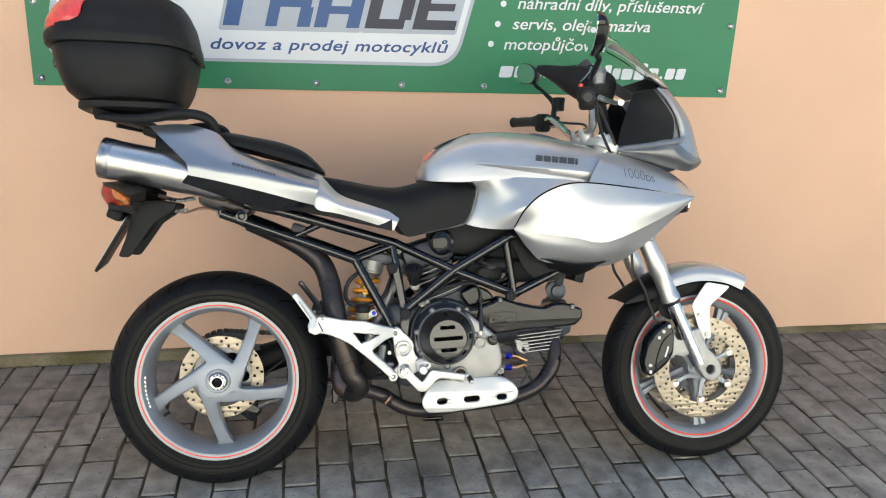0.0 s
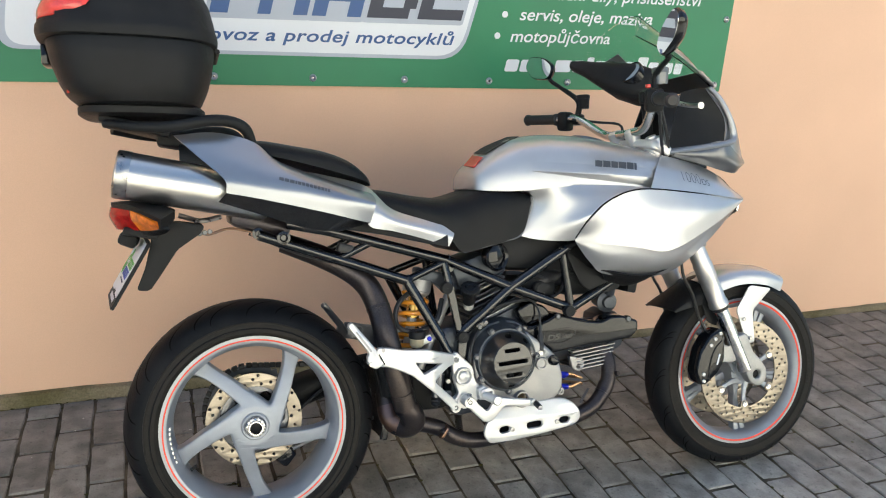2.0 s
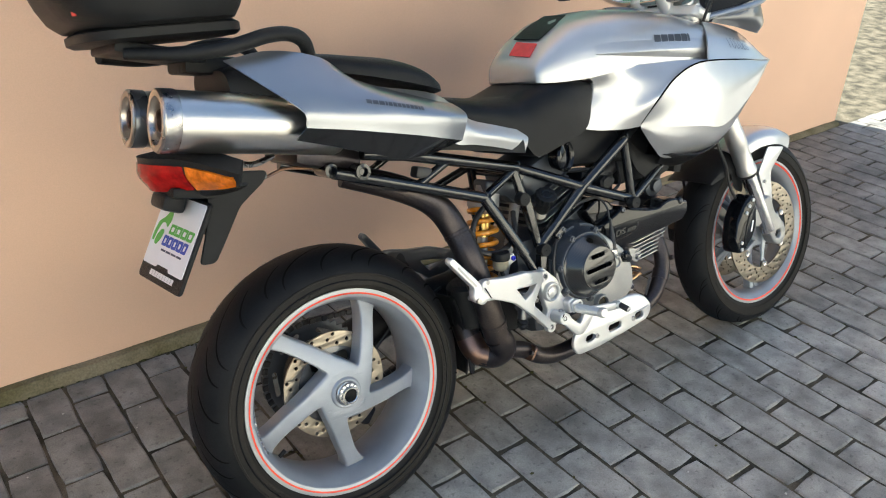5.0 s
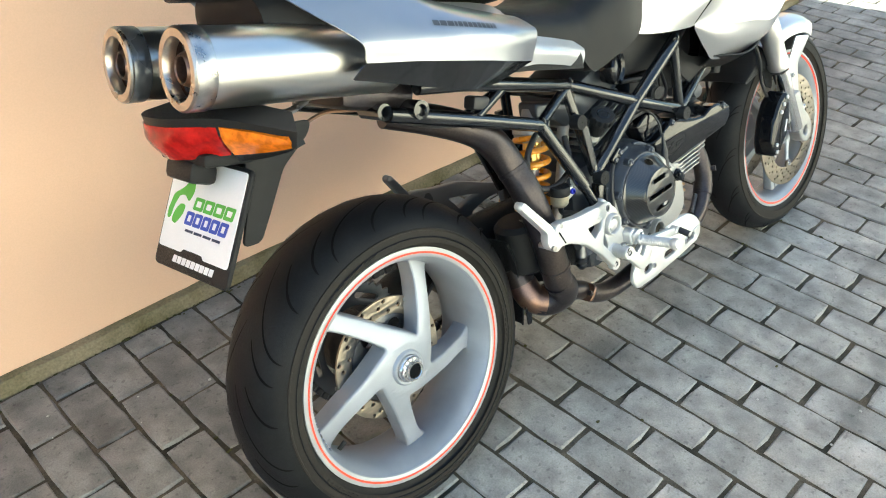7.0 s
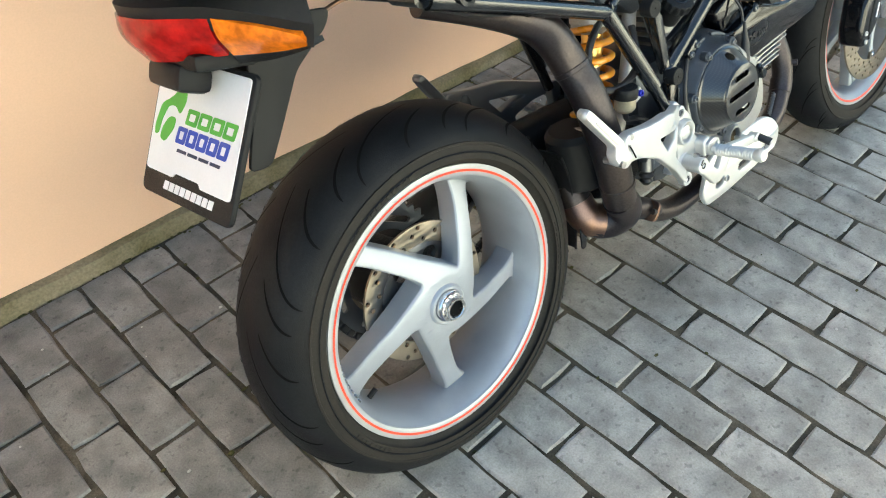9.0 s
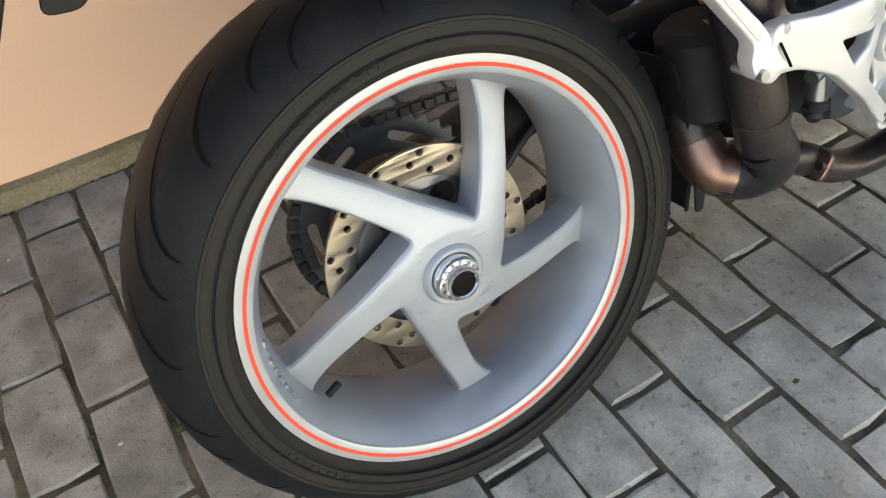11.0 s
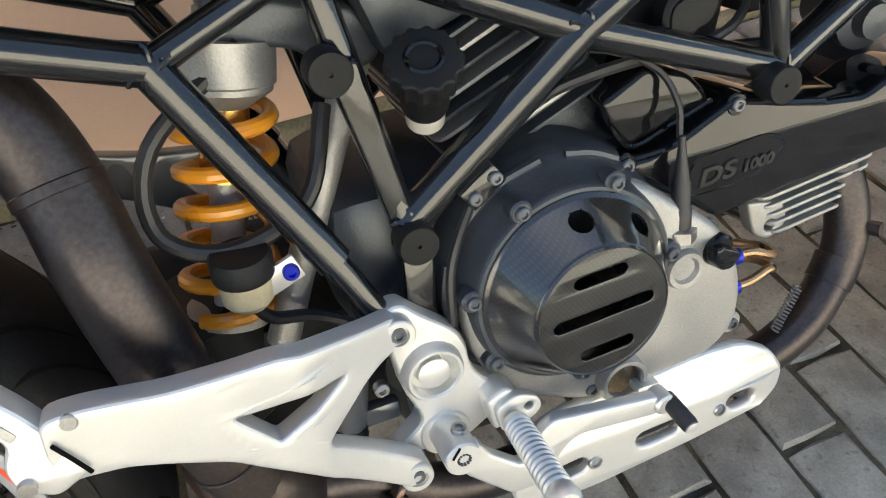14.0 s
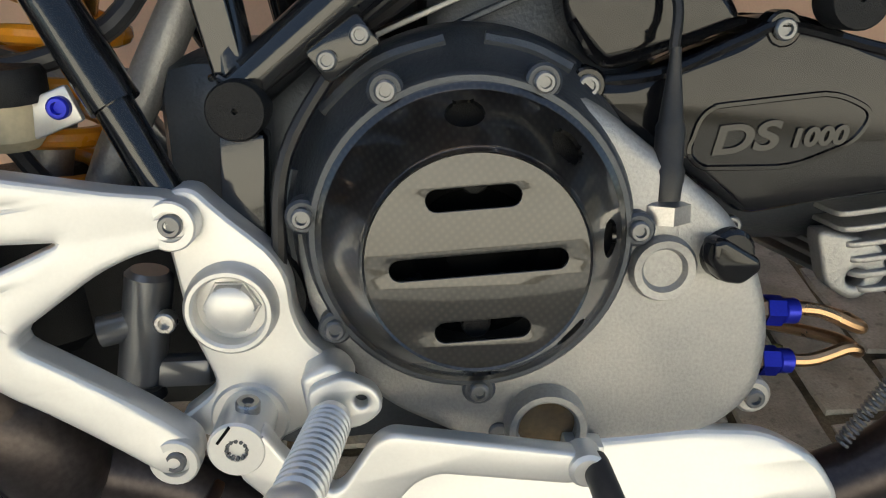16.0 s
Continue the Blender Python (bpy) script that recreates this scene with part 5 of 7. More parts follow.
# tail panels, faceted
tail_a = [[(-0.160, -0.100, 1.036), (-0.070, -0.098, 1.042), (0.018, -0.114, 1.018), (0.075, -0.128, 0.970), (0.222, -0.136, 0.912), (0.292, -0.126, 0.890)],
          [(-0.110, -0.130, 0.986), (-0.025, -0.150, 0.972), (0.055, -0.165, 0.948), (0.120, -0.175, 0.931), (0.230, -0.170, 0.897), (0.297, -0.150, 0.877)],
          [(-0.056, -0.161, 0.932), (0.020, -0.178, 0.918), (0.090, -0.190, 0.905), (0.150, -0.196, 0.893), (0.230, -0.190, 0.875), (0.294, -0.170, 0.861)]]
tail_b = [tail_a[2], [(-0.052, -0.160, 0.900), (0.020, -0.177, 0.885), (0.090, -0.188, 0.868), (0.165, -0.193, 0.849), (0.230, -0.184, 0.831), (0.280, -0.164, 0.818)]]
tail_c = [tail_b[1], [(-0.070, -0.146, 0.880), (0.000, -0.150, 0.856), (0.050, -0.152, 0.838), (0.100, -0.155, 0.820), (0.150, -0.155, 0.806), (0.205, -0.150, 0.800)]]
rail = [[(0.150, -0.112, 0.946), (0.285, -0.110, 0.910), (0.350, -0.118, 0.850), (0.430, -0.116, 0.820), (0.527, -0.100, 0.789)],
        [(0.200, -0.134, 0.915), (0.292, -0.152, 0.862), (0.352, -0.146, 0.822), (0.430, -0.134, 0.797), (0.517, -0.112, 0.768)],
        [(0.280, -0.160, 0.850), (0.288, -0.158, 0.808), (0.346, -0.144, 0.794), (0.424, -0.130, 0.772), (0.505, -0.112, 0.745)]]
panels = []
for side in (-1, 1):
    f = (lambda b: b) if side < 0 else mirrored
    panel = part("tail_panel", f(patch(tail_a + tail_b[1:], 0.003, 5, 6)), TAIL_BLUE, bike, "silver blue faceted tail panel", 50)
    panels.append(panel)
    part("tail_underpanel", f(patch(tail_c, 0.003, 5, 4)), FRAME_PAINT, panel, "dark grey lower edge of the tail")
    part("tail_rail", f(patch(rail, 0.003, 5, 5)), SILVER, bike, "silver rail below the seat", 30)
x = 0.066
for k, wd in enumerate((0.010, 0.010, 0.010, 0.004, 0.007, 0.007, 0.007, 0.007, 0.007, 0.007, 0.007, 0.004, 0.006)):
    z = 0.9265 - (x - 0.066) * 0.275
    quad = [[(x, 0, z), (x + wd, 0, z - wd * 0.28)], [(x + 0.001, 0, z + 0.0075), (x + wd + 0.001, 0, z + 0.0075 - wd * 0.28)]]
    part("address_bar", lay(patch(quad, 0.0003, 2, 2), panels, 0.0010), GREY_PRINT, panels[0])
    x += wd + 0.0018

# ---------------------------------------------------------------- silencers
for side in (-1, 1):
    yy = C + side * 0.104
    rear_c, front_c = Vector((-0.292, yy, 0.952)), Vector((0.050, yy, 0.882))
    can = part("silencer", rod(rear_c, front_c, [(0.0535, 0.010), (0.0545, 0.020), (0.0545, 0.335), (0.050, 0.345), (0.030, 0.36), (0.0, 0.36)], 56), BRUSHED, bike, "brushed steel silencer can")
    part("clamp_band", rod(rear_c, front_c, [(0.0548, 0.004), (0.0562, 0.006), (0.0562, 0.030), (0.0548, 0.032)], 56), STEEL if side < 0 else GUNMETAL, can)
    cap = part("end_cap", rod(rear_c, front_c, [(0.0400, 0.018), (0.0400, 0.004), (0.0425, 0.0), (0.0530, 0.0), (0.0558, 0.003), (0.0558, 0.010)], 56), CAN_CAP, can, "coppery steel end cap")
    part("outlet", rod(rear_c, front_c, [(0.0170, 0.060), (0.0170, 0.008), (0.0190, 0.006), (0.0215, 0.010), (0.0300, 0.030), (0.0402, 0.034), (0.0402, 0.016)], 40), PIPE_HOT, cap)
    part("outlet_bore", rod(rear_c, front_c, [(0, 0.045), (0.0172, 0.045)], 24), BLACK_PLASTIC, cap)
    d = (front_c - rear_c).normalized()
    u = d.orthogonal().normalized()
    v = d.cross(u)
    for k in range(6):
        a = 2 * math.pi * k / 6 + 0.4
        p = rear_c + d * 0.0225 + (u * math.cos(a) + v * math.sin(a)) * 0.0295
        part("vent_hole", rod(p, p + d, [(0, -0.002), (0.0082, -0.002), (0.0085, 0.004)], 14), BLACK_PLASTIC, cap)
part("tail_pipe_box", rbox((0.15, 0.18, 0.05), Matrix.Translation((0.03, C, 0.825)) @ pose(0, 0, 0, 0, 17, 0), 0.02), PIPE, bike)
for pts in ([(-0.06, C - 0.02, 0.842), (-0.11, C - 0.03, 0.835), (-0.16, C - 0.03, 0.850)],):
    part("hanger_strap", tube(pts, 0.006, 8), STEEL, bike)
part("wiring", tube([(0.02, C - 0.06, 0.80), (-0.04, C - 0.05, 0.812), (-0.09, C - 0.04, 0.800), (-0.115, C - 0.035, 0.806)], 0.0035, 6), PIPE_HOT, bike)
for k in range(3):
    screw((-0.112 + 0.012 * k, C - 0.045, 0.803 + 0.002 * k), 0.006, 0.01, parent=bike, material=GUNMETAL)

# ---------------------------------------------------------------- tail light and plate
TY = C - 0.040                    # the tail unit hangs a little to the right of the wheel's plane


def tail_net(rows):
    """Rows of right-hand places continued over the middle to the far side; y counts from the tail's middle."""
    return [[(x, TY + y, z) for x, y, z in r] + [(x, TY - y, z) for x, y, z in r[::-1]] for r in rows]


holder = part("light_housing", patch(tail_net([[(-0.196, -0.190, 0.846), (-0.262, -0.110, 0.878), (-0.306, -0.040, 0.886)], [(-0.168, -0.140, 0.862), (-0.205, -0.085, 0.884), (-0.225, -0.030, 0.892)]]), 0.026, 5, 3, (-0.15, TY, 0.74)), BLACK_PLASTIC, bike, "black tail light housing")
part("tail_lens", patch(tail_net([[(-0.266, -0.102, 0.868), (-0.308, -0.040, 0.875)], [(-0.264, -0.100, 0.846), (-0.311, -0.036, 0.851)], [(-0.248, -0.086, 0.820), (-0.296, -0.028, 0.822)]]), 0.010, 5, 5, (-0.2, TY, 0.84)), RED_LENS, holder, "red brake light lens")
for side in (-1, 1):
    net = [[(-0.264, TY - 0.106, 0.867), (-0.245, TY - 0.138, 0.858), (-0.222, TY - 0.168, 0.846), (-0.210, TY - 0.182, 0.838)], [(-0.262, TY - 0.104, 0.846), (-0.243, TY - 0.136, 0.842), (-0.220, TY - 0.168, 0.835), (-0.206, TY - 0.182, 0.831)], [(-0.246, TY - 0.092, 0.820), (-0.230, TY - 0.124, 0.820), (-0.212, TY - 0.154, 0.821), (-0.202, TY - 0.176, 0.824)]]
    bm = patch(net, 0.008, 5, 5, (-0.18, TY, 0.84))
    flip = Matrix.Translation((0, 2 * TY, 0)) @ Matrix.Diagonal((1, -1, 1, 1))
    part("indicator_lens", bm if side < 0 else moved(bm, flip), AMBER_LENS, holder, "amber indicator lens")
    bm = patch([net[2], [(-0.236, TY - 0.080, 0.806), (-0.214, TY - 0.112, 0.806), (-0.190, TY - 0.146, 0.812), (-0.178, TY - 0.172, 0.822)]], 0.006, 5, 2, (-0.18, TY, 0.84))
    part("indicator_base", bm if side < 0 else moved(bm, flip), BLACK_PLASTIC, holder)
part("lamp_bridge", rbox((0.080, 0.150, 0.020), Matrix.Translation((-0.245, TY, 0.812)) @ pose(0, 0, 0, 0, 12, 0), 0.006), BLACK_PLASTIC, holder)
part("plate_lamp", rbox((0.044, 0.088, 0.032), Matrix.Translation((-0.276, TY, 0.796)) @ pose(0, 0, 0, 0, 24, 0), 0.009), BLACK_PLASTIC, holder)
part("plate_arm", join(*[plate([rounded([(-0.160, 0.835), (-0.100, 0.825), (-0.110, 0.806), (-0.165, 0.770), (-0.205, 0.712), (-0.232, 0.675), (-0.262, 0.678), (-0.240, 0.730), (-0.222, 0.800), (-0.236, 0.830)], 0.01)], 0.007, 0.0015, TY + s * 0.066) for s in (-1, 1)] + [rbox((0.13, 0.128, 0.01), Matrix.Translation((-0.185, TY, 0.772)) @ pose(0, 0, 0, 0, -52, 0), 0.003)]), BLACK_PLASTIC, bike, "black number plate arm")
plate_x, plate_up = Vector((0.0190, -0.1860, -0.0136)).normalized(), Vector((0.0866, -0.0020, 0.1430))
plate_y = plate_up.cross(plate_x).normalized()
PLM = Matrix.Translation((-0.2825, -0.015, 0.7255)) @ Matrix((plate_x, plate_y, plate_x.cross(plate_y))).transposed().to_4x4()
frame_p = part("plate_holder", plate([rounded([(-0.098, -0.092), (0.098, -0.092), (0.098, 0.086), (-0.098, 0.086)], 0.012)], 0.008, 0.002, 0.004, PLM), BLACK_PLASTIC, bike, "black plate holder with a white dealer card")
part("dealer_card", plate([rounded([(-0.092, -0.062), (-0.030, -0.062), (-0.026, -0.056), (0.026, -0.056), (0.030, -0.062), (0.092, -0.062), (0.092, 0.080), (-0.092, 0.080)], 0.006, 3)], 0.0014, 0, -0.0012, PLM), WHITE_PLATE, frame_p, "white dealer card with green and blue emblem")
for pts, ink in (([(-0.072, -0.020), (-0.060, -0.024), (-0.044, -0.004), (-0.042, 0.010), (-0.056, 0.010), (-0.068, -0.004)], GREEN_PRINT), ([(-0.086, -0.006), (-0.078, 0.022), (-0.056, 0.034), (-0.040, 0.050), (-0.028, 0.046), (-0.026, 0.032), (-0.036, 0.014), (-0.046, 0.024), (-0.062, 0.022), (-0.072, 0.004), (-0.076, -0.016), (-0.084, -0.018)], GREEN_PRINT)):
    part("emblem_shape", plate([rounded(pts, 0.006, 3)], 0.0006, 0, -0.0024, PLM), ink, frame_p)
for ink, n, x0, wd, z, hi in ((GREEN_PRINT, 4, -0.022, 0.0240, 0.006, 0.020), (BLUE_PRINT, 5, -0.037, 0.0200, -0.019, 0.021)):
    for k in range(n):
        xx = x0 + k * (wd + 0.0022)
        loop_o = rounded([(xx, z), (xx + wd, z), (xx + wd + 0.004, z + hi), (xx + 0.004, z + hi)], 0.003, 3)
        loop_i = rounded([(xx + 0.0062, z + 0.0055), (xx + wd - 0.005, z + 0.0055), (xx + wd - 0.003, z + hi - 0.0055), (xx + 0.008, z + hi - 0.0055)], 0.001, 2)
        part("logo_block", plate([loop_o, loop_i], 0.0006, 0, -0.0024, PLM), ink, frame_p)
for k in range(4):
    part("slogan_bar", plate([[(-0.030 + k * 0.024, -0.0295), (-0.010 + k * 0.024, -0.0295), (-0.009 + k * 0.024, -0.0255), (-0.029 + k * 0.024, -0.0255)]], 0.0006, 0, -0.0024, PLM), DARK_PRINT, frame_p)
for k in range(9):
    part("address_bar", plate([[(-0.048 + k * 0.0122, -0.080), (-0.038 + k * 0.0122, -0.080), (-0.036 + k * 0.0122, -0.069), (-0.046 + k * 0.0122, -0.069)]], 0.0006, 0, -0.0008, PLM), WHITE_PLATE, frame_p)

# ---------------------------------------------------------------- top case on its rack
def oval(cx, cz, hx, hy, pw=0.42, n=40, a0=0.0, a1=2 * math.pi, z_tilt=0.0):
    out = []
    for k in range(n):
        t = a0 + (a1 - a0) * k / (n if abs(a1 - a0 - 2 * math.pi) < 1e-6 else n - 1)
        c, s = math.cos(t), math.sin(t)
        xx = math.copysign(abs(c) ** pw, c) * hx
        out.append(Vector((cx + xx, C + math.copysign(abs(s) ** pw, s) * hy, cz + z_tilt * xx)))
    return out


def level(lo, hi, z, hy, pw=0.58, tilt=-0.03):
    return oval((lo + hi) / 2 - 0.010, z, (hi - lo) / 2, hy, pw, z_tilt=tilt)


case = part("top_case", skin([level(-0.330, -0.108, 1.108, 0.150), level(-0.362, -0.088, 1.113, 0.172), level(-0.382, -0.077, 1.130, 0.184), level(-0.396, -0.064, 1.158, 0.192), level(-0.410, -0.052, 1.200, 0.198), level(-0.420, -0.045, 1.246, 0.202), level(-0.418, -0.047, 1.250, 0.200)]), BLACK_PLASTIC, bike, "large black top case with red reflectors", 40)
lid_levels = [level(-0.424, -0.045, 1.2505, 0.200), level(-0.436, -0.038, 1.254, 0.207), level(-0.440, -0.036, 1.268, 0.209), level(-0.438, -0.037, 1.282, 0.208), level(-0.432, -0.040, 1.288, 0.205), level(-0.428, -0.044, 1.310, 0.203), level(-0.412, -0.052, 1.345, 0.194), level(-0.380, -0.070, 1.382, 0.174), level(-0.320, -0.110, 1.405, 0.135), level(-0.25, -0.18, 1.411, 0.06)]
lid = part("lid", skin(lid_levels), BLACK_PLASTIC, case, "black domed lid", 40)
for side in (-1, 1):
    rows = []
    for lo, hi, z, hy in ((-0.4315, -0.0425, 1.292, 0.2065), (-0.4310, -0.042, 1.312, 0.2055), (-0.4145, -0.050, 1.347, 0.1965), (-0.390, -0.066, 1.376, 0.180)):
        a0, a1 = (math.pi, math.pi + 1.36) if side < 0 else (math.pi, math.pi - 1.36)
        rows.append([tuple(p) for p in oval((lo + hi) / 2 - 0.010, z, (hi - lo) / 2 + 0.0015, hy + 0.0015, 0.58, 9, a0 + (0.08 if side < 0 else -0.08), a1 if z > 1.30 else a1 - (0.5 if side < 0 else -0.5), -0.03)])
    part("reflector", patch(rows, 0.003, 2, 3, (-0.24, C, 1.30)), RED_REFLECTOR, lid, "red rear reflector")
part("case_lock", rbox((0.02, 0.07, 0.05), Matrix.Translation((-0.434, C, 1.235)), 0.006), BLACK_GLOSS, case)
part("small_reflector", rbox((0.008, 0.012, 0.012), Matrix.Translation((-0.376, C - 0.128, 1.140)) @ pose(0, 0, 0, 0, 0, 40), 0.002), RED_REFLECTOR, case)
part("lid_hinge", cyl((-0.050, C - 0.085, 1.240), (-0.050, C + 0.085, 1.240), 0.006, 10), BLACK_PLASTIC, case)
part("rack_plate", skin([level(-0.352, -0.080, 1.084, 0.128), level(-0.362, -0.074, 1.090, 0.140), level(-0.362, -0.074, 1.104, 0.142), level(-0.350, -0.082, 1.110, 0.136)]), BLACK_PLASTIC, bike, "black case mounting plate", 40)
part("rack_bracket", join(rbox((0.16, 0.20, 0.020), Matrix.Translation((-0.245, C, 1.064)) @ pose(0, 0, 0, 0, 14, 0), 0.006), rbox((0.10, 0.12, 0.034), Matrix.Translation((-0.150, C, 1.030)) @ pose(0, 0, 0, 0, 10, 0), 0.008)), BLACK_PLASTIC, bike)
for side in (-1, 1):
    bm = tube([(-0.310, C - 0.105, 1.068), (-0.225, C - 0.150, 1.056), (-0.152, C - 0.172, 1.056), (-0.080, C - 0.172, 1.068), (-0.030, C - 0.160, 1.066), (0.002, C - 0.145, 1.050), (0.016, C - 0.130, 1.018)], [0.010, 0.0125, 0.0135, 0.0135, 0.0135, 0.0135, 0.0125], 14)
    part("grab_rail", bm if side < 0 else mirrored(bm), BLACK_PLASTIC, bike, "black passenger grab rail")

for ob in bike.children:
    if ob.name.split(".")[0] in ("tail_panel", "silencer", "tail_pipe_box", "hanger_strap", "tail_tray", "passenger_pad"):
        ob.location.y = -0.030

# ---------------------------------------------------------------- trellis frame
def frame_tube(points, r=0.0135):
    for side in (-1, 1):
        bm = tube(points, r, 14, smooth=False)
        part("frame_tube", bm if side < 0 else mirrored(bm), FRAME_PAINT, frame_root)


frame_root = part("trellis_frame", cyl((0.52, C - 0.09, 0.685), (0.52, C + 0.09, 0.685), 0.012, 14), FRAME_PAINT, bike, "dark grey tubular trellis frame")
NODE, TOPN, CROSS, UPN, LOWN, PLUG = (0.395, -0.084, 0.660), (0.516, -0.058, 0.704), (0.680, -0.100, 0.626), (0.834, -0.100, 0.716), (0.863, -0.086, 0.553), (0.536, -0.090, 0.510)
frame_tube([(0.022, -0.112, 0.797), (0.282, -0.092, 0.702), NODE])
frame_tube([NODE, (0.4765, -0.108, 0.507)])
frame_tube([(0.470, -0.1065, 0.518), (0.482, -0.110, 0.494), (0.500, -0.114, 0.455)], 0.0105)
frame_tube([(0.090, -0.112, 0.822), (0.185, -0.118, 0.802), TOPN])
frame_tube([TOPN, CROSS, LOWN])
frame_tube([NODE, TOPN], 0.0105)
frame_tube([(0.505, -0.062, 0.697), PLUG], 0.0115)
frame_tube([PLUG, CROSS, UPN], 0.0145)
frame_tube([UPN, LOWN], 0.0115)
frame_tube([LOWN, (1.006, -0.062, 0.617), (1.185, C - 0.03, 0.800)])
frame_tube([UPN, (1.000, -0.085, 0.800), (1.170, C - 0.03, 0.905)])
frame_tube([(0.205, -0.096, 0.722), (0.300, -0.098, 0.765)], 0.0095)
for side in (-1, 1):
    gusset = plate([rounded([(0.498, 0.640), (0.520, 0.640), (0.541, 0.520), (0.524, 0.515)], 0.004, 3)], 0.016, 0.003, -0.090 if side < 0 else 2 * C + 0.090)
    part("gusset", gusset, FRAME_PAINT, frame_root)
    bar_b = rbox((0.024, 0.022, 0.070), Matrix.Translation((0.535, -0.096 if side < 0 else 2 * C + 0.096, 0.456)) @ pose(0, 0, 0, 0, 4, 0), 0.003)
    part("engine_lug", bar_b, FRAME_PAINT, frame_root)
for x, y, z in ((0.537, -0.1060, 0.503), (0.501, -0.0910, 0.634), (0.849, -0.1065, 0.549)):
    part("tube_plug", rod((x, y + 0.012, z), (x, y - 0.02, z), [(0, 0), (0.0155, 0), (0.0155, 0.020), (0.0145, 0.0215), (0.0016, 0.0215), (0.0012, 0.019), (0, 0.019)], 28), BLACK_PLASTIC, frame_root, "black rubber frame plug")
for p in (NODE, TOPN, CROSS, UPN, LOWN, PLUG):
    for k in range(6):
        a = k * 1.05
        part("weld", moved(tube([(0.006 * math.cos(a), -0.012, 0.006 * math.sin(a)), (0.013 * math.cos(a + 0.3), -0.0105, 0.013 * math.sin(a + 0.3)), (0.0155 * math.cos(a + 0.5), -0.0085, 0.0155 * math.sin(a + 0.5))], 0.0019, 6, 3), Matrix.Translation(p)), FRAME_PAINT, frame_root)
part("tail_bolt", rod((0.080, -0.065, 0.788), (0.080, -0.14, 0.788), [(0.016, 0), (0.016, 0.062), (0.010, 0.063), (0.008, 0.060), (0.0065, 0.055), (0, 0.055)], 24), FRAME_PAINT, frame_root)
part("tail_bolt", rod((0.022, -0.050, 0.800), (0.022, -0.12, 0.800), [(0.014, 0), (0.014, 0.056), (0.008, 0.057), (0.006, 0.050), (0, 0.050)], 20), FRAME_PAINT, frame_root)
part("wiring_loom", tube([(0.04, -0.09, 0.785), (0.12, -0.08, 0.748), (0.20, -0.065, 0.722), (0.29, -0.05, 0.690), (0.40, -0.03, 0.655)], 0.007, 8), HOSE, bike)
part("rubber_boot", rbox((0.04, 0.03, 0.025), Matrix.Translation((0.235, -0.09, 0.752)) @ pose(0, 0, 0, 0, 18, 0), 0.006), HOSE, bike)

# ---------------------------------------------------------------- engine
CX, CZ = 0.6535, 0.4360
engine = part("engine_block", rbox((0.30, 0.20, 0.20), Matrix.Translation((0.655, C, 0.385)) @ pose(0, 0, 0, 0, -4, 0), 0.03), ALU_GREY, bike, "grey painted vee-twin engine block")
part("gearbox_case", rbox((0.16, 0.19, 0.12), Matrix.Translation((0.560, C, 0.47)), 0.025), ALU_GREY, engine)
part("cylinder_base", rbox((0.14, 0.14, 0.16), Matrix.Translation((0.70, C, 0.50)), 0.02), ALU_GREY, engine)
part("side_case", plate([rounded([(0.655, 0.522), (0.715, 0.506), (0.768, 0.463), (0.797, 0.438), (0.815, 0.403), (0.822, 0.370), (0.818, 0.332), (0.790, 0.308), (0.734, 0.299), (0.660, 0.306), (0.600, 0.338), (0.566, 0.388), (0.560, 0.440), (0.585, 0.500)], 0.02, 5)], 0.060, 0.010, -0.088), ALU_CAST, engine, "cast aluminium clutch side case")
part("clutch_housing", moved(lathe([(0.070, -0.100), (0.0785, -0.1275), (0.0830, -0.1272), (0.0848, -0.1250), (0.0855, -0.1205), (0.0905, -0.1100), (0.0925, -0.1040), (0.0985, -0.0950), (0.1035, -0.0860), (0.1060, -0.0700), (0.1040, -0.0400)], 72), Matrix.Translation((CX, 0, CZ))), ALU_GREY, engine, "grey painted clutch housing")
for a0, a1 in ((96, 140), (56, 84), (160, 196)):
    part("housing_rib", tube([(CX + 0.0985 * math.cos(radians(t)), -0.0955, CZ + 0.0985 * math.sin(radians(t))) for t in (a0, (a0 + a1) / 2, a1)], 0.0045, 8), ALU_GREY, engine)


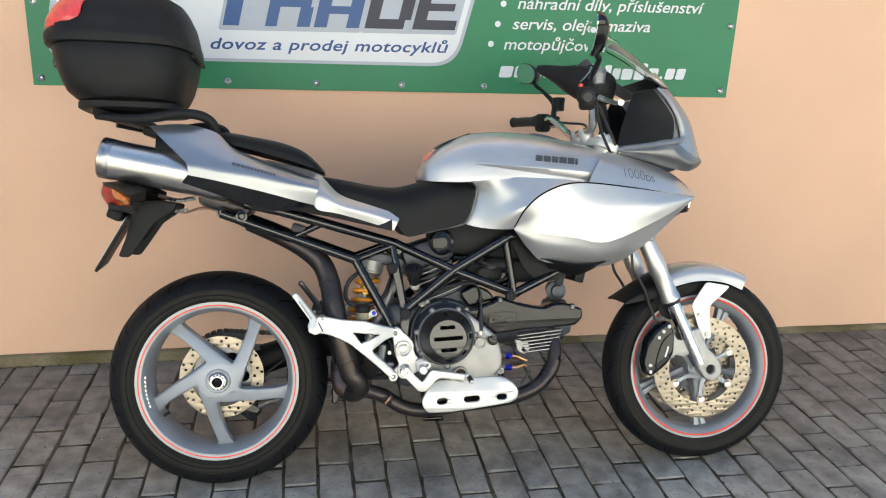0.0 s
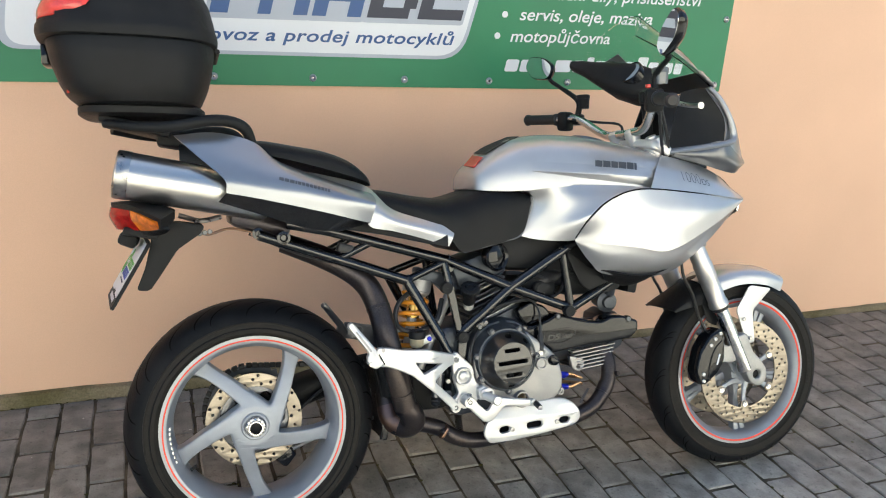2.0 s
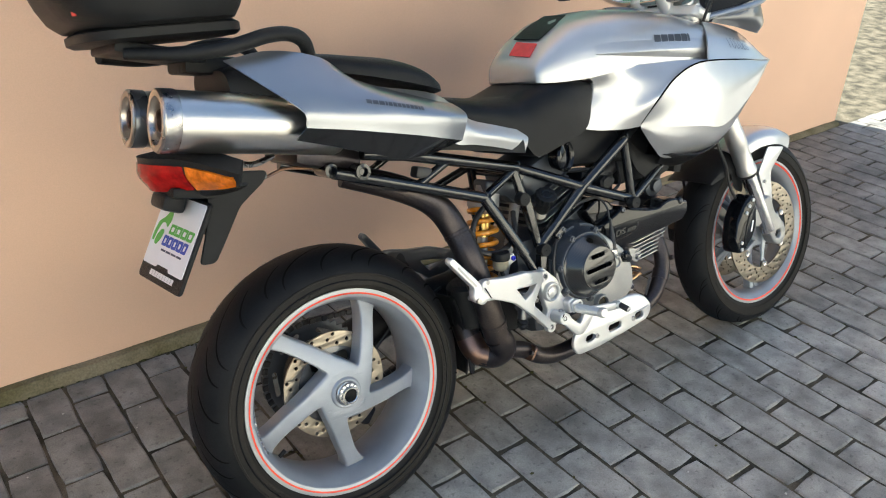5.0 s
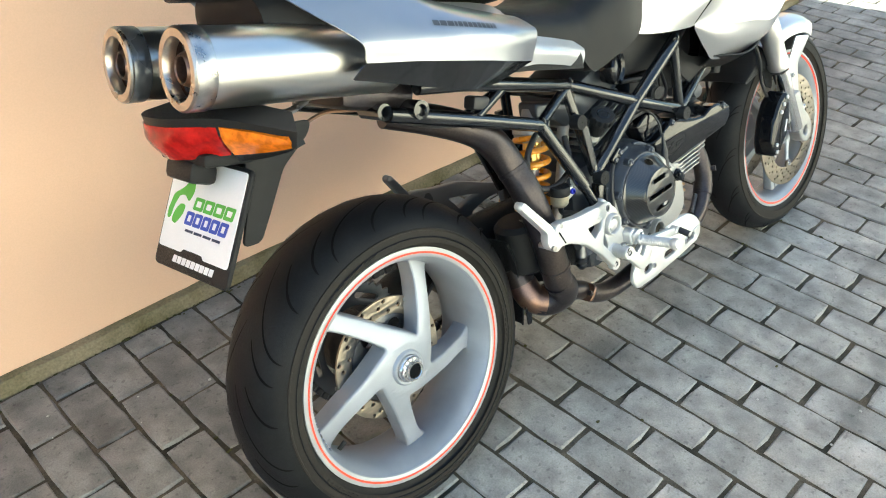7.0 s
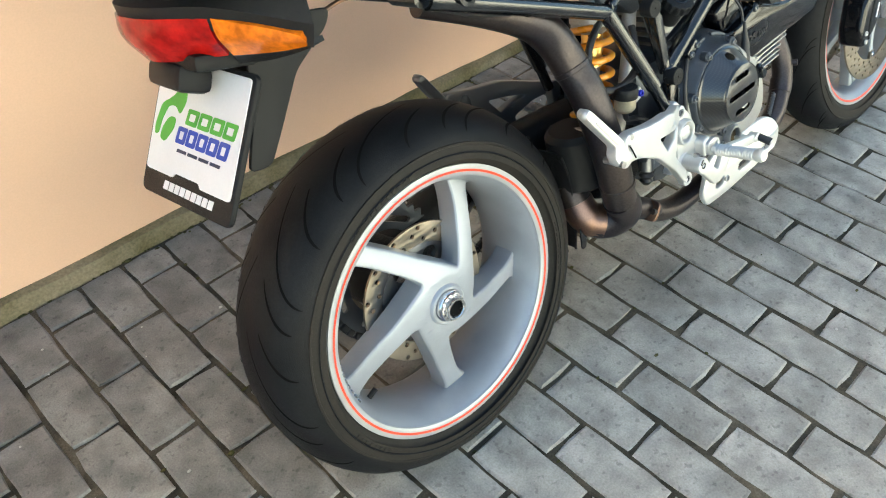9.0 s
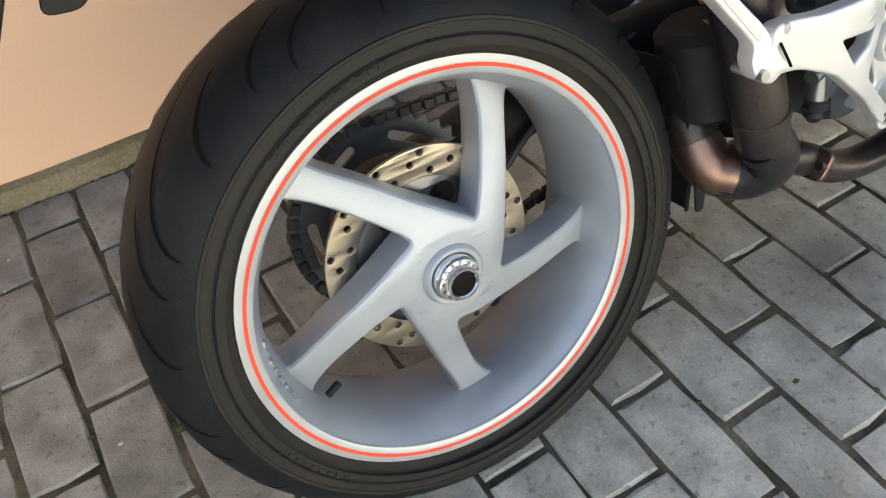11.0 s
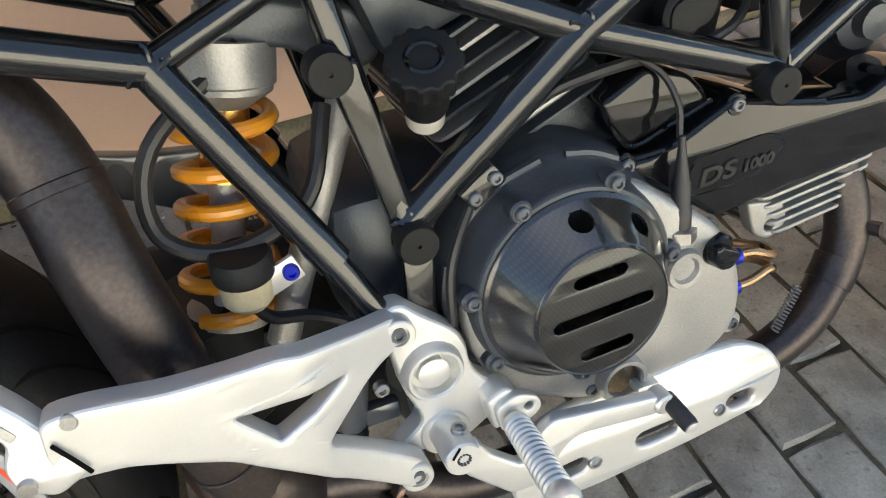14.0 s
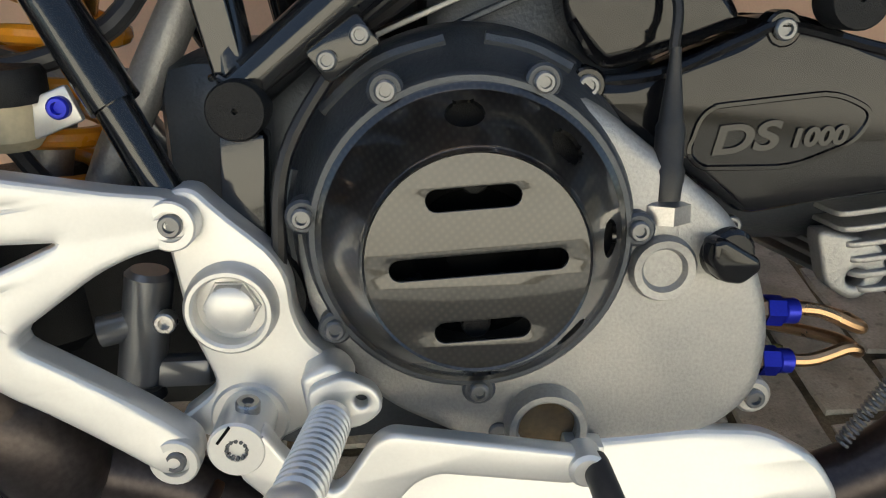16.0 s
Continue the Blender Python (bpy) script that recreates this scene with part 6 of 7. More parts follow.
def cover_cone(holes, r_hole=0.0098, seg=300, steps=26):
    """The tapered clutch cover with round openings cut through its side."""
    prof = [(0.0800, -0.1262), (0.0800, -0.1288), (0.0788, -0.1300)]
    low, top = Vector((0.0770, -0.1306)), Vector((0.0562, -0.1640))
    prof += [tuple(low.lerp(top, k / steps)) for k in range(steps + 1)] + [(0.0552, -0.1658), (0.0538, -0.1668), (0.0520, -0.1668)]
    bm = bmesh.new()
    rows = [[bm.verts.new((r * math.cos(2 * math.pi * k / seg), y, r * math.sin(2 * math.pi * k / seg))) for k in range(seg)] for r, y in prof]
    for a, b in zip(rows, rows[1:]):
        for k in range(seg):
            bm.faces.new((a[k], a[(k + 1) % seg], b[(k + 1) % seg], b[k]))
    lost, slant = set(), (low - top).length
    for angle in holes:
        for j in range(3, 4 + steps):
            for k in range(seg):
                v = (j - 3) / steps * slant - slant * 0.46
                u = math.remainder(2 * math.pi * k / seg - radians(angle), 2 * math.pi) * 0.0690
                d = math.hypot(u, v)
                if d < r_hole:
                    lost.add(rows[j][k])
                elif d < r_hole + 0.0017:
                    f = r_hole / d
                    s_new = max(0.0, min(1.0, (v * f + slant * 0.46) / slant))
                    t_new = radians(angle) + u * f / 0.0690
                    q = low.lerp(top, s_new)
                    rows[j][k].co = (q.x * math.cos(t_new), q.y, q.x * math.sin(t_new))
    bmesh.ops.delete(bm, geom=list(lost), context="VERTS")
    bmesh.ops.recalc_face_normals(bm, faces=bm.faces[:])
    bmesh.ops.solidify(bm, geom=bm.faces[:], thickness=0.0022)
    return moved(bm, Matrix.Translation((CX, 0, CZ)))


cover = part("clutch_cover", cover_cone((93, 48, 3, -43, -87)), CARBON, engine, "lacquered carbon fibre clutch cover", 40)
part("cover_face", plate([ring2(0.0535, (0, 0), 56), slot2((0.0005, 0.0), 0.084, 0.0052, 0.05), slot2((-0.0015, 0.0320), 0.044, 0.0052, 0.05), slot2((0.0020, -0.0330), 0.046, 0.0052, 0.05)], 0.0024, 0.0005, 0, Matrix.Translation((CX, -0.1672, CZ))), CARBON, cover, "slotted carbon cover face")
part("cover_trim", moved(lathe([(0.0525, 0.0), (0.0538, -0.0016), (0.0552, 0.0006)], 64), Matrix.Translation((CX, -0.1680, CZ))), CARBON, cover)
# near-black plate, so the inside reads as shade through the slots
part("pressure_plate", moved(lathe([(0, -0.008), (0.014, -0.008), (0.015, 0.0), (0.030, 0.0), (0.032, -0.006), (0.044, -0.006), (0.048, 0.004)], 48), Matrix.Translation((CX, -0.140, CZ))), RECESS_SHADE, cover)
for k in range(6):
    t = radians(30 + 60 * k)
    part("clutch_spring", cyl((CX + 0.037 * math.cos(t), -0.140, CZ + 0.037 * math.sin(t)), (CX + 0.037 * math.cos(t), -0.152, CZ + 0.037 * math.sin(t)), 0.0075, 14, 0.001), BLACK_PLASTIC, cover)
part("clutch_void", moved(lathe([(0, 0), (0.075, 0.0)], 40), Matrix.Translation((CX, -0.129, CZ))), BLACK_PLASTIC, cover)
for t, metal in ((118, GUNMETAL), (65, GUNMETAL), (170.5, GUNMETAL), (1, GUNMETAL), (213, GUNMETAL), (272, GUNMETAL)):
    a = radians(t)
    x, z = CX + 0.0868 * math.cos(a), CZ + 0.0868 * math.sin(a)
    ear = part("bolt_ear", cyl((x, -0.112, z), (x, -0.1270, z), 0.0092, 20, 0.0015), ALU_GREY, engine)
    screw((x, -0.1268, z), 0.0055, 0.0045, parent=ear, material=metal)
part("sight_ring", moved(lathe([(0.0165, 0.01), (0.0165, -0.008), (0.0180, -0.010), (0.0215, -0.010), (0.0232, -0.006), (0.0240, 0.012)], 36), Matrix.Translation((0.6945, -0.1200, 0.3235))), ALU_CAST, engine, "oil sight glass ring")
part("sight_glass", moved(lathe([(0, 0), (0.0167, 0.0)], 28), Matrix.Translation((0.6945, -0.1205, 0.3235))), SIGHT_GLASS, engine, "dark glossy oil sight glass")
part("case_cap", moved(lathe([(0, -0.003), (0.0105, -0.003), (0.0115, -0.0045), (0.0125, -0.0070), (0.0165, -0.0075), (0.0182, -0.004), (0.0186, 0.012)], 32), Matrix.Translation((0.7560, -0.1180, 0.4140))), ALU_CAST, engine)
part("case_web", rbox((0.020, 0.014, 0.040), Matrix.Translation((0.757, -0.112, 0.432)), 0.005), ALU_CAST, engine)
knob = part("oil_filler_cap", moved(lathe([(0, -0.012), (0.012, -0.012), (0.0145, -0.010), (0.0150, 0.004)], 24), Matrix.Translation((0.790, -0.112, 0.420)) @ pose(0, 0, 0, 0, 0, 12)), BLACK_GLOSS, engine, "black oil filler cap")
part("cap_wing", plate([rounded([(-0.0155, 0.010), (-0.010, 0.0125), (0.014, 0.002), (0.0155, -0.004), (0.006, -0.0125), (-0.006, -0.0115), (-0.014, -0.002)], 0.004, 4)], 0.014, 0.003, 0, Matrix.Translation((0.790, -0.127, 0.420)) @ pose(0, 0, 0, 0, 8, 12)), BLACK_GLOSS, knob)
sw = part("oil_pressure_switch", rod((0.758, -0.112, 0.438), (0.759, -0.110, 0.54), [(0.0135, 0), (0.0135, 0.010), (0.0100, 0.012), (0, 0.012)], 6), STEEL, engine, "hexagonal oil pressure switch")
part("switch_boot", rod((0.758, -0.112, 0.448), (0.760, -0.108, 0.54), [(0.0085, 0), (0.0090, 0.018), (0.0078, 0.020), (0.0078, 0.040), (0.0065, 0.043), (0.0032, 0.072), (0.0028, 0.080), (0, 0.080)], 18), HOSE, sw)
part("switch_wire", tube([(0.760, -0.105, 0.525), (0.762, -0.098, 0.552), (0.748, -0.085, 0.580), (0.700, -0.070, 0.600), (0.640, -0.060, 0.590)], 0.0028, 6), HOSE, sw)
for z, zz in ((0.3625, 0.344), (0.3280, 0.327)):
    line = part("oil_line", tube([(0.845, -0.060, z), (0.875, -0.060, z - 0.002), (0.898, -0.060, zz + 0.006), (0.909, -0.054, zz + 0.001), (0.905, -0.030, zz), (0.87, 0.0, zz)], 0.0044, 10), COPPER, bike, "brass oil cooler line")
    part("line_fitting", cyl((0.841, -0.061, z), (0.852, -0.061, z - 0.001), 0.0098, 6), BLUE, line, "blue anodised fitting")
    part("line_collar", cyl((0.852, -0.061, z - 0.001), (0.862, -0.060, z - 0.002), 0.0082, 20, 0.001), BLUE, line, "blue anodised collar")
    part("line_nut", cyl((0.826, -0.063, z), (0.842, -0.061, z), 0.0082, 6), COPPER, line)
for x, y, z in ((0.818, -0.108, 0.328), (0.804, -0.086, 0.427), (0.750, -0.086, 0.468), (0.717, -0.078, 0.5085), (0.668, -0.116, 0.318)):
    screw((x, y, z), 0.0058, 0.005, parent=engine, material=GUNMETAL)
part("case_lug", cyl((0.818, -0.085, 0.328), (0.818, -0.109, 0.328), 0.0110, 18, 0.002), ALU_CAST, engine)

# belt covers with a raised badge
belt = part("belt_cover", plate([rounded([(0.712, 0.512), (0.717, 0.502), (0.735, 0.487), (0.778, 0.458), (0.808, 0.433), (0.845, 0.438), (0.893, 0.444), (0.970, 0.448), (1.050, 0.455), (1.072, 0.476), (1.072, 0.504), (1.020, 0.522), (0.984, 0.522), (0.955, 0.510), (0.910, 0.516), (0.876, 0.524), (0.835, 0.541), (0.815, 0.542), (0.800, 0.531), (0.741, 0.510)], 0.009, 5)], 0.065, 0.007, -0.062), BLACK_GLOSS, engine, "gloss black cam belt cover")
part("badge_rim", tube([(p.x, -0.0940, p.y) for p in rounded([(0.774, 0.470), (0.782, 0.462), (0.832, 0.461), (0.866, 0.474), (0.875, 0.490), (0.853, 0.501), (0.781, 0.495)], 0.012, 4)], 0.0020, 6, 2, closed=True), BLACK_GLOSS, belt)
for text, hi, x0, x1, zb, tilt in (("DS", 0.0150, 0.787, 0.826, 0.4695, 4), ("1000", 0.0095, 0.831, 0.862, 0.4725, 2)):
    word = moved(fitted(lettering(text, hi, 0.003, shear=0.22, offset=0.0006), 0, x1 - x0), Matrix.Translation((x0, -0.0945, zb)) @ pose(0, 0, 0, 0, -tilt, 0))
    part("badge_letters", word, BADGE_GREY, belt, "raised badge letters", smooth=0)
upper_belt = part("upper_belt_cover", plate([rounded([(0.705, 0.560), (0.709, 0.540), (0.729, 0.516), (0.770, 0.526), (0.805, 0.538), (0.797, 0.552), (0.783, 0.566), (0.745, 0.580)], 0.007, 4)], 0.060, 0.006, -0.053), BLACK_GLOSS, engine, "gloss black upper belt cover")
part("cover_lip", tube([(0.711, -0.084, 0.541), (0.730, -0.084, 0.518), (0.768, -0.084, 0.528), (0.804, -0.084, 0.539)], 0.0022, 6), BLACK_GLOSS, upper_belt)
part("cover_ridge", tube([(0.720, -0.0885, 0.509), (0.760, -0.0935, 0.514), (0.800, -0.0935, 0.530), (0.822, -0.0935, 0.536), (0.870, -0.0935, 0.524), (0.910, -0.0935, 0.515)], 0.0035, 8), BLACK_GLOSS, belt)
for x, z in ((0.7185, 0.5085), (0.8205, 0.5345), (1.040, 0.510)):
    lug_b = part("cover_lug", cyl((x, -0.080, z), (x, -0.0955, z), 0.0100, 18, 0.0015), BLACK_GLOSS, belt)
    screw((x, -0.0950, z), 0.0060, 0.004, parent=lug_b, material=GUNMETAL)
# cooling fins of both cylinders
for k in range(6):
    part("head_fin", plate([rounded([(-0.066 + 0.004 * k, -0.092), (0.072 - 0.003 * k, -0.092), (0.085, -0.02), (0.075, 0.10), (-0.075, 0.10)], 0.010)], 0.0040, 0.001, 0, Matrix.Translation((0.948, C + 0.008, 0.4285 - 0.0105 * k)) @ pose(0, 0, 0, 0, -6, 0) @ pose(0, 0, 0, -90)), ALU_CAST, engine)
for k in range(9):
    part("cylinder_fin", plate([rounded([(-0.075, -0.085), (0.065, -0.085), (0.075, 0.08), (-0.075, 0.08)], 0.014)], 0.0034, 0.0008, 0, Matrix.Translation((0.665 - 0.006 * k, C, 0.545 + 0.0115 * k)) @ pose(0, 0, 0, 0, -22, 0) @ pose(0, 0, 0, -90)), ALU_CAST if k % 2 else ALU_GREY, engine)
part("cylinder_core", rod((0.675, C, 0.50), (0.610, C, 0.68), [(0, 0), (0.055, 0), (0.055, 0.17), (0, 0.17)], 28), ALU_GREY, engine)
part("rear_head", rbox((0.15, 0.16, 0.075), Matrix.Translation((0.610, C, 0.675)) @ pose(0, 0, 0, 0, -18, 0), 0.015), ALU_GREY, engine)
part("front_cylinder", rod((0.74, C, 0.45), (1.04, C, 0.44), [(0, 0), (0.06, 0), (0.06, 0.27), (0.05, 0.30), (0, 0.30)], 28), ALU_GREY, engine)
part("front_head", rbox((0.07, 0.15, 0.12), Matrix.Translation((1.022, C, 0.468)) @ pose(0, 0, 0, 0, -8, 0), 0.032), ALU_GREY, engine)
part("head_lug", plate([rounded([(0.872, 0.412), (0.915, 0.402), (0.922, 0.378), (0.902, 0.362), (0.882, 0.374)], 0.008), ring2(0.006, (0.901, 0.379), 14)], 0.018, 0.003, -0.046), ALU_CAST, engine)
part("intake_elbow", tube([(0.75, -0.02, 0.60), (0.80, -0.03, 0.63), (0.86, -0.01, 0.64)], 0.03, 14), HOSE, engine)
# added block: darkens the gap between the cylinders and hides the bright wall
gap_block = part("throttle_body", join(rbox((0.12, 0.15, 0.060), Matrix.Translation((0.775, C - 0.010, 0.612)) @ pose(0, 0, 0, 0, 14, 0), 0.014), cyl((0.770, -0.075, 0.615), (0.772, -0.092, 0.615), 0.020, 24, 0.003)), BLACK_PLASTIC, engine, "black block added to darken the gap between the cylinders")
part("throttle_lever", plate([rounded([(0.756, 0.600), (0.790, 0.606), (0.800, 0.622), (0.776, 0.632), (0.758, 0.624)], 0.006, 3)], 0.004, 0.001, -0.094), BLACK_PLASTIC, gap_block)
part("thermostat", rod((1.012, 0.03, 0.556), (1.006, -0.06, 0.552), [(0, 0), (0.022, 0), (0.024, 0.05), (0.030, 0.052), (0.030, 0.062), (0.018, 0.066), (0.016, 0.078), (0, 0.080)], 26), ALU_GREY, engine)
part("sensor", cyl((1.015, -0.03, 0.575), (1.020, -0.05, 0.625), 0.015, 16, 0.003), ALU_GREY, engine)
part("airbox", rbox((0.36, 0.18, 0.12), Matrix.Translation((0.80, C, 0.715)) @ pose(0, 0, 0, 0, 6, 0), 0.03), BLACK_PLASTIC, bike, "black airbox under the tank")
part("coil_cover", rbox((0.12, 0.12, 0.08), Matrix.Translation((0.93, C, 0.62)), 0.015), BLACK_PLASTIC, bike)
part("oil_cooler", rbox((0.03, 0.18, 0.05), Matrix.Translation((1.075, C, 0.605)) @ pose(0, 0, 0, 0, 14, 0), 0.005), BLACK_PLASTIC, bike)
horn = part("horn", moved(lathe([(0, -0.004), (0.012, -0.006), (0.030, -0.001), (0.036, -0.004), (0.038, 0.004), (0.030, 0.03), (0, 0.03)], 32), Matrix.Translation((0.648, -0.085, 0.708)) @ pose(0, 0, 0, 0, 0, 20)), BLACK_GLOSS, bike, "round black horn")
part("horn_rim", moved(lathe([(0.032, -0.002), (0.036, -0.0062), (0.039, -0.001)], 32), Matrix.Translation((0.648, -0.085, 0.708)) @ pose(0, 0, 0, 0, 0, 20)), BLACK_GLOSS, horn)
for pts, r in (([(0.60, -0.06, 0.54), (0.66, -0.075, 0.575), (0.74, -0.078, 0.585), (0.82, -0.06, 0.572), (0.90, -0.05, 0.56)], 0.005), ([(0.58, -0.07, 0.520), (0.60, -0.095, 0.545), (0.645, -0.08, 0.575), (0.70, -0.07, 0.612)], 0.003), ([(0.72, -0.07, 0.60), (0.78, -0.078, 0.585), (0.84, -0.07, 0.600), (0.87, -0.03, 0.66)], 0.004), ([(0.545, -0.09, 0.36), (0.552, -0.115, 0.42), (0.560, -0.112, 0.480), (0.595, -0.098, 0.535)], 0.004), ([(0.69, -0.04, 0.66), (0.76, -0.055, 0.65), (0.83, -0.05, 0.625)], 0.006)):
    part("cable", tube(pts, r, 8), HOSE, bike)
part("loom_clip", rbox((0.034, 0.014, 0.020), Matrix.Translation((0.592, -0.104, 0.532)) @ pose(0, 0, 0, 0, -35, 0), 0.003), FRAME_PAINT, bike)
for dx in (-0.008, 0.009):
    screw((0.592 + dx, -0.111, 0.532 + dx * 0.7), 0.0052, 0.004, parent=bike, material=GUNMETAL)

# clutch fluid cup with knurled cap
ax, bx = Vector((0.570, -0.062, 0.572)), Vector((0.562, -0.106, 0.634))
cup = part("fluid_reservoir", rod(ax, bx, [(0, 0), (0.010, 0), (0.0145, 0.006), (0.0150, 0.028), (0, 0.028)], 24), MILKY, bike, "milky fluid reservoir")
part("reservoir_neck", rod(ax + (bx - ax) * 0.30, bx, [(0.0165, 0), (0.0175, 0.004), (0.0175, 0.030), (0.0, 0.030)], 24), BLACK_PLASTIC, cup)
cap_loop = [Vector(((0.0255 + (0.0016 if k % 4 < 2 else -0.0006)) * math.cos(2 * math.pi * k / 56), (0.0255 + (0.0016 if k % 4 < 2 else -0.0006)) * math.sin(2 * math.pi * k / 56))) for k in range(56)]
part("knurled_cap", plate([cap_loop], 0.017, 0.002, 0, along(ax + (bx - ax) * 0.88, bx) @ Matrix.Translation((0, 0.0, 0))), BLACK_PLASTIC, cup, "black knurled cap")
part("cap_ring", rod(ax + (bx - ax) * 0.97, bx + (bx - ax), [(0.010, 0.0025), (0.012, 0.0038), (0.014, 0.0025)], 24), BLACK_GLOSS, cup)
# rear brake fluid cup
rb = part("brake_reservoir", rod((0.417, -0.092, 0.474), (0.4185, -0.096, 0.52), [(0, 0), (0.014, 0), (0.0185, 0.006), (0.0190, 0.028), (0, 0.028)], 28), RESERVOIR, bike, "yellowed brake fluid reservoir")
part("reservoir_cap", rod((0.4180, -0.094, 0.499), (0.4195, -0.098, 0.54), [(0.0215, 0), (0.0220, 0.002), (0.0220, 0.015), (0.0200, 0.018), (0.0, 0.018)], 28), BLACK_PLASTIC, rb, "black screw cap")
part("reservoir_clamp", rbox((0.030, 0.006, 0.020), Matrix.Translation((0.442, -0.098, 0.492)) @ pose(0, 0, 0, 0, -20, 0), 0.002), ALU, rb)
screw((0.449, -0.100, 0.495), 0.006, 0.006, parent=rb, material=BLUE)
part("reservoir_hose", tube([(0.417, -0.092, 0.474), (0.430, -0.085, 0.452), (0.460, -0.080, 0.440), (0.490, -0.085, 0.420), (0.505, -0.095, 0.385)], 0.005, 8), HOSE, rb)

rb.location = (-0.003, 0, 0.011)

# ---------------------------------------------------------------- rear shock
sa, sb = Vector((0.450, -0.012, 0.672)), Vector((0.396, -0.030, 0.432))
sd = (sb - sa).normalized()
su = sd.orthogonal().normalized()
sv = sd.cross(su)
shock = part("rear_shock", rod(sa, sb, [(0, 0), (0.018, 0), (0.020, 0.02), (0.0385, 0.020), (0.0385, 0.050), (0.036, 0.052), (0.036, 0.056), (0.017, 0.07), (0.017, 0.11), (0.013, 0.112), (0.013, 0.226), (0.034, 0.228), (0.034, 0.236), (0.014, 0.238), (0.014, 0.25), (0, 0.25)], 32), ALU_CAST, bike, "rear shock absorber")
part("damper_body", rod(sa + sd * 0.068, sb, [(0.0185, 0), (0.0185, 0.055), (0.010, 0.057), (0.010, 0.14)], 28), GOLD, shock)
coil = []
for k in range(6 * 20 + 1):
    t = k / 20 * 2 * math.pi
    coil.append(sa + sd * (0.056 + 0.172 * k / 120) + (su * math.cos(t) + sv * math.sin(t)) * 0.0335)
part("spring", tube(coil, 0.0062, 10, smooth=False), ORANGE, shock, "orange yellow coil spring")
part("shock_hose", tube([(0.455, -0.040, 0.650), (0.380, -0.055, 0.600), (0.368, -0.070, 0.545), (0.410, -0.085, 0.525), (0.470, -0.08, 0.545), (0.500, -0.05, 0.60)], 0.0065, 10), HOSE, bike, "black rubber breather hose")
part("shock_linkage", tube([(0.535, -0.02, 0.62), (0.500, -0.04, 0.56), (0.455, -0.055, 0.475), (0.430, -0.055, 0.420)], [0.013, 0.012, 0.012, 0.013], 14, smooth=False), ALU_CAST, bike, "alloy suspension push rod")
part("rocker", plate([rounded([(0.435, 0.690), (0.540, 0.660), (0.555, 0.620), (0.520, 0.610), (0.490, 0.640), (0.435, 0.650)], 0.014)], 0.05, 0.006, -0.015), ALU_GREY, bike)
part("swing_pivot", cyl((0.530, -0.11, 0.400), (0.530, 0.16, 0.400), 0.034, 24), BLACK_PLASTIC, bike)
part("collector_drum", cyl((0.378, -0.008, 0.342), (0.370, -0.008, 0.455), 0.052, 36, 0.010), BLACK_PLASTIC, bike, "black upright silencer chamber")
part("battery_box", rbox((0.13, 0.15, 0.13), Matrix.Translation((0.455, C + 0.01, 0.36)), 0.02), BLACK_PLASTIC, bike)
part("heat_shield", plate([rounded([(0.338, 0.318), (0.360, 0.334), (0.362, 0.322), (0.348, 0.285), (0.338, 0.232), (0.326, 0.232), (0.326, 0.280)], 0.012)], 0.003, 0.001, -0.040), BLACK_GLOSS, bike)

# ---------------------------------------------------------------- exhaust
pipe = part("exhaust_pipe", tube([(0.090, -0.005, 0.770), (0.185, -0.028, 0.730), (0.255, -0.048, 0.690), (0.298, -0.052, 0.648), (0.319, -0.066, 0.598), (0.329, -0.088, 0.545), (0.343, -0.100, 0.474), (0.357, -0.103, 0.410), (0.378, -0.096, 0.328)], [0.026, 0.029, 0.030, 0.0305, 0.0305, 0.0305, 0.0305, 0.0305, 0.0300], 24), PIPE, bike, "heat-stained rear exhaust pipe")
part("pipe_elbow", tube([(0.374, -0.096, 0.334), (0.392, -0.092, 0.312), (0.400, -0.080, 0.287), (0.384, -0.058, 0.270), (0.360, -0.036, 0.280), (0.350, -0.018, 0.315), (0.350, 0.000, 0.350)], [0.0305, 0.0315, 0.0325, 0.0320, 0.0310, 0.030, 0.030], 24), PIPE, pipe)
part("hot_bend", tube([(0.378, -0.052, 0.2715), (0.360, -0.036, 0.280), (0.352, -0.025, 0.298), (0.350, -0.016, 0.318)], [0.0326, 0.0322, 0.0318, 0.0315], 24), PIPE_HOT, pipe, "copper coloured bend")
for p, q, r in (((0.3670, -0.1010, 0.372), (0.3695, -0.1000, 0.363), 0.0318), ((0.3195, -0.0670, 0.596), (0.3210, -0.0705, 0.588), 0.0315)):
    part("pipe_seam", cyl(p, q, r, 28, 0.001), PIPE, pipe)
front_pipe = part("front_pipe", tube([(0.990, -0.030, 0.430), (0.998, -0.048, 0.380), (0.990, -0.062, 0.335), (0.966, -0.070, 0.298), (0.920, -0.080, 0.262), (0.840, -0.082, 0.238), (0.700, -0.074, 0.222), (0.595, -0.068, 0.209), (0.529, -0.066, 0.221), (0.472, -0.064, 0.256), (0.415, -0.066, 0.276)], 0.0215, 20), PIPE, bike, "heat-stained front exhaust pipe")
part("pipe_collar", tube([(0.983, -0.0645, 0.323), (0.976, -0.067, 0.311), (0.966, -0.070, 0.299)], 0.0232, 22), PIPE, front_pipe)
part("pipe_flange", plate([rounded([(-0.034, -0.020), (0.034, -0.020), (0.034, 0.020), (-0.034, 0.020)], 0.012)], 0.008, 0.002, 0, Matrix.Translation((0.484, -0.064, 0.248)) @ pose(0, 0, 0, 0, 35, 0) @ pose(0, 0, 0, 0, 0, 90)), PIPE_HOT, front_pipe)
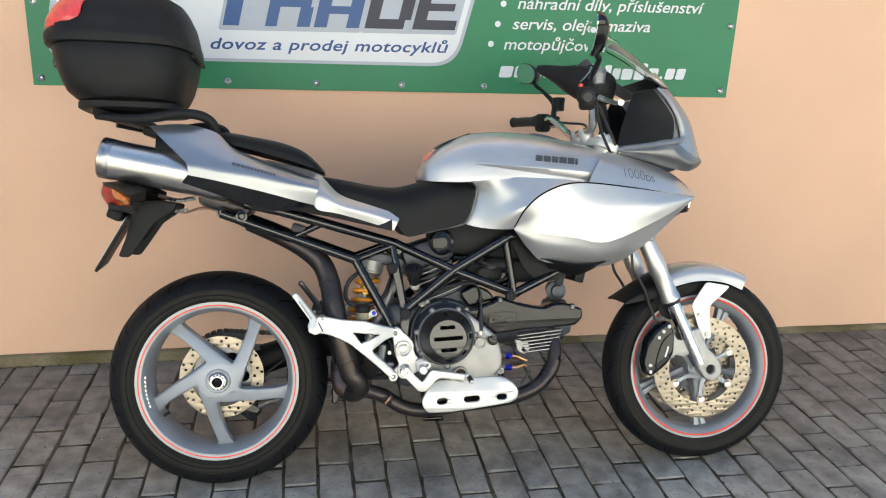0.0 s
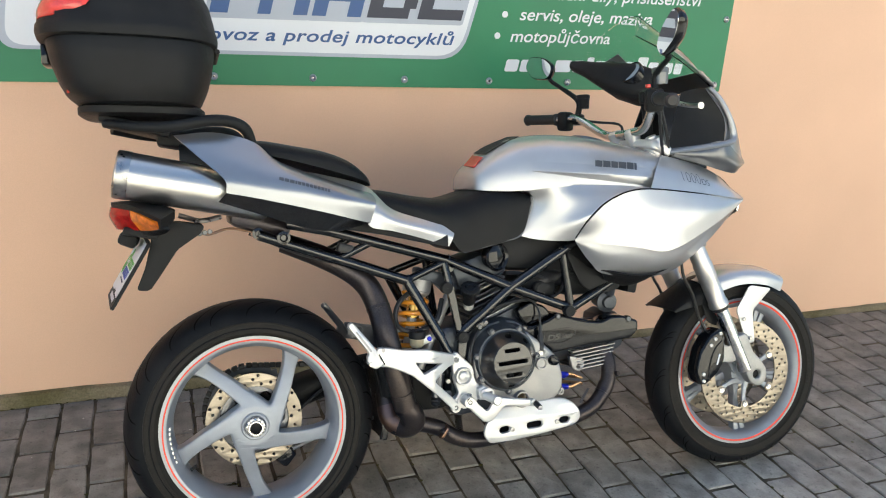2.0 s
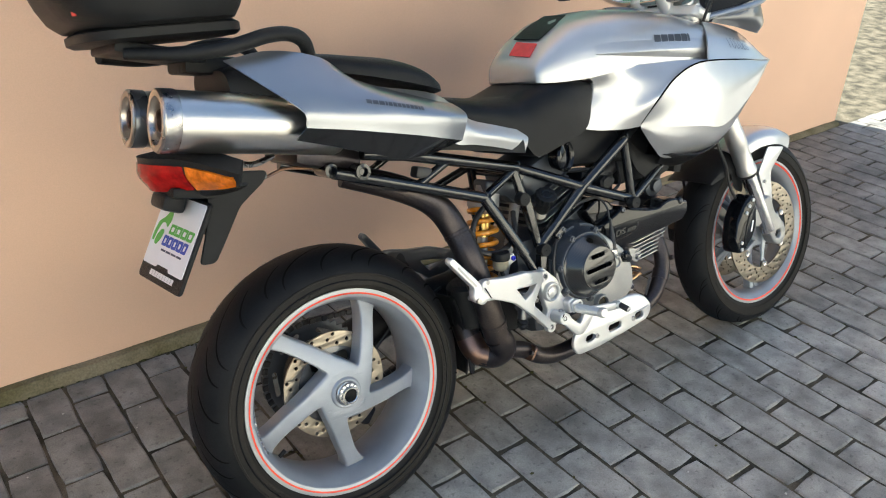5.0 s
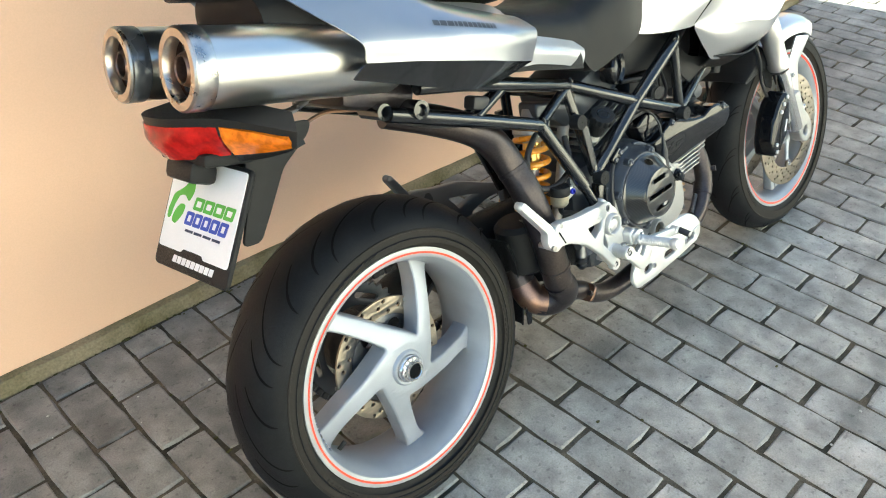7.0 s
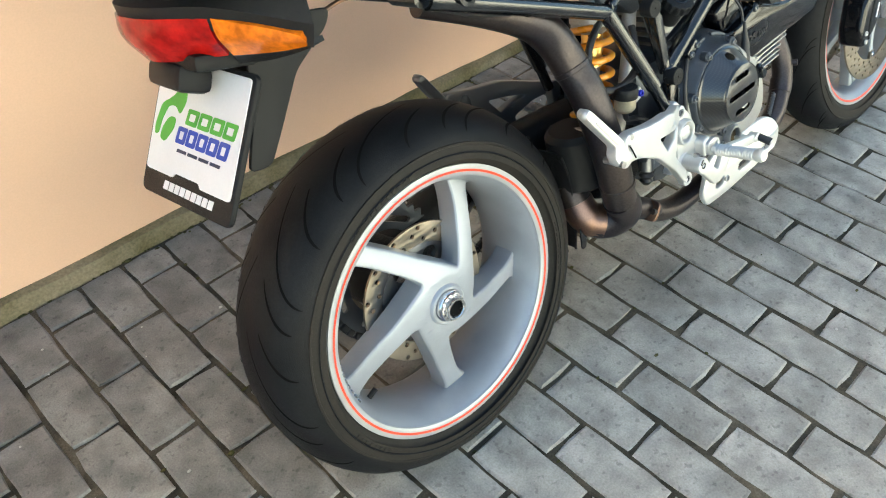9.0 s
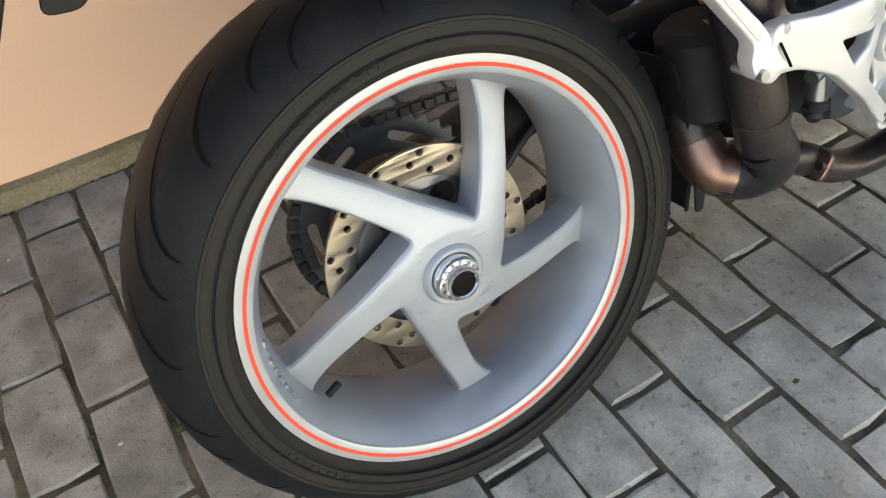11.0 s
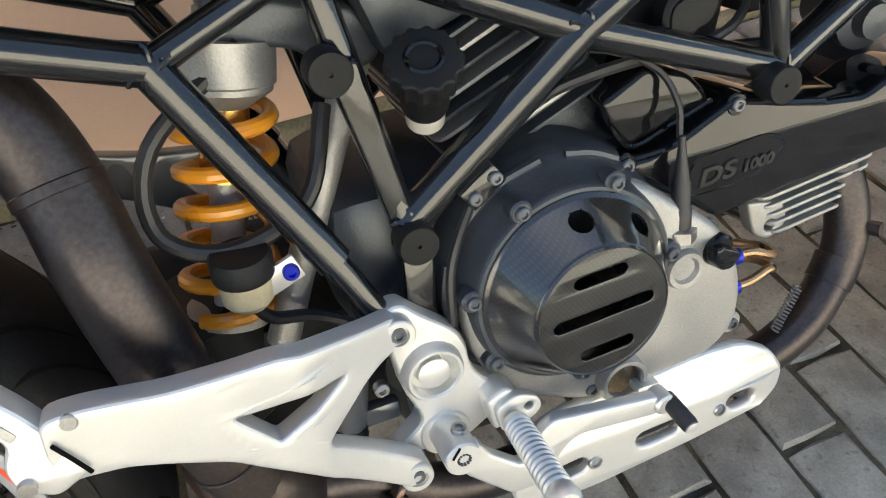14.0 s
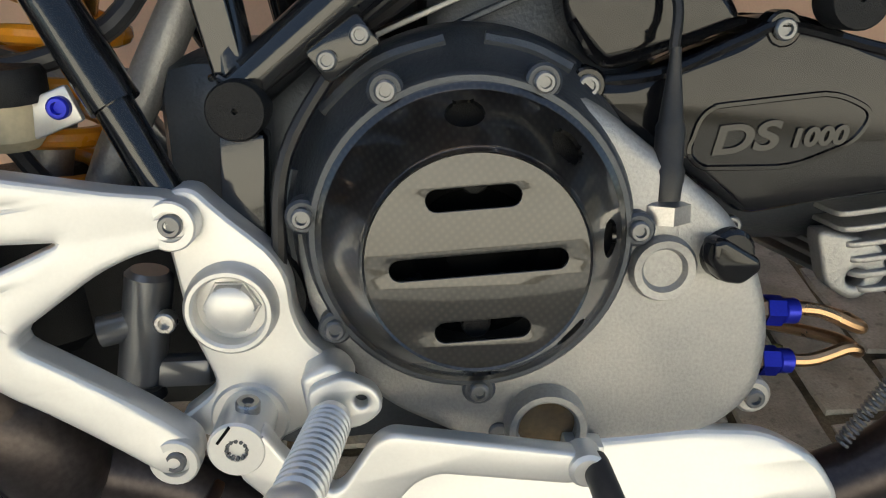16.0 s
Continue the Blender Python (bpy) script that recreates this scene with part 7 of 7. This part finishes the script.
part("flange_bolt", cyl((0.474, -0.092, 0.254), (0.494, -0.092, 0.242), 0.006, 6), PIPE, front_pipe)
coil = []
for k in range(14 * 8 + 1):
    t, s = k / 8 * 2 * math.pi, k / 112
    c0 = Vector((0.914, -0.086, 0.322)).lerp(Vector((0.884, -0.092, 0.284)), s)
    coil.append(c0 + Vector((0.6, 0, -0.35)).normalized() * math.cos(t) * 0.0042 + Vector((0, 1, 0)) * math.sin(t) * 0.0042)
part("pipe_spring", tube(coil, 0.0011, 5, smooth=False), GUNMETAL, front_pipe)
part("lambda_boss", cyl((1.004, -0.066, 0.352), (1.012, -0.084, 0.354), 0.0075, 6), PIPE, front_pipe)

# ---------------------------------------------------------------- foot rest brackets
outer = [(0.285, 0.512), (0.309, 0.510), (0.352, 0.500), (0.418, 0.493), (0.484, 0.471), (0.505, 0.466), (0.518, 0.453), (0.513, 0.440), (0.492, 0.440), (0.474, 0.434), (0.435, 0.408), (0.490, 0.356), (0.508, 0.337), (0.509, 0.323), (0.493, 0.321), (0.442, 0.372), (0.376, 0.431), (0.341, 0.449), (0.319, 0.459), (0.300, 0.463), (0.280, 0.466)]
hole = [(0.384, 0.463), (0.460, 0.451), (0.407, 0.431)]
hanger_pts = [(0.497, 0.448), (0.499, 0.463), (0.506, 0.468), (0.515, 0.467), (0.526, 0.455), (0.551, 0.432), (0.559, 0.416), (0.559, 0.399), (0.566, 0.381), (0.586, 0.366), (0.586, 0.348), (0.570, 0.336), (0.550, 0.324), (0.533, 0.319), (0.516, 0.324), (0.490, 0.331), (0.492, 0.338), (0.516, 0.356), (0.504, 0.390), (0.499, 0.432)]


def bracket_bow(x, z):
    """The bracket sweeps outward from the frame towards its rear end."""
    y = float(np.interp(x, (0.27, 0.30, 0.39, 0.434, 0.505, 0.53), (-0.199, -0.1945, -0.1855, -0.1775, -0.1367, -0.133)))
    low = max(0.0, min(1.0, (0.45 - z) / 0.12)) * max(0.0, min(1.0, (x - 0.434) / 0.071))
    return y - 0.0155 * low + 0.010


def guard_bow(x, z):
    return 0.30 * max(0.0, z - 0.272) + 0.25 * max(0.0, x - 0.84) + 0.15 * max(0.0, 0.228 - z)


for side in (-1, 1):
    f = (lambda b: b) if side < 0 else mirrored
    sg = (lambda p: p) if side < 0 else (lambda p: (p[0], 2 * C - p[1], p[2]))
    w = (0, -1, 0) if side < 0 else (0, 1, 0)
    # far-side set takes dark gunmetal to stand in for the shade behind the bike
    satin = ALU if side < 0 else GUNMETAL
    br = part("footrest_bracket", f(bent(plate([rounded(outer, 0.010, 4), rounded(hole, 0.003, 4)], 0.020, 0.0035), bracket_bow, 0.012)), satin, bike, "satin aluminium passenger footrest bracket", 22)
    hg = part("footrest_hanger", f(plate([rounded(hanger_pts, 0.010, 4)], 0.022, 0.0045, -0.1155)), satin, bike, "satin aluminium rider footrest hanger", 22)
    for x, y, z in ((0.505, -0.1367, 0.4515), (0.4965, -0.1522, 0.3295)):
        part("bolt_boss", f(rod((x, y + 0.009, z), (x, y - 0.02, z), [(0.0130, 0), (0.0130, 0.0118), (0.0120, 0.0130), (0.0080, 0.0130), (0.0076, 0.0085), (0, 0.0085)], 28)), satin, br)
        screw(sg((x, y + 0.0005, z)), 0.0060, 0.0045, w, parent=br, material=GUNMETAL)
    # cast-grey disc paints the shaded recess of a small hole
    part("bracket_plug", f(cyl((0.300, -0.190, 0.505), (0.300, -0.1952, 0.505), 0.0055, 16, 0.001)), ALU_CAST, br)
    part("pivot_ring", f(moved(lathe([(0.0185, 0.016), (0.0185, -0.010), (0.0198, -0.0118), (0.0218, -0.0118), (0.0236, -0.0095), (0.0262, 0.010)], 44), Matrix.Translation((0.528, -0.1255, 0.404)))), satin, hg, "ring round the swing arm pivot nut")
    part("pivot_nut", f(rod((0.528, -0.118, 0.404), (0.5278, -0.17, 0.4035), [(0.0158, 0), (0.0158, 0.0080), (0.0148, 0.0092), (0.0138, 0.0092), (0.0138, 0.0145), (0.0126, 0.0160)], 6)), satin, hg, "large hexagonal pivot nut")
    part("nut_dome", f(rod((0.528, -0.118, 0.404), (0.528, -0.17, 0.4038), [(0.0128, 0.0155), (0.0105, 0.0168), (0.0060, 0.0178), (0, 0.0180)], 32)), satin, hg)
    # black disc put in for the shade in the gap round the nut
    part("pivot_washer", f(rod((0.528, -0.118, 0.404), (0.528, -0.17, 0.404), [(0.0186, 0), (0.0186, 0.003), (0, 0.003)], 32)), BLACK_PLASTIC, hg)
    part("shaft_boss", f(rod((0.531, -0.110, 0.338), (0.531, -0.2, 0.338), [(0.0215, 0), (0.0215, 0.0165), (0.0200, 0.0185), (0.0, 0.0185)], 36)), satin, hg)
    shaft = part("pedal_shaft", f(rod((0.5315, -0.120, 0.341), (0.532, -0.2, 0.342), [(0.0150, 0), (0.0150, 0.0445), (0.0138, 0.0462), (0.0060, 0.0462), (0.0052, 0.0445), (0, 0.0445)], 36)), satin, hg)
    for k in range(12):
        t = 2 * math.pi * k / 12
        part("spline_tooth", f(cyl((0.532 + 0.0050 * math.cos(t), -0.1640, 0.342 + 0.0050 * math.sin(t)), (0.532 + 0.0050 * math.cos(t), -0.1666, 0.342 + 0.0050 * math.sin(t)), 0.0011, 6)), GUNMETAL, shaft)
    part("clamp_slit", f(rbox((0.0014, 0.020, 0.0110), Matrix.Translation((0.5262, -0.1575, 0.3508)) @ pose(0, 0, 0, 0, 38, 0), 0)), RECESS_SHADE, shaft)
    part("clamp_bolt", f(rod((0.535, -0.148, 0.352), (0.537, -0.150, 0.366), [(0.0064, 0), (0.0064, 0.0075), (0.0056, 0.0085), (0.0030, 0.0085), (0.0026, 0.005), (0, 0.005)], 18)), STEEL, shaft)
    screw(sg((0.4890, -0.112, 0.392)), 0.0060, 0.008, w, parent=hg)
    pedal = part("pedal" if side < 0 else "gear_pedal", f(plate([rounded([(0.545, 0.353), (0.554, 0.336), (0.578, 0.314), (0.584, 0.318), (0.600, 0.342), (0.609, 0.347), (0.650, 0.340), (0.704, 0.331), (0.712, 0.323), (0.704, 0.312), (0.632, 0.322), (0.620, 0.317), (0.604, 0.298), (0.588, 0.285), (0.568, 0.286), (0.530, 0.326)], 0.006, 4)], 0.013, 0.003, -0.1590)), satin, bike, "satin aluminium foot pedal")
    part("pedal_tip", f(rod((0.713, -0.160, 0.324), (0.7174, -0.1940, 0.3134), [(0, 0), (0.0068, 0), (0.0074, 0.003), (0.0076, 0.030), (0.0070, 0.033), (0, 0.033)], 18)), HOSE, pedal, "black rubber pedal tip")
    part("tip_end", f(rod((0.7170, -0.1915, 0.3142), (0.7178, -0.2100, 0.3090), [(0.0058, 0), (0.0062, 0.0015), (0.0045, 0.0025), (0, 0.0025)], 18)), satin, pedal)
    part("pedal_joint", f(cyl((0.708, -0.150, 0.323), (0.709, -0.1695, 0.322), 0.0098, 20, 0.002)), satin, pedal)
    prof = [(0, 0), (0.0100, 0.0)]
    for k in range(14):
        prof += [(0.0112, 0.006 + k * 0.0058), (0.0112, 0.0085 + k * 0.0058), (0.0094, 0.0100 + k * 0.0058)]
    prof += [(0.0120, 0.090), (0.0125, 0.098), (0.0095, 0.103), (0, 0.103)]
    peg = part("rider_footrest", f(rod((0.5790, -0.158, 0.353), (0.5715, -0.2600, 0.3655), prof, 20)), satin, bike, "ribbed aluminium rider footrest")
    part("footrest_clevis", f(plate([rounded([(0.566, 0.366), (0.586, 0.374), (0.602, 0.366), (0.606, 0.354), (0.596, 0.345), (0.570, 0.340)], 0.007, 4), ring2(0.0036, (0.594, 0.359), 14)], 0.010, 0.002, -0.1480, Matrix.Translation((0, 0.0, 0.0)))), satin, peg)
    part("clevis_arm", f(plate([rounded([(0.562, 0.370), (0.580, 0.378), (0.590, 0.368), (0.588, 0.344), (0.566, 0.338)], 0.006, 4)], 0.026, 0.004, -0.1330)), satin, peg)
    pg = part("passenger_footrest", f(bent(plate([rounded([(0.221, 0.573), (0.228, 0.577), (0.235, 0.571), (0.278, 0.516), (0.288, 0.500), (0.302, 0.470), (0.280, 0.459), (0.262, 0.471), (0.259, 0.488), (0.266, 0.500), (0.225, 0.557), (0.219, 0.566)], 0.006, 4)], 0.022, 0.004), lambda x, z: -0.169 - 0.018 * max(0.0, min(1.0, (0.565 - z) / 0.09)), 0.02, 2)), satin, bike, "folded aluminium passenger footrest", 22)
    part("footrest_ball", f(moved(lathe([(0.0001, -0.0088), (0.0050, -0.0074), (0.0080, -0.004), (0.0090, 0), (0.0080, 0.004), (0.0050, 0.0074), (0.0001, 0.0088)], 18), Matrix.Translation((0.2265, -0.1715, 0.5675)))), satin, pg)
    # cast-grey strip laid on the face stands in for the groove's shade
    groove_pts = [Vector((0.2345, 0.5525)), Vector((0.2385, 0.5555)), Vector((0.2735, 0.5055)), Vector((0.2690, 0.5025))]
    part("footrest_groove", f(bent(plate([rounded(groove_pts, 0.002, 3)], 0.0014, 0.0003), lambda x, z: -0.1805 - 0.018 * max(0.0, min(1.0, (0.565 - z) / 0.09)), 0.02, 2)), ALU_CAST, pg)
    part("footrest_seam", f(tube([(0.2885, -0.1985, 0.4965), (0.2955, -0.1985, 0.4835), (0.3020, -0.1985, 0.4705)], 0.0014, 6, smooth=False)), RECESS_SHADE, pg)
    part("footrest_pivot", f(cyl((0.268, -0.202, 0.474), (0.268, -0.165, 0.474), 0.0055, 14)), STEEL, pg)
    slots = [slot2((0.640, 0.2475), 0.030, 0.0085, 0.10), slot2((0.7275, 0.2510), 0.046, 0.0085, 0.04), slot2((0.8165, 0.2545), 0.030, 0.0085, 0.04)]
    sk = part("heel_guard", f(bent(plate([rounded([(0.596, 0.214), (0.581, 0.238), (0.583, 0.258), (0.604, 0.296), (0.630, 0.308), (0.708, 0.310), (0.780, 0.314), (0.825, 0.311), (0.856, 0.292), (0.870, 0.266), (0.864, 0.246), (0.842, 0.236), (0.755, 0.224), (0.665, 0.214)], 0.014, 5)] + slots, 0.012, 0.004), lambda x, z: -0.1255 + guard_bow(x, z), 0.018, 2)), satin, bike, "bright aluminium engine guard with slots", 22)
    for x, z in ((0.6615, 0.2470), (0.7930, 0.2520)):
        screw(sg((x, -0.1300, z)), 0.0068, 0.004, w, parent=sk)
    part("guard_clip", f(rbox((0.022, 0.016, 0.008), Matrix.Translation((0.714, -0.128, 0.313)) @ pose(0, 0, 0, 0, 6, 0), 0.002)), ALU, sk)
part("master_cylinder", join(cyl((0.476, -0.092, 0.414), (0.462, -0.092, 0.345), 0.0135, 18, 0.003), cyl((0.470, -0.094, 0.384), (0.446, -0.098, 0.380), 0.009, 14), rbox((0.046, 0.014, 0.018), Matrix.Translation((0.482, -0.092, 0.352)), 0.004)), GUNMETAL, bike, "grey rear brake master cylinder")
part("cylinder_boot", rod((0.463, -0.092, 0.348), (0.457, -0.092, 0.310), [(0.0150, 0), (0.0115, 0.005), (0.0145, 0.010), (0.0110, 0.015), (0.0130, 0.020), (0.006, 0.028), (0, 0.03)], 18), HOSE, bike)

# side stand on the far side, its foot on the ground
tn = math.tan(radians(LEAN))
part("side_stand", tube([(0.600, C + 0.13, 0.290), (0.625, C + 0.19, 0.190), (0.660, 0.300, 0.300 * tn + 0.012)], [0.014, 0.012, 0.012], 12), FRAME_PAINT, bike, "dark folding side stand")
part("stand_foot", rbox((0.07, 0.045, 0.012), Matrix.Translation((0.665, 0.305, 0.305 * tn + 0.008)) @ pose(0, 0, 0, LEAN), 0.003), FRAME_PAINT, bike)

# ---------------------------------------------------------------- paving blocks
pave = thing("pavement", "grey concrete block paving with sandy joints", "pavement", kind="structure")


def block_mesh(w, d, seed):
    """One chamfered block with uneven edges; its top is at z = 0."""
    rng = random.Random(seed)
    bm = bmesh.new()
    def loop(inset, z, jit):
        pts = []
        hw, hd = w / 2 - inset, d / 2 - inset
        for cx, cy in ((-1, -1), (0, -1), (1, -1), (1, -0.5), (1, 0), (1, 0.5), (1, 1), (0, 1), (-1, 1), (-1, 0.5), (-1, 0), (-1, -0.5)):
            corner = 0.0018 if abs(cx) == 1 and abs(cy) == 1 else 0.0
            pts.append(bm.verts.new((cx * (hw - corner) + rng.uniform(-jit, jit), cy * (hd - corner) + rng.uniform(-jit, jit), z + (rng.uniform(-0.0008, 0.0006) if z > -0.003 else 0))))
        return pts
    lows, mids, tops = loop(0.0, -0.03, 0.0004), loop(0.0, -0.0040, 0.0020), loop(0.0034, 0.0, 0.0022)
    for a, b in ((lows, mids), (mids, tops)):
        for i in range(12):
            j = (i + 1) % 12
            bm.faces.new((a[i], a[j], b[j], b[i]))
    bm.faces.new(tops)
    me = mesh_of("paving_block", bm, 0)
    me.materials.append(PAVER)
    return me


WIDE, LONG = PX - 0.0080, 2 * PY - 0.0080
kinds = [block_mesh(WIDE, LONG, 10 + k) for k in range(14)]
cut = {}
rng = random.Random(7)
near, rest = [], []
for i in range(-60, 131):
    j0 = -60
    for j in range(j0, 9):
        if (i + j) % 2:
            continue
        x, y0, y1 = (i - 0.5) * PX, j * PY, (j + 2) * PY
        if y1 > KERB_Y - 0.004:
            y1 = KERB_Y - 0.004
        if y1 - y0 < 0.03:
            continue
        full = y1 - y0 > 2 * PY - 0.001
        near_key = -1.45 < x < 1.15 and -0.75 < (y0 + y1) / 2 < 0.80
        (near if near_key else rest).append((x, y0, y1, full))
near.sort(key=lambda b: abs(b[0] + 0.1) * 0.8 + abs((b[1] + b[2]) / 2 - 0.0))
rest += near[300:]
near = near[:300]


def block_pose(x, y):
    h = 0.0025 * noise.noise((x * 1.3, y * 1.3, 3.1))
    return Matrix.Translation((x + rng.uniform(-0.0016, 0.0016), y + rng.uniform(-0.0022, 0.0022), h + rng.uniform(-0.0016, 0.0014))) @ pose(0, 0, 0, rng.uniform(-0.6, 0.6), rng.uniform(-0.9, 0.9), rng.uniform(-0.9, 0.9))


for x, y0, y1, full in near:
    if full:
        me = kinds[rng.randrange(14)]
    else:
        key = round(y1 - y0, 3)
        me = cut.setdefault(key, block_mesh(WIDE, key - 0.0065, 77))
    ob = new("paving_block", me)
    ob.parent = pave
    ob.matrix_basis = block_pose(x, (y0 + y1) / 2) @ (pose(0, 0, 0, 0, 0, 180) if full and rng.random() < 0.5 else Matrix())
verts, faces = [], []
for x, y0, y1, full in rest:
    m = block_pose(x, (y0 + y1) / 2)
    src = kinds[rng.randrange(14)]
    s = (y1 - y0 - 0.0065) / LONG
    base = len(verts)
    verts += [tuple(m @ Vector((v.co.x, v.co.y * s, v.co.z))) for v in src.vertices]
    faces += [[base + k for k in p.vertices] for p in src.polygons]
far = bpy.data.meshes.new("paving_rest")
far.from_pydata(verts, [], faces)
far.update()
far.materials.append(PAVER)
ob = new("paving_rest", far)
ob.parent = pave
tagged(ob, "more grey concrete paving blocks", kind="stuff")

# ---------------------------------------------------------------- loose grit and moss
grit_bm = bmesh.new()
rng = random.Random(21)
for k in range(46):
    x, y = rng.uniform(-1.5, 1.6), rng.choice((rng.uniform(0.35, 0.78), rng.uniform(-0.7, 0.75)))
    r = rng.uniform(0.0012, 0.0034)
    bmesh.ops.create_icosphere(grit_bm, subdivisions=1, radius=r, matrix=Matrix.Translation((x, y, 0.001 + r * 0.4)) @ Matrix.Diagonal((rng.uniform(0.8, 1.5), rng.uniform(0.7, 1.2), 0.7, 1)))
grit = new("grit", mesh_of("grit", grit_bm, 0))
grit.data.materials.append(WHITE_GRIT)
tagged(grit, "pale crumbs of grit scattered on the paving", "grit", kind="stuff")
moss_bm = bmesh.new()
for k in range(420):
    x = rng.uniform(-1.6, 1.4)
    on_joint = rng.random() < 0.45
    y = round(rng.uniform(-4, 7)) * PY + rng.uniform(-0.004, 0.004) if on_joint else KERB_Y - abs(rng.gauss(0.006, 0.008))
    if on_joint and rng.random() < 0.6:
        x, y = round(x / PX) * PX + rng.uniform(-0.004, 0.004), rng.uniform(-0.3, 0.78)
    r = rng.uniform(0.0015, 0.0045)
    bmesh.ops.create_icosphere(moss_bm, subdivisions=1, radius=r, matrix=Matrix.Translation((x, y, -0.0035 + r * 0.25)) @ Matrix.Diagonal((rng.uniform(0.8, 2.4), rng.uniform(0.7, 1.6), 0.7, 1)))
moss = new("moss", mesh_of("moss", moss_bm, 0))
moss.data.materials.append(MOSS)
tagged(moss, "olive moss tufts in the joints and along the wall", "moss", kind="stuff")
